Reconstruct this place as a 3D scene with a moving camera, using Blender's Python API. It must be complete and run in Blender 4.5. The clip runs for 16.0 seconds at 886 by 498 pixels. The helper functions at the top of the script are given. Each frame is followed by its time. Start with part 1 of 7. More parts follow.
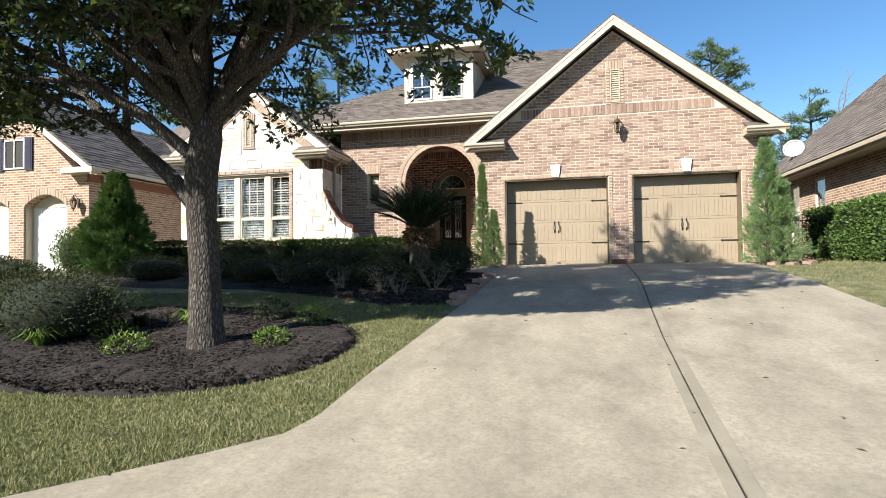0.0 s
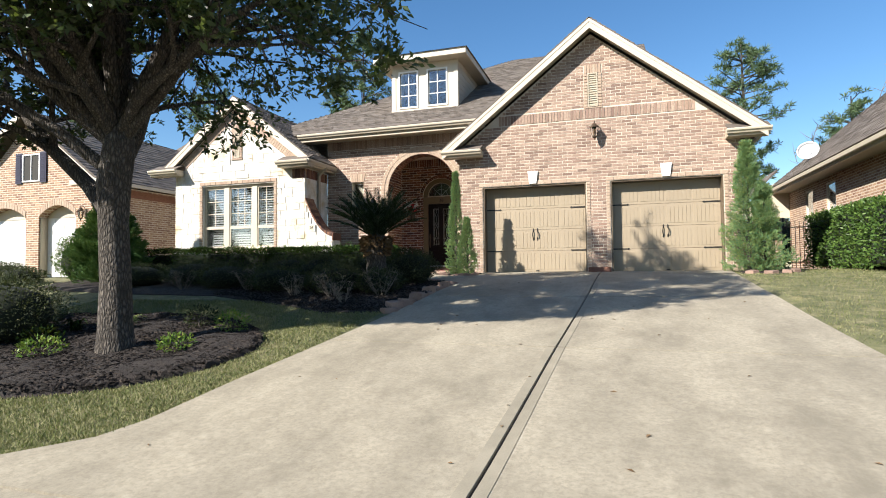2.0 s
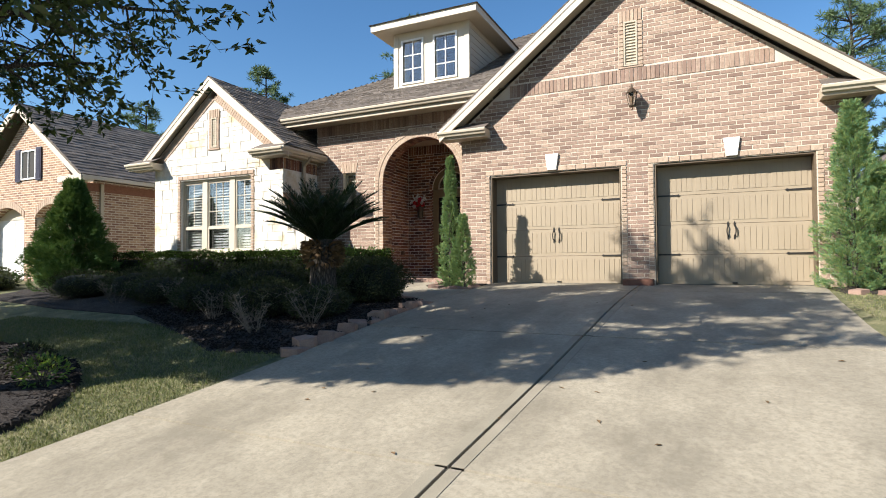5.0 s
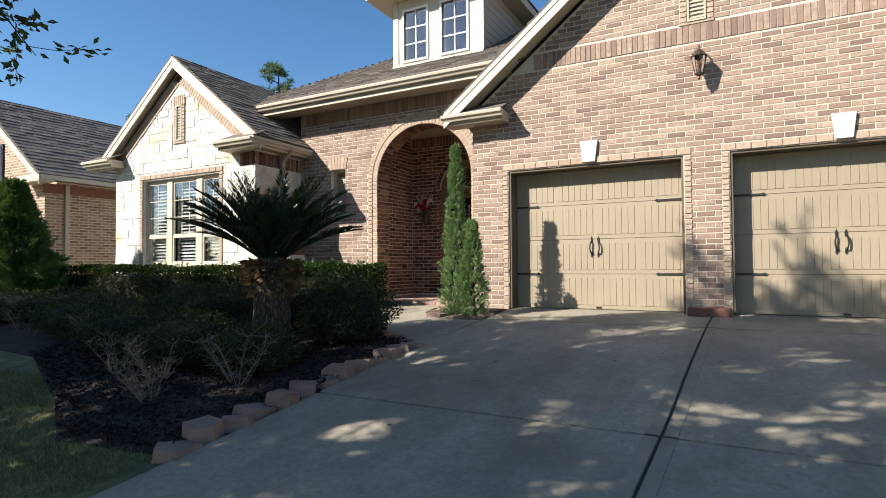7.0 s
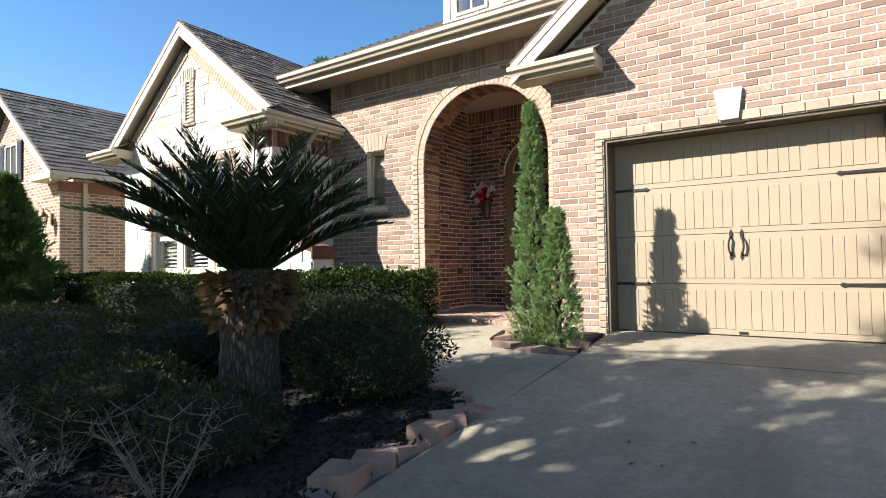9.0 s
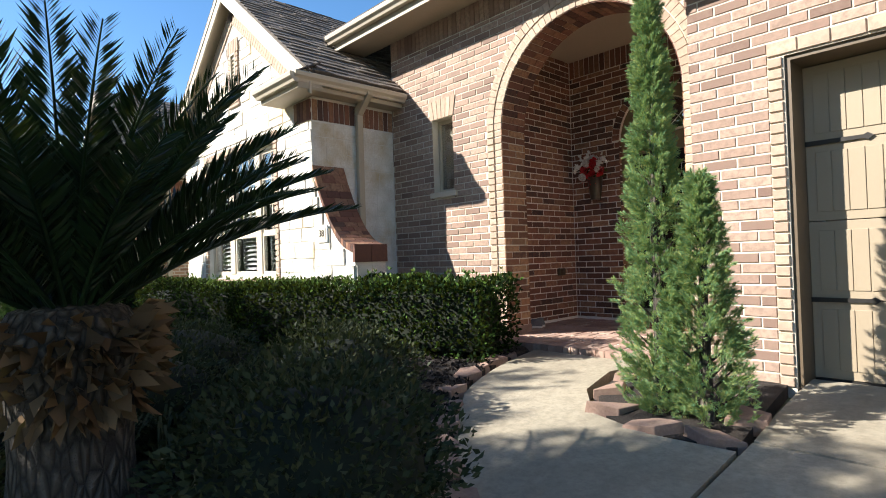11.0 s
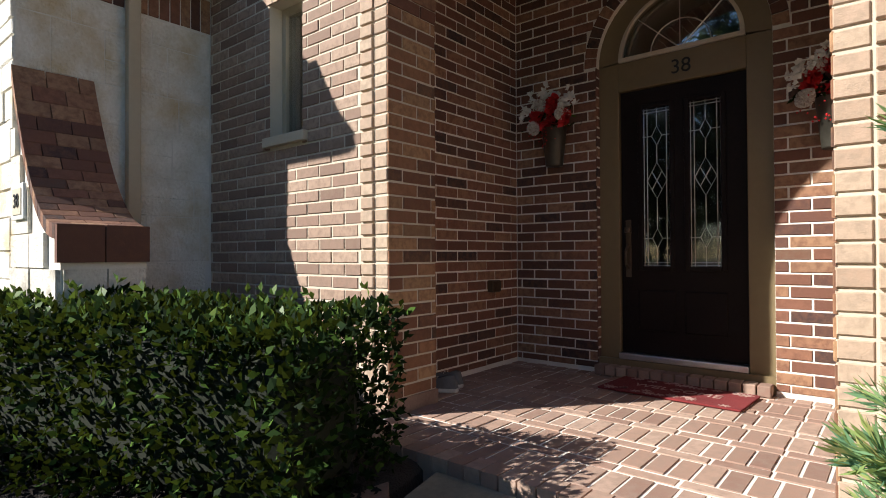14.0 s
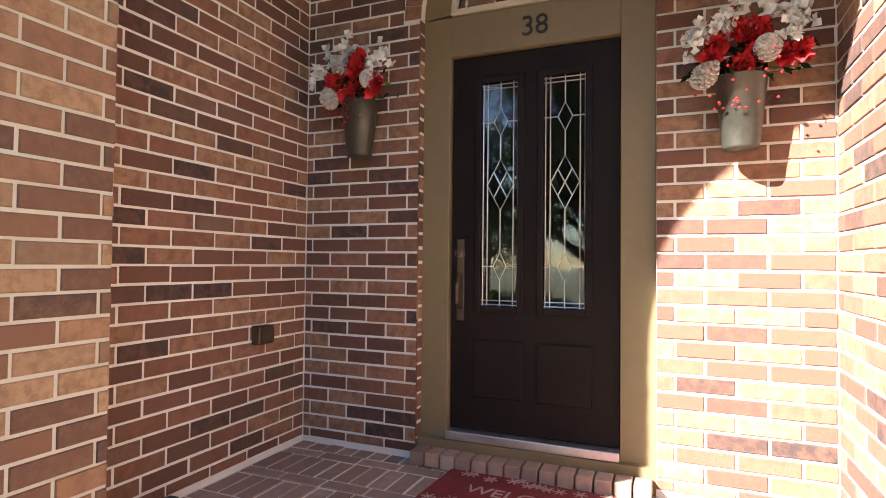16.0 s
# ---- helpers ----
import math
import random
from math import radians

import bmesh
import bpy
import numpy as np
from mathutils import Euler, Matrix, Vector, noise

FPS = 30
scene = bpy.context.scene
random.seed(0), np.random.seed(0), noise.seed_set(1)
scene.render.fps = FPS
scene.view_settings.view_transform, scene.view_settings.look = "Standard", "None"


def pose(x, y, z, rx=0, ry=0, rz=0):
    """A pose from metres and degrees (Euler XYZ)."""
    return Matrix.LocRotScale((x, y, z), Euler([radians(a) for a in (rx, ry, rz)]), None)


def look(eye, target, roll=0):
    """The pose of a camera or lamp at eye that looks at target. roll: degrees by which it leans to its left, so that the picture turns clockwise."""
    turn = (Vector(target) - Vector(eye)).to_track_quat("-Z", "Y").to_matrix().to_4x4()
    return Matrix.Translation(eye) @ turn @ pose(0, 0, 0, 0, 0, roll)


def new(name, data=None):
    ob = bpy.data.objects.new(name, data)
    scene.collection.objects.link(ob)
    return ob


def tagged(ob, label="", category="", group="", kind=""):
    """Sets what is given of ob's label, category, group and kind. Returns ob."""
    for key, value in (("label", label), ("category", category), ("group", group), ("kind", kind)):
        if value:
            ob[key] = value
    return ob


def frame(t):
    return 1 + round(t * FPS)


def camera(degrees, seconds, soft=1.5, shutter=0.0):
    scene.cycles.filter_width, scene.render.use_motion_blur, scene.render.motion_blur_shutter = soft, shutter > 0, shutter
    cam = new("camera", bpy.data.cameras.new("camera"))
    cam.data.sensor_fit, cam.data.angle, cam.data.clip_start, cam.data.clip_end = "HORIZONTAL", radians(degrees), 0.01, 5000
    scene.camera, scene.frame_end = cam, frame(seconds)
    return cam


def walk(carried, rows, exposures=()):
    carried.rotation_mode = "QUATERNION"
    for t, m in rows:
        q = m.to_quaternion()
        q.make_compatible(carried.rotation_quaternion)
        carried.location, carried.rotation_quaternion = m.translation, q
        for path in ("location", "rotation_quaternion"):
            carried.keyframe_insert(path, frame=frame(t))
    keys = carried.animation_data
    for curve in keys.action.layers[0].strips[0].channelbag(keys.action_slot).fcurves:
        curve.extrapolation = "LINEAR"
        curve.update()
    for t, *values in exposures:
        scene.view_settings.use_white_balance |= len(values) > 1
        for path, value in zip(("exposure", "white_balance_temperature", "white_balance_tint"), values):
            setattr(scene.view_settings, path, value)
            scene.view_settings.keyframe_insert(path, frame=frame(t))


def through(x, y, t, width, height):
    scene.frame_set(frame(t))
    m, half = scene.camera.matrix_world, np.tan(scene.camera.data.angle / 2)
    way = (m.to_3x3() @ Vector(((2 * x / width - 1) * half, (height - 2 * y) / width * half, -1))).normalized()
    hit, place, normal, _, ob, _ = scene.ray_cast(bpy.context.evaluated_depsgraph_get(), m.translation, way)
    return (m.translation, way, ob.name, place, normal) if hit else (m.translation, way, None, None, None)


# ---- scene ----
cam = camera(77.0, 16.0, 1.0)
PATH = [
    (0, (0.205, 0.037, 1.321), (-0.238, 1.986, 1.368), -0.7),
    (0.5, (0.694, 0.135, 1.302), (0.203, 2.073, 1.359), -0.7),
    (1, (1.186, 0.263, 1.307), (0.653, 2.189, 1.375), -0.7),
    (1.5, (1.657, 0.356, 1.326), (1.091, 2.273, 1.399), -0.6),
    (2, (2.053, 0.563, 1.31), (1.451, 2.469, 1.385), -0.6),
    (2.5, (2.377, 0.901, 1.293), (1.701, 2.782, 1.369), -0.7),
    (3, (2.667, 1.438, 1.261), (1.912, 3.289, 1.332), -0.7),
    (3.5, (2.878, 2.098, 1.298), (2.067, 3.925, 1.364), -0.7),
    (4, (3.0, 2.76, 1.395), (2.143, 4.566, 1.456), -0.7),
    (4.5, (3.007, 3.402, 1.53), (2.146, 5.207, 1.586), -0.6),
    (4.7, (2.951, 3.695, 1.589), (2.091, 5.5, 1.642), -0.5),
    (6.8, (2.142, 6.407, 1.982), (1.21, 8.176, 2.037), -0.3),
    (7, (1.999, 6.682, 1.978), (1.055, 8.445, 2.036), -0.4),
    (7.5, (1.638, 7.224, 2.013), (0.68, 8.978, 2.071), -0.3),
    (8, (1.278, 7.788, 2.045), (0.287, 9.525, 2.098), -0.5),
    (8.5, (0.933, 8.32, 2.075), (-0.104, 10.029, 2.124), -0.7),
    (9, (0.634, 8.9, 2.088), (-0.484, 10.558, 2.144), -0.9),
    (9.5, (0.356, 9.477, 2.123), (-0.832, 11.084, 2.181), -1.1),
    (10, (0.124, 10.031, 2.211), (-1.205, 11.525, 2.253), -1.7),
    (10.2, (0.05, 10.246, 2.234), (-1.328, 11.695, 2.263), -2.0),
    (12.3, (-1.219, 12.492, 2.088), (-2.716, 13.817, 2.15), -1.6),
    (12.5, (-1.39, 12.652, 2.069), (-2.888, 13.975, 2.136), -1.6),
    (13, (-1.768, 13.039, 2.114), (-3.241, 14.391, 2.165), -1.3),
    (13.5, (-2.049, 13.478, 2.194), (-3.451, 14.905, 2.216), -0.7),
    (14, (-2.271, 13.84, 2.232), (-3.548, 15.379, 2.253), -0.3),
    (14.5, (-2.438, 14.223, 2.252), (-3.572, 15.87, 2.277), 0.0),
    (15, (-2.594, 14.614, 2.298), (-3.608, 16.338, 2.319), 0.3),
    (15.5, (-2.738, 14.954, 2.367), (-3.601, 16.758, 2.386), 0.6),
    (16, (-2.851, 15.271, 2.365), (-3.622, 17.116, 2.416), 0.6),
]
EXPOSURES = [(0, 1.15), (4.5, 1.08), (7, 1.02), (8.5, 1.35), (10, 1.5), (12.5, 1.25), (14, 1.0), (14.5, 1.15), (15, 1.75), (15.5, 2.65), (16, 3.1)]
walk(cam, [(t, look(eye, target, roll)) for t, eye, target, roll in PATH], EXPOSURES)

# ---- light ----
TO_SUN = Vector((-0.82, -1.0, 0.89)).normalized()
world = bpy.data.worlds.new("sky")
scene.world = world
world.use_nodes = True
wn = world.node_tree
sky = wn.nodes.new("ShaderNodeTexSky")
sky.sky_type, sky.sun_disc = "NISHITA", False
sky.sun_elevation = math.asin(TO_SUN.z)
sky.sun_rotation = math.atan2(TO_SUN.x, TO_SUN.y)
sky.air_density, sky.dust_density, sky.ozone_density = 1.0, 0.3, 2.5
deep = wn.nodes.new("ShaderNodeHueSaturation")
deep.inputs["Saturation"].default_value = 1.22
wn.links.new(sky.outputs[0], deep.inputs["Color"])
wn.links.new(deep.outputs[0], wn.nodes["Background"].inputs[0])
wn.nodes["Background"].inputs[1].default_value = 0.082
sun = new("sun", bpy.data.lights.new("sun", "SUN"))
sun.data.energy, sun.data.angle, sun.data.color = 5.0, radians(0.55), (1.0, 0.95, 0.88)
sun.matrix_world = look((0, 0, 30), Vector((0, 0, 30)) - TO_SUN)


# ---- mesh helpers ----
class Geo:
    """Gathers corners and faces of one mesh."""

    def __init__(self):
        self.v, self.f = [], []

    def add(self, verts, faces):
        n = len(self.v)
        self.v += [tuple(p) for p in verts]
        self.f += [tuple(n + i for i in f) for f in faces]
        return self

    def box(self, x0, x1, y0, y1, z0, z1):
        return self.add([(x, y, z) for x in (x0, x1) for y in (y0, y1) for z in (z0, z1)],
                        [(0, 1, 3, 2), (4, 6, 7, 5), (0, 4, 5, 1), (2, 3, 7, 6), (0, 2, 6, 4), (1, 5, 7, 3)])

    def prism(self, poly, way):
        """A flat polygon of 3D points pushed along way."""
        n, w = len(poly), Vector(way)
        a = [Vector(p) for p in poly]
        return self.add(a + [p + w for p in a], [tuple(range(n)), tuple(range(2 * n - 1, n - 1, -1))]
                        + [(i, n + i, n + (i + 1) % n, (i + 1) % n) for i in range(n)])

    def tube(self, pts, radii, n=8, cap=True):
        pts = [Vector(p) for p in pts]
        rings = []
        side = None
        for i, p in enumerate(pts):
            d = (pts[min(i + 1, len(pts) - 1)] - pts[max(i - 1, 0)]).normalized()
            side = d.orthogonal().normalized() if side is None else (side - d * side.dot(d)).normalized()
            up = d.cross(side)
            rings.append([p + (side * math.cos(2 * math.pi * k / n) + up * math.sin(2 * math.pi * k / n)) * radii[i] for k in range(n)])
        faces = [(i * n + k, i * n + (k + 1) % n, (i + 1) * n + (k + 1) % n, (i + 1) * n + k) for i in range(len(pts) - 1) for k in range(n)]
        if cap:
            faces += [tuple(range(n - 1, -1, -1)), tuple(range((len(pts) - 1) * n, len(pts) * n))]
        return self.add([q for r in rings for q in r], faces)

    def lathe(self, profile, n=16, at=(0, 0, 0)):
        """Rings of (radius, z) round an upright axis."""
        o = Vector(at)
        v = [o + Vector((r * math.cos(2 * math.pi * k / n), r * math.sin(2 * math.pi * k / n), z)) for r, z in profile for k in range(n)]
        f = [(i * n + k, i * n + (k + 1) % n, (i + 1) * n + (k + 1) % n, (i + 1) * n + k) for i in range(len(profile) - 1) for k in range(n)]
        return self.add(v, f + [tuple(range(n - 1, -1, -1)), tuple(range((len(profile) - 1) * n, len(profile) * n))])


def emit(name, geo, material, parent=None, label="", smooth=False, bevel=0.0, category="", kind="", group=""):
    """One mesh object from a Geo."""
    me = bpy.data.meshes.new(name)
    me.from_pydata(geo.v, [], geo.f)
    me.validate()
    me.materials.append(material)
    if smooth:
        me.polygons.foreach_set("use_smooth", [True] * len(me.polygons))
    ob = new(name, me)
    ob.parent = parent
    if bevel:
        m = ob.modifiers.new("bevel", "BEVEL")
        m.width, m.segments, m.limit_method = bevel, 2, "ANGLE"
    return tagged(ob, label, category, group, kind)


def holder(name, at, label, category, group="", kind=""):
    ob = new(name)
    ob.location = at
    return tagged(ob, label, category, group, kind)


def lettering(name, words, size, m, material, parent, depth=0.004):
    cu = bpy.data.curves.new(name, "FONT")
    cu.body, cu.size, cu.extrude, cu.align_x, cu.align_y = words, size, depth, "CENTER", "CENTER"
    tmp = bpy.data.objects.new(name, cu)
    scene.collection.objects.link(tmp)
    bpy.context.view_layer.update()
    me = bpy.data.meshes.new_from_object(tmp)
    bpy.data.objects.remove(tmp)
    me.materials.clear()
    me.materials.append(material)
    ob = new(name, me)
    ob.parent = parent
    ob.matrix_local = m
    return ob


# ---- materials ----
def node_mat(name):
    m = bpy.data.materials.new(name)
    m.use_nodes = True
    t = m.node_tree
    return m, t, t.nodes["Principled BSDF"]


def noise_node(t, scale, detail=4.0, rough=0.55, coord=None):
    n = t.nodes.new("ShaderNodeTexNoise")
    n.inputs["Scale"].default_value, n.inputs["Detail"].default_value, n.inputs["Roughness"].default_value = scale, detail, rough
    if coord is None:
        coord = t.nodes.new("ShaderNodeNewGeometry").outputs["Position"]
    t.links.new(coord, n.inputs["Vector"])
    return n.outputs["Fac"]


def ramp(t, fac, stops, mode="LINEAR"):
    r = t.nodes.new("ShaderNodeValToRGB")
    r.color_ramp.interpolation = mode
    e = r.color_ramp.elements
    while len(e) < len(stops):
        e.new(0.5)
    for el, (p, c) in zip(e, stops):
        el.position, el.color = p, (*c, 1)
    t.links.new(fac, r.inputs[0])
    return r.outputs[0]


def mix(t, fac, a, b, how="MIX"):
    n = t.nodes.new("ShaderNodeMix")
    n.data_type, n.blend_type = "RGBA", how
    for sock, v in ((n.inputs[0], fac), (n.inputs[6], a), (n.inputs[7], b)):
        if isinstance(v, (int, float)):
            sock.default_value = v
        elif isinstance(v, tuple):
            sock.default_value = (*v, 1)
        else:
            t.links.new(v, sock)
    return n.outputs[2]


def calc(t, op, a, b=0.0):
    n = t.nodes.new("ShaderNodeMath")
    n.operation = op
    for i, v in enumerate((a, b)):
        if isinstance(v, (int, float)):
            n.inputs[i].default_value = v
        else:
            t.links.new(v, n.inputs[i])
    return n.outputs[0]


def bumped(t, bsdf, height, strength, distance):
    b = t.nodes.new("ShaderNodeBump")
    b.inputs["Strength"].default_value, b.inputs["Distance"].default_value = strength, distance
    t.links.new(height, b.inputs["Height"])
    t.links.new(b.outputs[0], bsdf.inputs["Normal"])


def rnd(t):
    """A number of its own for each piece, be it an object or an island of a mesh."""
    o, g = t.nodes.new("ShaderNodeObjectInfo"), t.nodes.new("ShaderNodeNewGeometry")
    return calc(t, "FRACT", calc(t, "ADD", o.outputs["Random"], g.outputs["Random Per Island"]))


def surface(name, a, b, rough=0.7, big=1.5, fine=60.0, metal=0.0, bump=0.3, depth=0.004, spec=0.5, stain=None):
    """Two tones mixed at a large and a fine scale, with fine relief."""
    m, t, p = node_mat(name)
    lo, hi = noise_node(t, big, 5), noise_node(t, fine, 3)
    fac = calc(t, "ADD", calc(t, "MULTIPLY", lo, 0.65), calc(t, "MULTIPLY", hi, 0.35))
    col = ramp(t, fac, [(0.34, a), (0.66, b)])
    if stain:
        col = mix(t, ramp(t, noise_node(t, stain[1], 6, 0.65), [(0.5, (0, 0, 0)), (0.72, (1, 1, 1))]), col, stain[0])
    t.links.new(col, p.inputs["Base Color"])
    p.inputs["Roughness"].default_value, p.inputs["Metallic"].default_value = rough, metal
    p.inputs["Specular IOR Level"].default_value = spec
    if bump:
        bumped(t, p, hi, bump, depth)
    return m


def brick_mat(name, stops):
    m, t, p = node_mat(name)
    r = rnd(t)
    pos = t.nodes.new("ShaderNodeNewGeometry").outputs["Position"]
    col = ramp(t, r, stops)
    blot = noise_node(t, 22, 5, 0.65, pos)
    col = mix(t, ramp(t, blot, [(0.42, (0, 0, 0)), (0.62, (0.65, 0.65, 0.65))]), col, tuple(0.62 * c for c in stops[len(stops) // 2][1]))
    fine = noise_node(t, 140, 4, 0.7, pos)
    col = mix(t, ramp(t, fine, [(0.58, (0, 0, 0)), (0.8, (0.18, 0.18, 0.18))]), col, (0.55, 0.42, 0.32))
    t.links.new(col, p.inputs["Base Color"])
    p.inputs["Roughness"].default_value = 0.88
    bumped(t, p, calc(t, "ADD", calc(t, "MULTIPLY", blot, 0.6), fine), 0.6, 0.004)
    return m


def leaf_mat(name, stops, rough=0.45, through=0.25, gloss=0.28):
    m, t, p = node_mat(name)
    col = ramp(t, rnd(t), stops)
    col = mix(t, calc(t, "MULTIPLY", noise_node(t, 3.0, 2), 0.5), col, tuple(0.55 * c for c in stops[0][1]))
    t.links.new(col, p.inputs["Base Color"])
    p.inputs["Roughness"].default_value = rough
    p.inputs["Specular IOR Level"].default_value = gloss
    tr = t.nodes.new("ShaderNodeBsdfTranslucent")
    t.links.new(mix(t, 0.5, col, (0.16, 0.2, 0.02)), tr.inputs[0])
    ms = t.nodes.new("ShaderNodeMixShader")
    ms.inputs[0].default_value = through
    t.links.new(p.outputs[0], ms.inputs[1])
    t.links.new(tr.outputs[0], ms.inputs[2])
    t.links.new(ms.outputs[0], t.nodes["Material Output"].inputs[0])
    return m


def bark_mat():
    """Furrowed grey-brown bark with upright ridges."""
    m, t, p = node_mat("bark")
    pos = t.nodes.new("ShaderNodeNewGeometry").outputs["Position"]
    sc = t.nodes.new("ShaderNodeVectorMath")
    sc.operation = "MULTIPLY"
    sc.inputs[1].default_value = (1.0, 1.0, 0.3)
    t.links.new(pos, sc.inputs[0])
    v = t.nodes.new("ShaderNodeTexVoronoi")
    v.feature = "DISTANCE_TO_EDGE"
    v.inputs["Scale"].default_value = 30
    t.links.new(sc.outputs[0], v.inputs["Vector"])
    furrow = ramp(t, v.outputs["Distance"], [(0.0, (0, 0, 0)), (0.32, (1, 1, 1))])
    big = noise_node(t, 3, 4, 0.6, pos)
    col = mix(t, furrow, (0.03, 0.024, 0.019), ramp(t, big, [(0.35, (0.085, 0.07, 0.055)), (0.65, (0.17, 0.145, 0.118))]))
    t.links.new(col, p.inputs["Base Color"])
    p.inputs["Roughness"].default_value = 0.95
    bumped(t, p, calc(t, "ADD", furrow, noise_node(t, 60, 4, 0.6, pos)), 1.0, 0.02)
    return m


def concrete_mat():
    """Weathered driveway concrete: pale paste, grey drags along the slope, dirt blotches, speckle."""
    m, t, p = node_mat("concrete")
    pos = t.nodes.new("ShaderNodeNewGeometry").outputs["Position"]
    sc = t.nodes.new("ShaderNodeVectorMath")
    sc.operation = "MULTIPLY"
    sc.inputs[1].default_value = (1.1, 0.6, 1.0)
    t.links.new(pos, sc.inputs[0])
    drag = noise_node(t, 1.1, 6, 0.7, sc.outputs[0])
    blot = noise_node(t, 0.75, 7, 0.68, pos)
    fine = noise_node(t, 24, 7, 0.8, pos)
    grit = noise_node(t, 260, 3, 0.7, pos)
    col = ramp(t, drag, [(0.39, (0.205, 0.178, 0.13)), (0.61, (0.355, 0.312, 0.232))])
    col = mix(t, ramp(t, blot, [(0.44, (0, 0, 0)), (0.7, (0.7, 0.7, 0.7))]), col, (0.38, 0.335, 0.25))
    col = mix(t, ramp(t, fine, [(0.4, (0.5, 0.5, 0.5)), (0.54, (0, 0, 0))]), col, (0.18, 0.155, 0.11))
    col = mix(t, ramp(t, grit, [(0.56, (0, 0, 0)), (0.75, (0.4, 0.4, 0.4))]), col, (0.4, 0.37, 0.3))
    wear = noise_node(t, 13, 8, 0.82, pos)
    col = mix(t, ramp(t, wear, [(0.4, (0.32, 0.32, 0.32)), (0.56, (0, 0, 0))]), col, (0.19, 0.165, 0.118))
    t.links.new(col, p.inputs["Base Color"])
    p.inputs["Roughness"].default_value = 0.88
    bumped(t, p, calc(t, "ADD", fine, calc(t, "MULTIPLY", grit, 0.6)), 0.45, 0.004)
    return m


M = {}
M["brick"] = brick_mat("brick_facade", [(0.0, (0.17, 0.105, 0.08)), (0.25, (0.27, 0.18, 0.135)), (0.5, (0.34, 0.235, 0.175)), (0.75, (0.41, 0.3, 0.225)), (1.0, (0.25, 0.155, 0.118))])
M["brick_trim"] = brick_mat("brick_trim", [(0.0, (0.36, 0.25, 0.18)), (0.5, (0.47, 0.36, 0.265)), (1.0, (0.4, 0.285, 0.21))])
# facade brick darkened and reddened for porch shade; also used for dark red brickwork
M["brick_red_shaded"] = brick_mat("brick_red_shaded", [(0.0, (0.038, 0.024, 0.023)), (0.3, (0.14, 0.06, 0.041)), (0.6, (0.225, 0.1, 0.062)), (0.88, (0.335, 0.19, 0.108)), (1.0, (0.065, 0.038, 0.033))])
M["brick_floor"] = brick_mat("brick_floor", [(0.0, (0.22, 0.13, 0.1)), (0.35, (0.34, 0.22, 0.165)), (0.7, (0.42, 0.3, 0.235)), (1.0, (0.28, 0.17, 0.13))])
M["brick_orange"] = brick_mat("brick_orange", [(0.0, (0.085, 0.045, 0.032)), (0.3, (0.21, 0.095, 0.055)), (0.6, (0.31, 0.16, 0.085)), (0.9, (0.42, 0.255, 0.135)), (1.0, (0.075, 0.045, 0.034))])
M["mortar"] = surface("mortar", (0.64, 0.6, 0.53), (0.77, 0.72, 0.64), 0.95, 3, 180, bump=0.5, depth=0.003)
M["mortar_tan"] = surface("mortar_tan", (0.5, 0.44, 0.35), (0.6, 0.535, 0.43), 0.95, 3, 180, bump=0.5, depth=0.003)
# jamb paint darkened to hold the shade of the garage recess
M["paint_recess_shade"] = surface("paint_recess_shade", (0.105, 0.075, 0.045), (0.13, 0.094, 0.058), 0.5, 1.2, 25, bump=0.05)
M["stone"] = surface("limestone", (0.58, 0.54, 0.46), (0.8, 0.77, 0.71), 0.92, 4.5, 45, bump=0.9, depth=0.014, stain=((0.5, 0.38, 0.2), 1.7))
M["stone_old"] = surface("limestone_stained", (0.5, 0.47, 0.41), (0.72, 0.69, 0.62), 0.92, 2.5, 45, bump=0.8, depth=0.012, stain=((0.1, 0.085, 0.06), 2.6))
M["stone_joint"] = surface("stone_joint", (0.6, 0.57, 0.51), (0.7, 0.67, 0.61), 0.95, 3, 90)
M["shingle"] = surface("shingle", (0.075, 0.06, 0.05), (0.17, 0.14, 0.115), 0.95, 1.2, 220, bump=0.7, depth=0.004)
M["paint_tan"] = surface("paint_tan", (0.4, 0.34, 0.25), (0.45, 0.385, 0.285), 0.55, 1.5, 30, bump=0.06)
M["paint_cream"] = surface("paint_cream", (0.5, 0.435, 0.335), (0.56, 0.49, 0.38), 0.55, 1.5, 30, bump=0.06)
M["paint_khaki"] = surface("paint_khaki", (0.165, 0.122, 0.062), (0.19, 0.142, 0.074), 0.5, 1.2, 25, bump=0.05)
M["garage"] = surface("garage_paint", (0.3, 0.24, 0.165), (0.335, 0.27, 0.185), 0.5, 0.9, 90, bump=0.1, depth=0.001)
M["white"] = surface("white_paint", (0.72, 0.71, 0.67), (0.8, 0.79, 0.76), 0.5, 2, 40, bump=0.05)
M["black"] = surface("black_iron", (0.018, 0.016, 0.014), (0.03, 0.027, 0.024), 0.5, 5, 60, metal=0.3, bump=0.2, depth=0.001)
M["bronze"] = surface("bronze", (0.07, 0.05, 0.035), (0.12, 0.085, 0.055), 0.45, 8, 90, metal=0.6, bump=0.2, depth=0.001)
M["concrete"] = concrete_mat()
M["concrete_smooth"] = surface("concrete_smooth", (0.21, 0.185, 0.135), (0.29, 0.255, 0.19), 0.85, 3, 90, bump=0.2, depth=0.002)
M["joint"] = surface("joint_fill", (0.05, 0.042, 0.032), (0.09, 0.075, 0.058), 0.95, 4, 60)
M["flag"] = surface("flagstone", (0.21, 0.13, 0.1), (0.33, 0.225, 0.17), 0.9, 5, 60, bump=0.6, depth=0.008)
M["mulch"] = surface("mulch", (0.012, 0.009, 0.007), (0.045, 0.033, 0.026), 0.95, 5, 90, bump=1.0, depth=0.03)
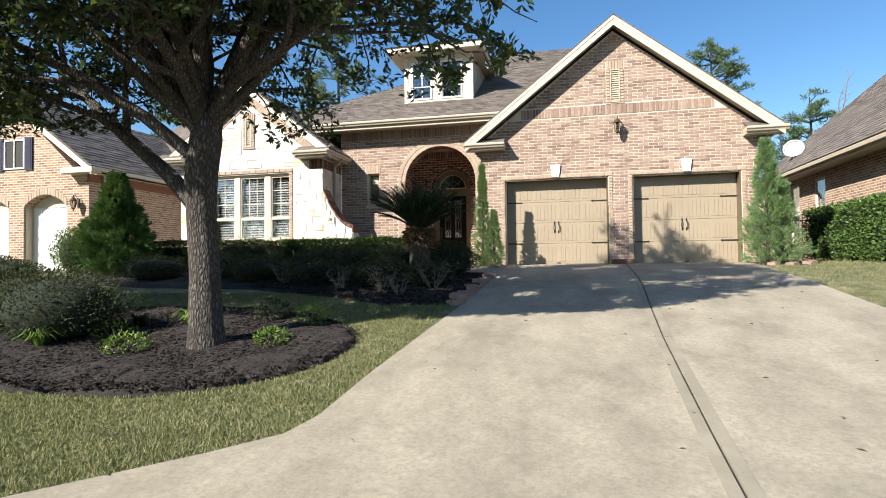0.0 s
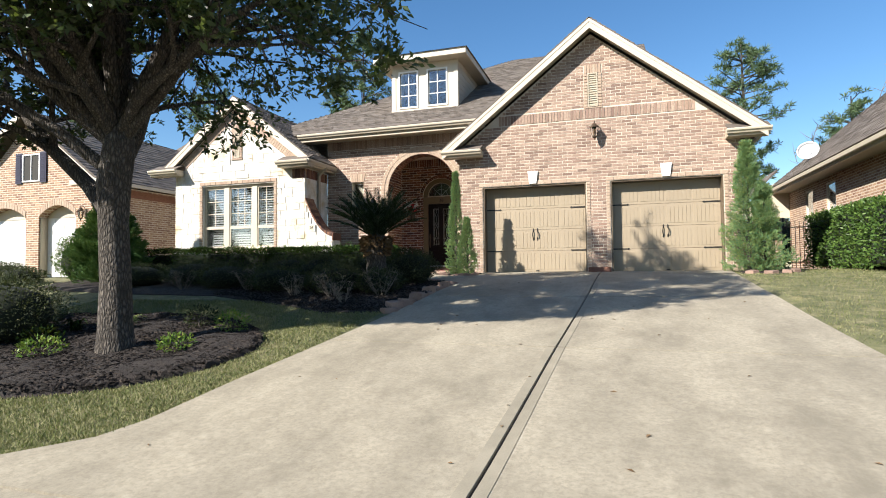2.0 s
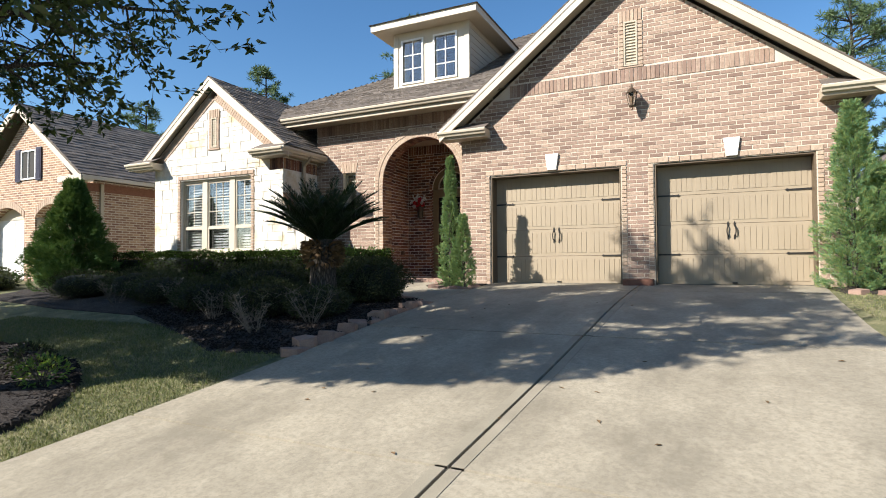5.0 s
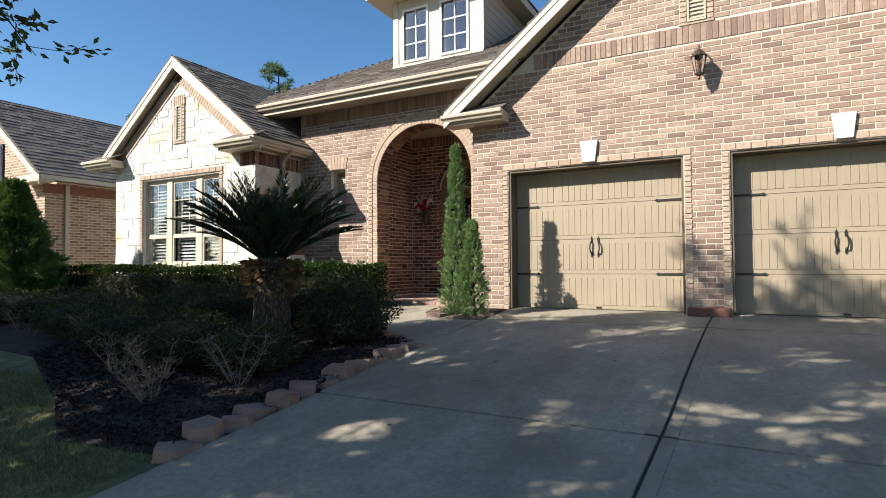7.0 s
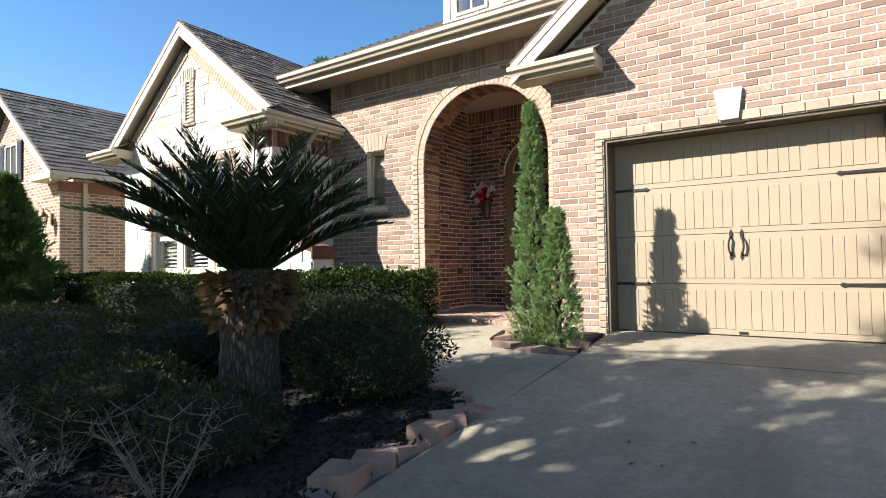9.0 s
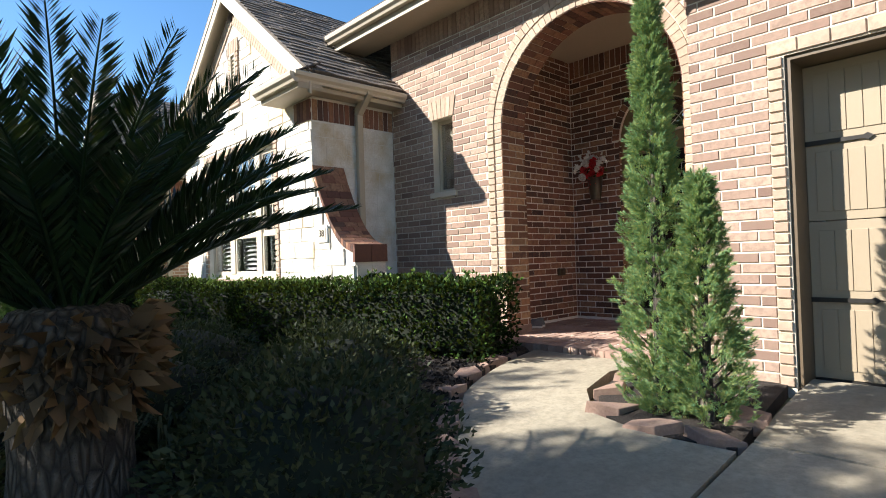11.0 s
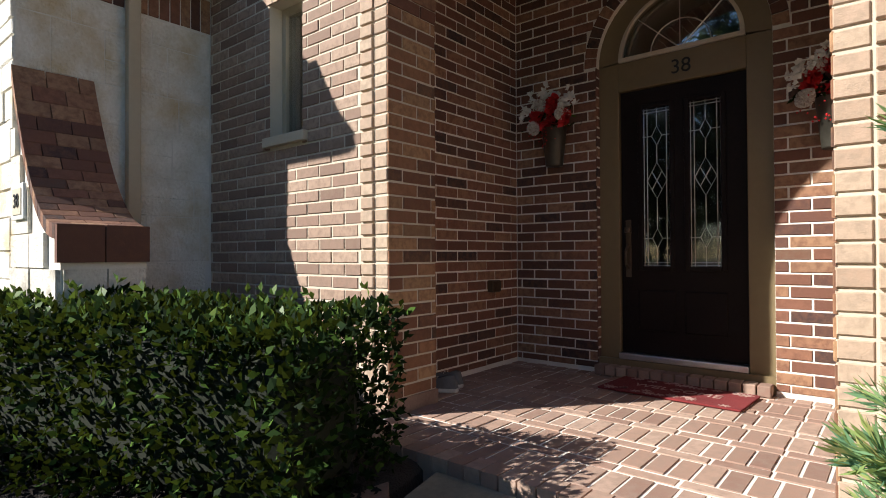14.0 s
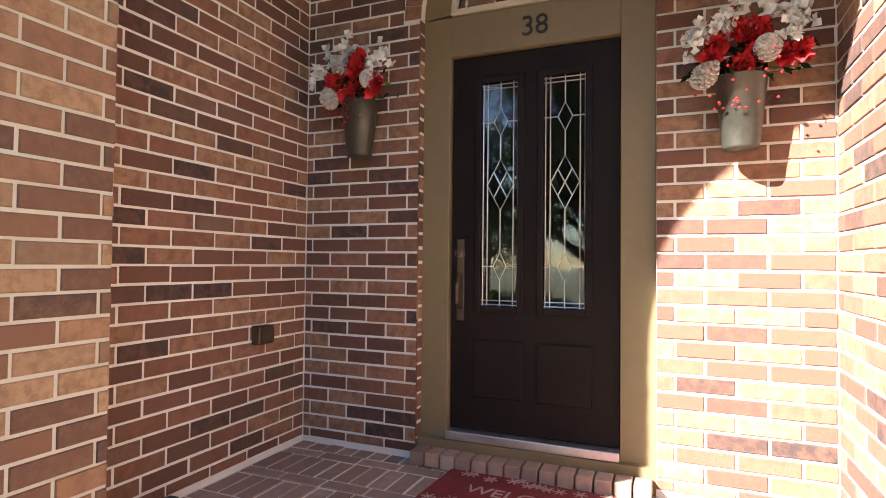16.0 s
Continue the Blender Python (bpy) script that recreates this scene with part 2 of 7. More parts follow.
M["chip"] = leaf_mat("mulch_chip", [(0.0, (0.009, 0.007, 0.006)), (0.6, (0.02, 0.015, 0.012)), (0.92, (0.04, 0.03, 0.024)), (1.0, (0.1, 0.075, 0.055))], 0.95, 0.0)
M["lawn"] = surface("lawn", (0.07, 0.08, 0.03), (0.19, 0.185, 0.085), 0.95, 2.5, 55, bump=1.0, depth=0.03, stain=((0.3, 0.26, 0.14), 3.5))
M["blade"] = leaf_mat("grass_blade", [(0.0, (0.1, 0.13, 0.04)), (0.4, (0.23, 0.235, 0.095)), (0.75, (0.42, 0.37, 0.21)), (1.0, (0.15, 0.19, 0.05))], 0.7, 0.2)
M["road"] = surface("asphalt", (0.06, 0.06, 0.06), (0.1, 0.1, 0.1), 0.9, 1, 120)
M["bark"] = bark_mat()
M["leaf_oak"] = leaf_mat("leaf_oak", [(0.0, (0.035, 0.06, 0.022)), (0.6, (0.065, 0.1, 0.034)), (1.0, (0.11, 0.15, 0.045))], 0.36, 0.3, 0.45)
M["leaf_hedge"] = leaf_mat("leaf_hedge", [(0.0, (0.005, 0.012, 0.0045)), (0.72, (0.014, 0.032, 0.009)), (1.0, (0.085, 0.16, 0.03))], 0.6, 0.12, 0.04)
M["leaf_shrub"] = leaf_mat("leaf_shrub", [(0.0, (0.026, 0.036, 0.02)), (0.7, (0.055, 0.07, 0.034)), (1.0, (0.12, 0.125, 0.065))], 0.6, 0.12, 0.12)
M["leaf_juniper"] = leaf_mat("leaf_juniper", [(0.0, (0.14, 0.29, 0.17)), (0.5, (0.24, 0.4, 0.17)), (0.82, (0.4, 0.5, 0.15)), (1.0, (0.52, 0.45, 0.17))], 0.6, 0.4, 0.15)
M["leaf_conifer"] = leaf_mat("leaf_conifer", [(0.0, (0.045, 0.11, 0.04)), (0.6, (0.085, 0.18, 0.055)), (1.0, (0.15, 0.24, 0.07))], 0.65, 0.2, 0.12)
M["leaf_laurel"] = leaf_mat("leaf_laurel", [(0.0, (0.05, 0.1, 0.025)), (0.6, (0.09, 0.17, 0.035)), (1.0, (0.18, 0.27, 0.06))], 0.45, 0.25, 0.25)
M["leaf_cycad"] = leaf_mat("leaf_cycad", [(0.0, (0.01, 0.024, 0.012)), (1.0, (0.028, 0.055, 0.02))], 0.3, 0.1)
M["leaf_bright"] = leaf_mat("leaf_bright", [(0.0, (0.07, 0.16, 0.03)), (0.6, (0.16, 0.28, 0.05)), (1.0, (0.34, 0.38, 0.07))], 0.45, 0.3)
M["leaf_pine"] = leaf_mat("leaf_pine", [(0.0, (0.075, 0.13, 0.065)), (1.0, (0.16, 0.22, 0.1))], 0.6, 0.2)
# near-black, for the solids that stand in for shade inside foliage
M["shade_core"] = surface("hedge_inner_shade", (0.006, 0.01, 0.004), (0.014, 0.02, 0.008), 0.95, 4, 50)
M["twig"] = surface("dry_twig", (0.12, 0.1, 0.08), (0.22, 0.19, 0.15), 0.9, 8, 60)
M["door_wood"] = surface("door_wood", (0.009, 0.006, 0.006), (0.016, 0.011, 0.01), 0.5, 2, 50, bump=0.15, depth=0.001, spec=0.12)
M["lead"] = surface("lead_came", (0.5, 0.5, 0.5), (0.62, 0.62, 0.62), 0.3, 8, 90, metal=0.9, bump=0)
# near-black colour that stands for unlit rooms behind glass
M["room_shade"] = surface("room_shade", (0.03, 0.028, 0.025), (0.05, 0.046, 0.04), 0.9, 1, 20)
M["shutter"] = surface("plantation_shutter", (0.3, 0.295, 0.28), (0.36, 0.35, 0.335), 0.5, 2, 30, bump=0.05)
M["rug"] = surface("rug_red", (0.13, 0.012, 0.014), (0.21, 0.025, 0.027), 0.95, 6, 130, bump=0.8, depth=0.006)
M["rug_pale"] = surface("rug_pale", (0.36, 0.22, 0.19), (0.46, 0.31, 0.27), 0.95, 6, 130, bump=0.8, depth=0.006)
M["red_petal"] = surface("red_petal", (0.42, 0.008, 0.012), (0.6, 0.02, 0.025), 0.6, 12, 60)
M["white_petal"] = surface("white_petal", (0.66, 0.65, 0.6), (0.8, 0.79, 0.74), 0.7, 12, 60)
M["cone"] = surface("pine_cone", (0.3, 0.25, 0.19), (0.75, 0.73, 0.68), 0.8, 40, 120)
M["bucket"] = surface("bucket_metal", (0.055, 0.052, 0.042), (0.085, 0.08, 0.065), 0.4, 6, 40, metal=0.55, bump=0.1)
M["canvas"] = surface("shoe_canvas", (0.1, 0.1, 0.1), (0.15, 0.15, 0.15), 0.9, 20, 300)
M["rubber"] = surface("shoe_rubber", (0.55, 0.53, 0.48), (0.65, 0.63, 0.58), 0.6, 20, 100)
M["rubber_dark"] = surface("dark_lining", (0.03, 0.03, 0.05), (0.05, 0.05, 0.08), 0.9, 20, 100)
M["dish"] = surface("dish_grey", (0.6, 0.6, 0.6), (0.7, 0.7, 0.7), 0.5, 3, 40)


def glass_mat(name, tint, rough=0.02, ior=1.5):
    m, t, p = node_mat(name)
    p.inputs["Base Color"].default_value = (*tint, 1)
    p.inputs["Roughness"].default_value = rough
    p.inputs["Transmission Weight"].default_value = 1.0
    p.inputs["IOR"].default_value = ior
    return m


M["glass"] = glass_mat("window_glass", (0.7, 0.76, 0.8), 0.01, 2.0)
M["door_glass"] = glass_mat("door_glass", (0.6, 0.66, 0.7), 0.02, 1.5)
M["lamp_glass"] = glass_mat("lantern_glass", (0.8, 0.75, 0.65), 0.15)


def pane(name, x0, x1, y, z0, z1, parent, material="glass"):
    ob = emit(name, Geo().box(x0, x1, y - 0.003, y + 0.003, z0, z1), M[material], parent)
    ob.visible_shadow = False
    return ob


# ---- ground shape ----
PY = [-60, -7, -5, 0, 4, 7.36, 9.4, 11, 12.5, 14.6, 15.7, 20, 40]
PZ = [-0.62, -0.62, -0.5, -0.30, -0.05, 0.34, 0.60, 0.84, 1.0, 1.16, 1.2, 1.22, 1.22]


TABLE = [float(sum(np.interp(-60 + k * 0.05 + d, PY, PZ) for d in (-0.6, -0.3, 0, 0.3, 0.6)) / 5) for k in range(2001)]


def ground_z(x, y):
    """The ground's height: it rises from the street to the house."""
    f = min(max((y + 60) / 0.05, 0), 1999.0)
    k = int(f)
    return TABLE[k] + (TABLE[k + 1] - TABLE[k]) * (f - k)


def drive_left(y):
    return float(np.interp(y, [-4.5, 0.5, 2.84, 3.7, 4.15, 5.6, 7.2, 8.9, 10.6, 12.4, 14.3, 15.7], [-7.0, -5.6, -3.2, -2.32, -1.91, -1.87, -1.75, -1.6, -1.45, -1.38, -1.4, -1.5]))


def drive_right(y):
    return float(np.interp(y, [-4.5, 0.5, 3.0, 4.5, 8.8, 11.7, 13.5, 15.7], [9.5, 8.0, 5.9, 4.82, 4.57, 4.42, 4.47, 4.62]))


steps = np.concatenate([-np.geomspace(400, 14, 14), np.arange(-13, 13.01, 0.35), np.geomspace(14, 400, 14)])
gx = steps - 2.0
gy = np.concatenate([-np.geomspace(300, 8, 12), np.arange(-7.5, 20.01, 0.35), np.geomspace(21, 400, 14)])


def sunk(x, y):
    """The lawn sheet dips under the slabs, the porch and the path."""
    inside = -4.5 < y < 15.7 and drive_left(y) + 0.05 < x < drive_right(y) - 0.05
    return -0.08 if inside or (y > 14.3 and -6.2 < x < -1.3 and y < 19) else 0.0


g = Geo()
g.v = [(float(x), float(y), ground_z(x, y) + sunk(x, y) + 0.02 * noise.noise((x * 0.5, y * 0.5, 0))) for x in gx for y in gy]
n = len(gy)
g.f = [(i * n + j, (i + 1) * n + j, (i + 1) * n + j + 1, i * n + j + 1) for i in range(len(gx) - 1) for j in range(n - 1)]
ground = emit("ground", g, M["lawn"], None, "short half-dormant lawn on gently rising ground", smooth=True, category="ground", kind="structure")


def strip(x_lo, x_hi, ys, lift=0.03, nx=8, thick=0.12):
    """A slab that follows the ground between two edges."""
    q = Geo()
    for y in ys:
        a, b = x_lo(y), x_hi(y)
        for k in range(nx + 1):
            x = a + (b - a) * k / nx
            q.v.append((x, y, ground_z(x, y) + lift))
    w = nx + 1
    q.f = [(j * w + k, j * w + k + 1, (j + 1) * w + k + 1, (j + 1) * w + k) for j in range(len(ys) - 1) for k in range(nx)]
    rim = [k for k in range(w)] + [j * w + nx for j in range(1, len(ys))] + [(len(ys) - 1) * w + k for k in range(nx - 1, -1, -1)] + [j * w for j in range(len(ys) - 2, 0, -1)]
    base = len(q.v)
    q.v += [(q.v[i][0], q.v[i][1], q.v[i][2] - thick) for i in rim]
    q.f += [(rim[i], base + i, base + (i + 1) % len(rim), rim[(i + 1) % len(rim)]) for i in range(len(rim))]
    return q


driveway = holder("driveway", (0, 0, 0), "pale weathered concrete driveway of jointed slabs", "driveway", kind="structure")
emit("joint_filler", strip(lambda y: drive_left(y) + 0.03, lambda y: drive_right(y) - 0.03, np.arange(-4.4, 15.6, 0.4), 0.012, 4), M["joint"], driveway)

def middle_joint(y):
    return float(np.interp(y, [-4.5, 4.0, 7.3, 9.3, 11.0, 14.6, 16.0], [0.86, 1.19, 1.31, 1.42, 1.52, 1.6, 1.63]))


ROWS_Y = [-4.5, -0.6, 3.2, 7.36, 10.68, 14.4, 15.98]
for y0, y1 in zip(ROWS_Y, ROWS_Y[1:]):
    ys = np.linspace(y0 + 0.015, y1 - 0.015, max(3, int((y1 - y0) / 0.35)))
    emit("slab", strip(drive_left, lambda y: middle_joint(y) - 0.012, ys), M["concrete"], driveway)
    emit("slab", strip(lambda y: middle_joint(y) + 0.012, drive_right, ys), M["concrete"], driveway)
    for side in (-1, 1):
        lo, hi = (-0.105, -0.014) if side < 0 else (0.014, 0.105)
        emit("tooled_edge", strip(lambda y, lo=lo: middle_joint(y) + lo, lambda y, hi=hi: middle_joint(y) + hi, ys, 0.0345, 1, 0.03), M["concrete_smooth"], driveway)
road = emit("road", strip(lambda y: -120, lambda y: 120, [-14.0, -12, -9, -7, -4.6], 0.02, 6), M["road"], None, "plain grey asphalt street in front of the plots", category="road", kind="structure")

# ---- brickwork ----
COURSE, LENGTH, JOINT = 0.081, 0.254, 0.012


def brick_shape(a0, a1, b0, b1, d0, d1, c=0.004):
    """Corners and faces of one brick: a along, b up, d outward, with chamfered front edges."""
    v = [(a0, b0, d0), (a1, b0, d0), (a1, b1, d0), (a0, b1, d0), (a0, b0, d1 - c), (a1, b0, d1 - c), (a1, b1, d1 - c), (a0, b1, d1 - c),
         (a0 + c, b0 + c, d1), (a1 - c, b0 + c, d1), (a1 - c, b1 - c, d1), (a0 + c, b1 - c, d1)]
    f = [(8, 9, 10, 11)] + [(i, (i + 1) % 4, 4 + (i + 1) % 4, 4 + i) for i in range(4)] + [(4 + i, 4 + (i + 1) % 4, 8 + (i + 1) % 4, 8 + i) for i in range(4)]
    return v, f


def shared_brick(name, la, lb, d, material):
    v, f = brick_shape(0, la, 0, lb, -0.006, d)
    me = bpy.data.meshes.new(name)
    me.from_pydata(v, [], f)
    me.materials.append(material)
    return me


BRICK_MESH = {}


def lay(parent, origin, along, out, cells, material, near=None, up=(0, 0, 1), proud=0.0055, name="brick", stuff="brickwork"):
    """Bricks from cells (a0, a1, b0, b1) on a plane. Those for which near(a, b) holds become pieces of their own, the rest one mesh."""
    o, a_, u_, n_ = Vector(origin), Vector(along), Vector(up), Vector(out)
    basis = Matrix((a_, u_, n_)).transposed().to_4x4()
    rest, made = Geo(), 0
    flip = a_.cross(u_).dot(n_) < 0
    rng = random.Random(len(cells) + int(1000 * abs(o.x + o.y)))
    for a0, a1, b0, b1 in cells:
        if a1 - a0 < 0.015 or b1 - b0 < 0.012:
            continue
        d = proud + rng.uniform(-0.0025, 0.003)
        s = rng.uniform(-0.0015, 0.0015)
        if near and made < 300 and near((a0 + a1) / 2, (b0 + b1) / 2):
            key = (material.name, round(b1 - b0, 3))
            if key not in BRICK_MESH:
                BRICK_MESH[key] = shared_brick(name, LENGTH, b1 - b0, proud, material)
            ob = new(name, BRICK_MESH[key])
            ob.parent = parent
            ob.matrix_local = Matrix.Translation(o + a_ * a0 + u_ * (b0 + s) + n_ * (d - proud)) @ basis @ Matrix.Diagonal(((a1 - a0) / LENGTH, 1, 1, 1))
            made += 1
        else:
            v, f = brick_shape(a0, a1, b0 + s, b1 + s, -0.006, d)
            rest.add([o + a_ * p[0] + u_ * p[1] + n_ * p[2] for p in v], [q[::-1] for q in f] if flip else f)
    if rest.v:
        emit(stuff, rest, material, parent, kind="stuff")


def courses(z0, z1, spans, phase=0.0, course=COURSE, length=LENGTH):
    """Running bond between z0 and z1; spans(z) gives the stretches of a course that are wall."""
    cells = []
    k0 = int(math.floor(z0 / course))
    k = k0
    while k * course < z1:
        lo, hi = max(z0, k * course), min(z1, (k + 1) * course - JOINT)
        if hi - lo > 0.02:
            for u0, u1 in spans((lo + hi) / 2):
                first = int(math.floor((u0 - phase) / length)) - 1
                for i in range(first, first + int((u1 - u0) / length) + 4):
                    a = phase + i * length + (k % 2) * length / 2
                    c0, c1 = max(a, u0 + 0.001), min(a + length - JOINT, u1 - 0.001)
                    if c1 - c0 > 0.03:
                        cells.append((c0, c1, lo, hi))
        k += 1
    return cells


def soldiers(u0, u1, z0, z1, step=COURSE):
    n_ = max(1, round((u1 - u0) / step))
    w = (u1 - u0) / n_
    return [(u0 + i * w + 0.004, u0 + (i + 1) * w - 0.005, z0, z1) for i in range(n_)]


def stack(u0, u1, z0, z1, step=COURSE):
    n_ = max(1, round((z1 - z0) / step))
    w = (z1 - z0) / n_
    return [(u0, u1, z0 + i * w + 0.006, z0 + (i + 1) * w - 0.0075) for i in range(n_)]


def cut(spans, holes):
    """Takes stretches out of stretches."""
    for h0, h1 in holes:
        nxt = []
        for a, b in spans:
            if h1 <= a or h0 >= b:
                nxt.append((a, b))
            else:
                if h0 > a:
                    nxt.append((a, h0))
                if h1 < b:
                    nxt.append((h1, b))
        spans = nxt
    return spans


# ---- garage front ----
YG, PEAK_X, PITCH = 15.728, 1.44, 0.785
GARAGES = [(-1.54, 1.26), (1.88, 4.56)]
G_TOP, G_FLOOR = 3.6, 1.2


def gable(peak_z, z, peak_x=PEAK_X, pitch=PITCH):
    d = (peak_z - z) / pitch
    return peak_x - d, peak_x + d


wg = Geo()
for a, b in ((-2.22, -1.54), (1.26, 1.88), (4.56, 4.96)):
    wg.box(a, b, YG, 16.1, 0.95, G_TOP)
wg.prism([(-2.22, YG, G_TOP), (4.96, YG, G_TOP), (4.96, YG, 4.79), (PEAK_X, YG, 7.56), (-2.22, YG, 4.69)], (0, 0.37, 0))
wall_garage = emit("wall_garage", wg, M["mortar_tan"], None, "pinkish brown brick gable wall with pale mortar over two garage doors", category="wall", kind="structure")


def span_garage(z):
    if z > G_TOP:
        a, b = gable(7.5, z)
        s = [(max(a, -2.22), min(b, 4.96))] if b - a > 0.1 else []
        holes = []
        if 3.6 < z < 3.72:
            holes += [(-1.65, 1.37), (1.77, 4.67)]
        if 5.28 < z < 5.555:
            holes.append((-9, 9))
        if 5.555 < z < 6.74:
            holes.append((1.24, 1.72))
        return cut(s, holes)
    return [(-2.22, -1.65), (1.37, 1.77), (4.67, 4.96)]


cells = courses(1.0, 7.5, span_garage, 0.03)
lay(wall_garage, (0, YG, 0), (1, 0, 0), (0, -1, 0), cells, M["brick"], lambda a, b: a < -1.5 or (a < 1.8 and b < 2.6))
band = [c for c in soldiers(-2.2, 4.94, 5.285, 5.55) if gable(7.4, 5.42)[0] < c[0] and c[1] < gable(7.4, 5.42)[1]]
trim_cells = [c for a, b in GARAGES for c in soldiers(a - 0.11, b + 0.11, 3.612, 3.71, 0.2) + stack(a - 0.105, a - 0.012, 1.2, 3.6) + stack(b + 0.012, b + 0.105, 1.2, 3.6)]
lay(wall_garage, (0, YG, 0), (1, 0, 0), (0, -1, 0), band, M["brick"], proud=0.012, stuff="soldier_course")
lay(wall_garage, (0, YG, 0), (1, 0, 0), (0, -1, 0), trim_cells, M["brick_trim"], proud=0.016, stuff="opening_trim")
vent_cells = soldiers(1.26, 1.70, 6.5, 6.73, 0.075) + stack(1.25, 1.34, 5.6, 6.5) + stack(1.62, 1.71, 5.6, 6.5) + [(1.24, 1.72, 5.56, 5.6)]
lay(wall_garage, (0, YG, 0), (1, 0, 0), (0, -1, 0), vent_cells, M["brick_trim"], proud=0.02, stuff="vent_surround")
# the side of the garage that stands proud of the entry
lay(wall_garage, (-2.22, 0, 0), (0, 1, 0), (-1, 0, 0), courses(1.1, 4.6, lambda z: [(YG - 0.008, 16.14)]), M["brick"])


def louvre(name, x0, x1, y, z0, z1, label):
    v = holder(name, ((x0 + x1) / 2, y, z0), label, "vent")
    off = Vector(v.location)
    f = Geo().box(x0, x0 + 0.03, y - 0.02, y + 0.03, z0, z1).box(x1 - 0.03, x1, y - 0.02, y + 0.03, z0, z1)
    f.box(x0 + 0.03, x1 - 0.03, y - 0.02, y + 0.03, z0, z0 + 0.03).box(x0 + 0.03, x1 - 0.03, y - 0.02, y + 0.03, z1 - 0.03, z1)
    f.v = [tuple(Vector(p) - off) for p in f.v]
    emit("frame", f, M["paint_tan"], v)
    k = z0 + 0.04
    while k < z1 - 0.05:
        s = Geo().prism([(x0 + 0.03, y + 0.02, k + 0.05), (x0 + 0.03, y - 0.012, k), (x0 + 0.03, y - 0.002, k), (x0 + 0.03, y + 0.03, k + 0.05)], (x1 - x0 - 0.06, 0, 0))
        s.v = [tuple(Vector(p) - off) for p in s.v]
        emit("slat", s, M["paint_tan"], v)
        k += 0.06
    return v


louvre("gable_vent", 1.35, 1.61, YG - 0.012, 5.6, 6.5, "tan louvred gable vent set in brick")


def keystone(x, z0, z1):
    kq = Geo().prism([(x - 0.095, YG + 0.0, z0), (x + 0.095, YG, z0), (x + 0.14, YG, z1), (x - 0.14, YG, z1)], (0, -0.055, 0))
    return emit("keystone", kq, M["white"], None, "white cast keystone set over a garage door", bevel=0.006, category="keystone", group="garage keystones")


keystone(-0.14, 3.63, 3.97)
keystone(3.24, 3.63, 3.97)


def garage_door(x0, x1):
    y = 16.04
    d = holder("garage_door", ((x0 + x1) / 2, y, G_FLOOR), "closed tan panelled garage door with black strap hinges", "garage door", "garage doors")
    o = Vector(d.location)

    def p(name, q, mat, label="", parent=None, bevel=0.0):
        q.v = [tuple(Vector(c) - o) for c in q.v]
        return emit(name, q, M[mat], parent or d, label, bevel=bevel)
    # jambs and head carry the recess shade in their paint colour
    p("jamb", Geo().box(x0, x0 + 0.035, YG + 0.02, y + 0.05, G_FLOOR, G_TOP), "paint_recess_shade", "painted jamb, recess shade put into its dark brown")
    p("jamb", Geo().box(x1 - 0.035, x1, YG + 0.02, y + 0.05, G_FLOOR, G_TOP), "paint_recess_shade", "painted jamb, recess shade put into its dark brown")
    p("head", Geo().box(x0 + 0.035, x1 - 0.035, YG + 0.02, y + 0.05, G_TOP - 0.035, G_TOP), "paint_recess_shade", "painted head board, recess shade put into its dark brown")
    p("bottom_seal", Geo().box(x0 + 0.04, x1 - 0.04, y - 0.012, y + 0.02, G_FLOOR, G_FLOOR + 0.03), "black", "black rubber seal")
    a0, a1, zz = x0 + 0.036, x1 - 0.036, G_FLOOR + 0.03
    h = (G_TOP - 0.036 - zz) / 4
    pw = (a1 - a0 - 0.30) / 4
    for r in range(4):
        zb = zz + r * h
        sec = p("panel_section", Geo().box(a0, a1, y, y + 0.045, zb + 0.003, zb + h - 0.003), "garage", bevel=0.003)
        for c in range(4):
            px = a0 + 0.06 + c * (pw + 0.06)
            q = Geo()
            w = pw / 6
            for k in range(6):
                q.box(px + k * w + 0.0025, px + (k + 1) * w - 0.0025, y - 0.007, y + 0.002, zb + 0.07, zb + h - 0.07)
            p("raised_panel", q, "garage", parent=sec, bevel=0.002)
    for side in (0, 1):
        for zc in (zz + h, zz + 3 * h):
            s = 1 if side == 0 else -1
            xe = a0 if side == 0 else a1
            q = Geo().prism([(xe, y - 0.004, zc - 0.018), (xe + s * 0.36, y - 0.004, zc - 0.014), (xe + s * 0.385, y - 0.004, zc - 0.026), (xe + s * 0.42, y - 0.004, zc), (xe + s * 0.385, y - 0.004, zc + 0.026), (xe + s * 0.36, y - 0.004, zc + 0.014), (xe, y - 0.004, zc + 0.018)], (0, -0.012, 0))
            p("strap_hinge", q, "black", "black strap hinge")
    xm = (x0 + x1) / 2
    for s in (-1, 1):
        x = xm + s * 0.055
        q = Geo().tube([(x, y - 0.008, zz + 1.6 * h - 0.02 + k * 0.031) if k in (0, 7) else (x + s * 0.022 * math.sin(k / 7 * math.pi), y - 0.05, zz + 1.6 * h - 0.02 + k * 0.031) for k in range(8)], [0.011] * 8, 8)
        q.prism([(x - 0.02, y - 0.001, zz + 1.6 * h - 0.05), (x, y - 0.001, zz + 1.6 * h - 0.085), (x + 0.02, y - 0.001, zz + 1.6 * h - 0.05), (x + 0.012, y - 0.001, zz + 1.6 * h + 0.02), (x - 0.012, y - 0.001, zz + 1.6 * h + 0.02)], (0, -0.01, 0))
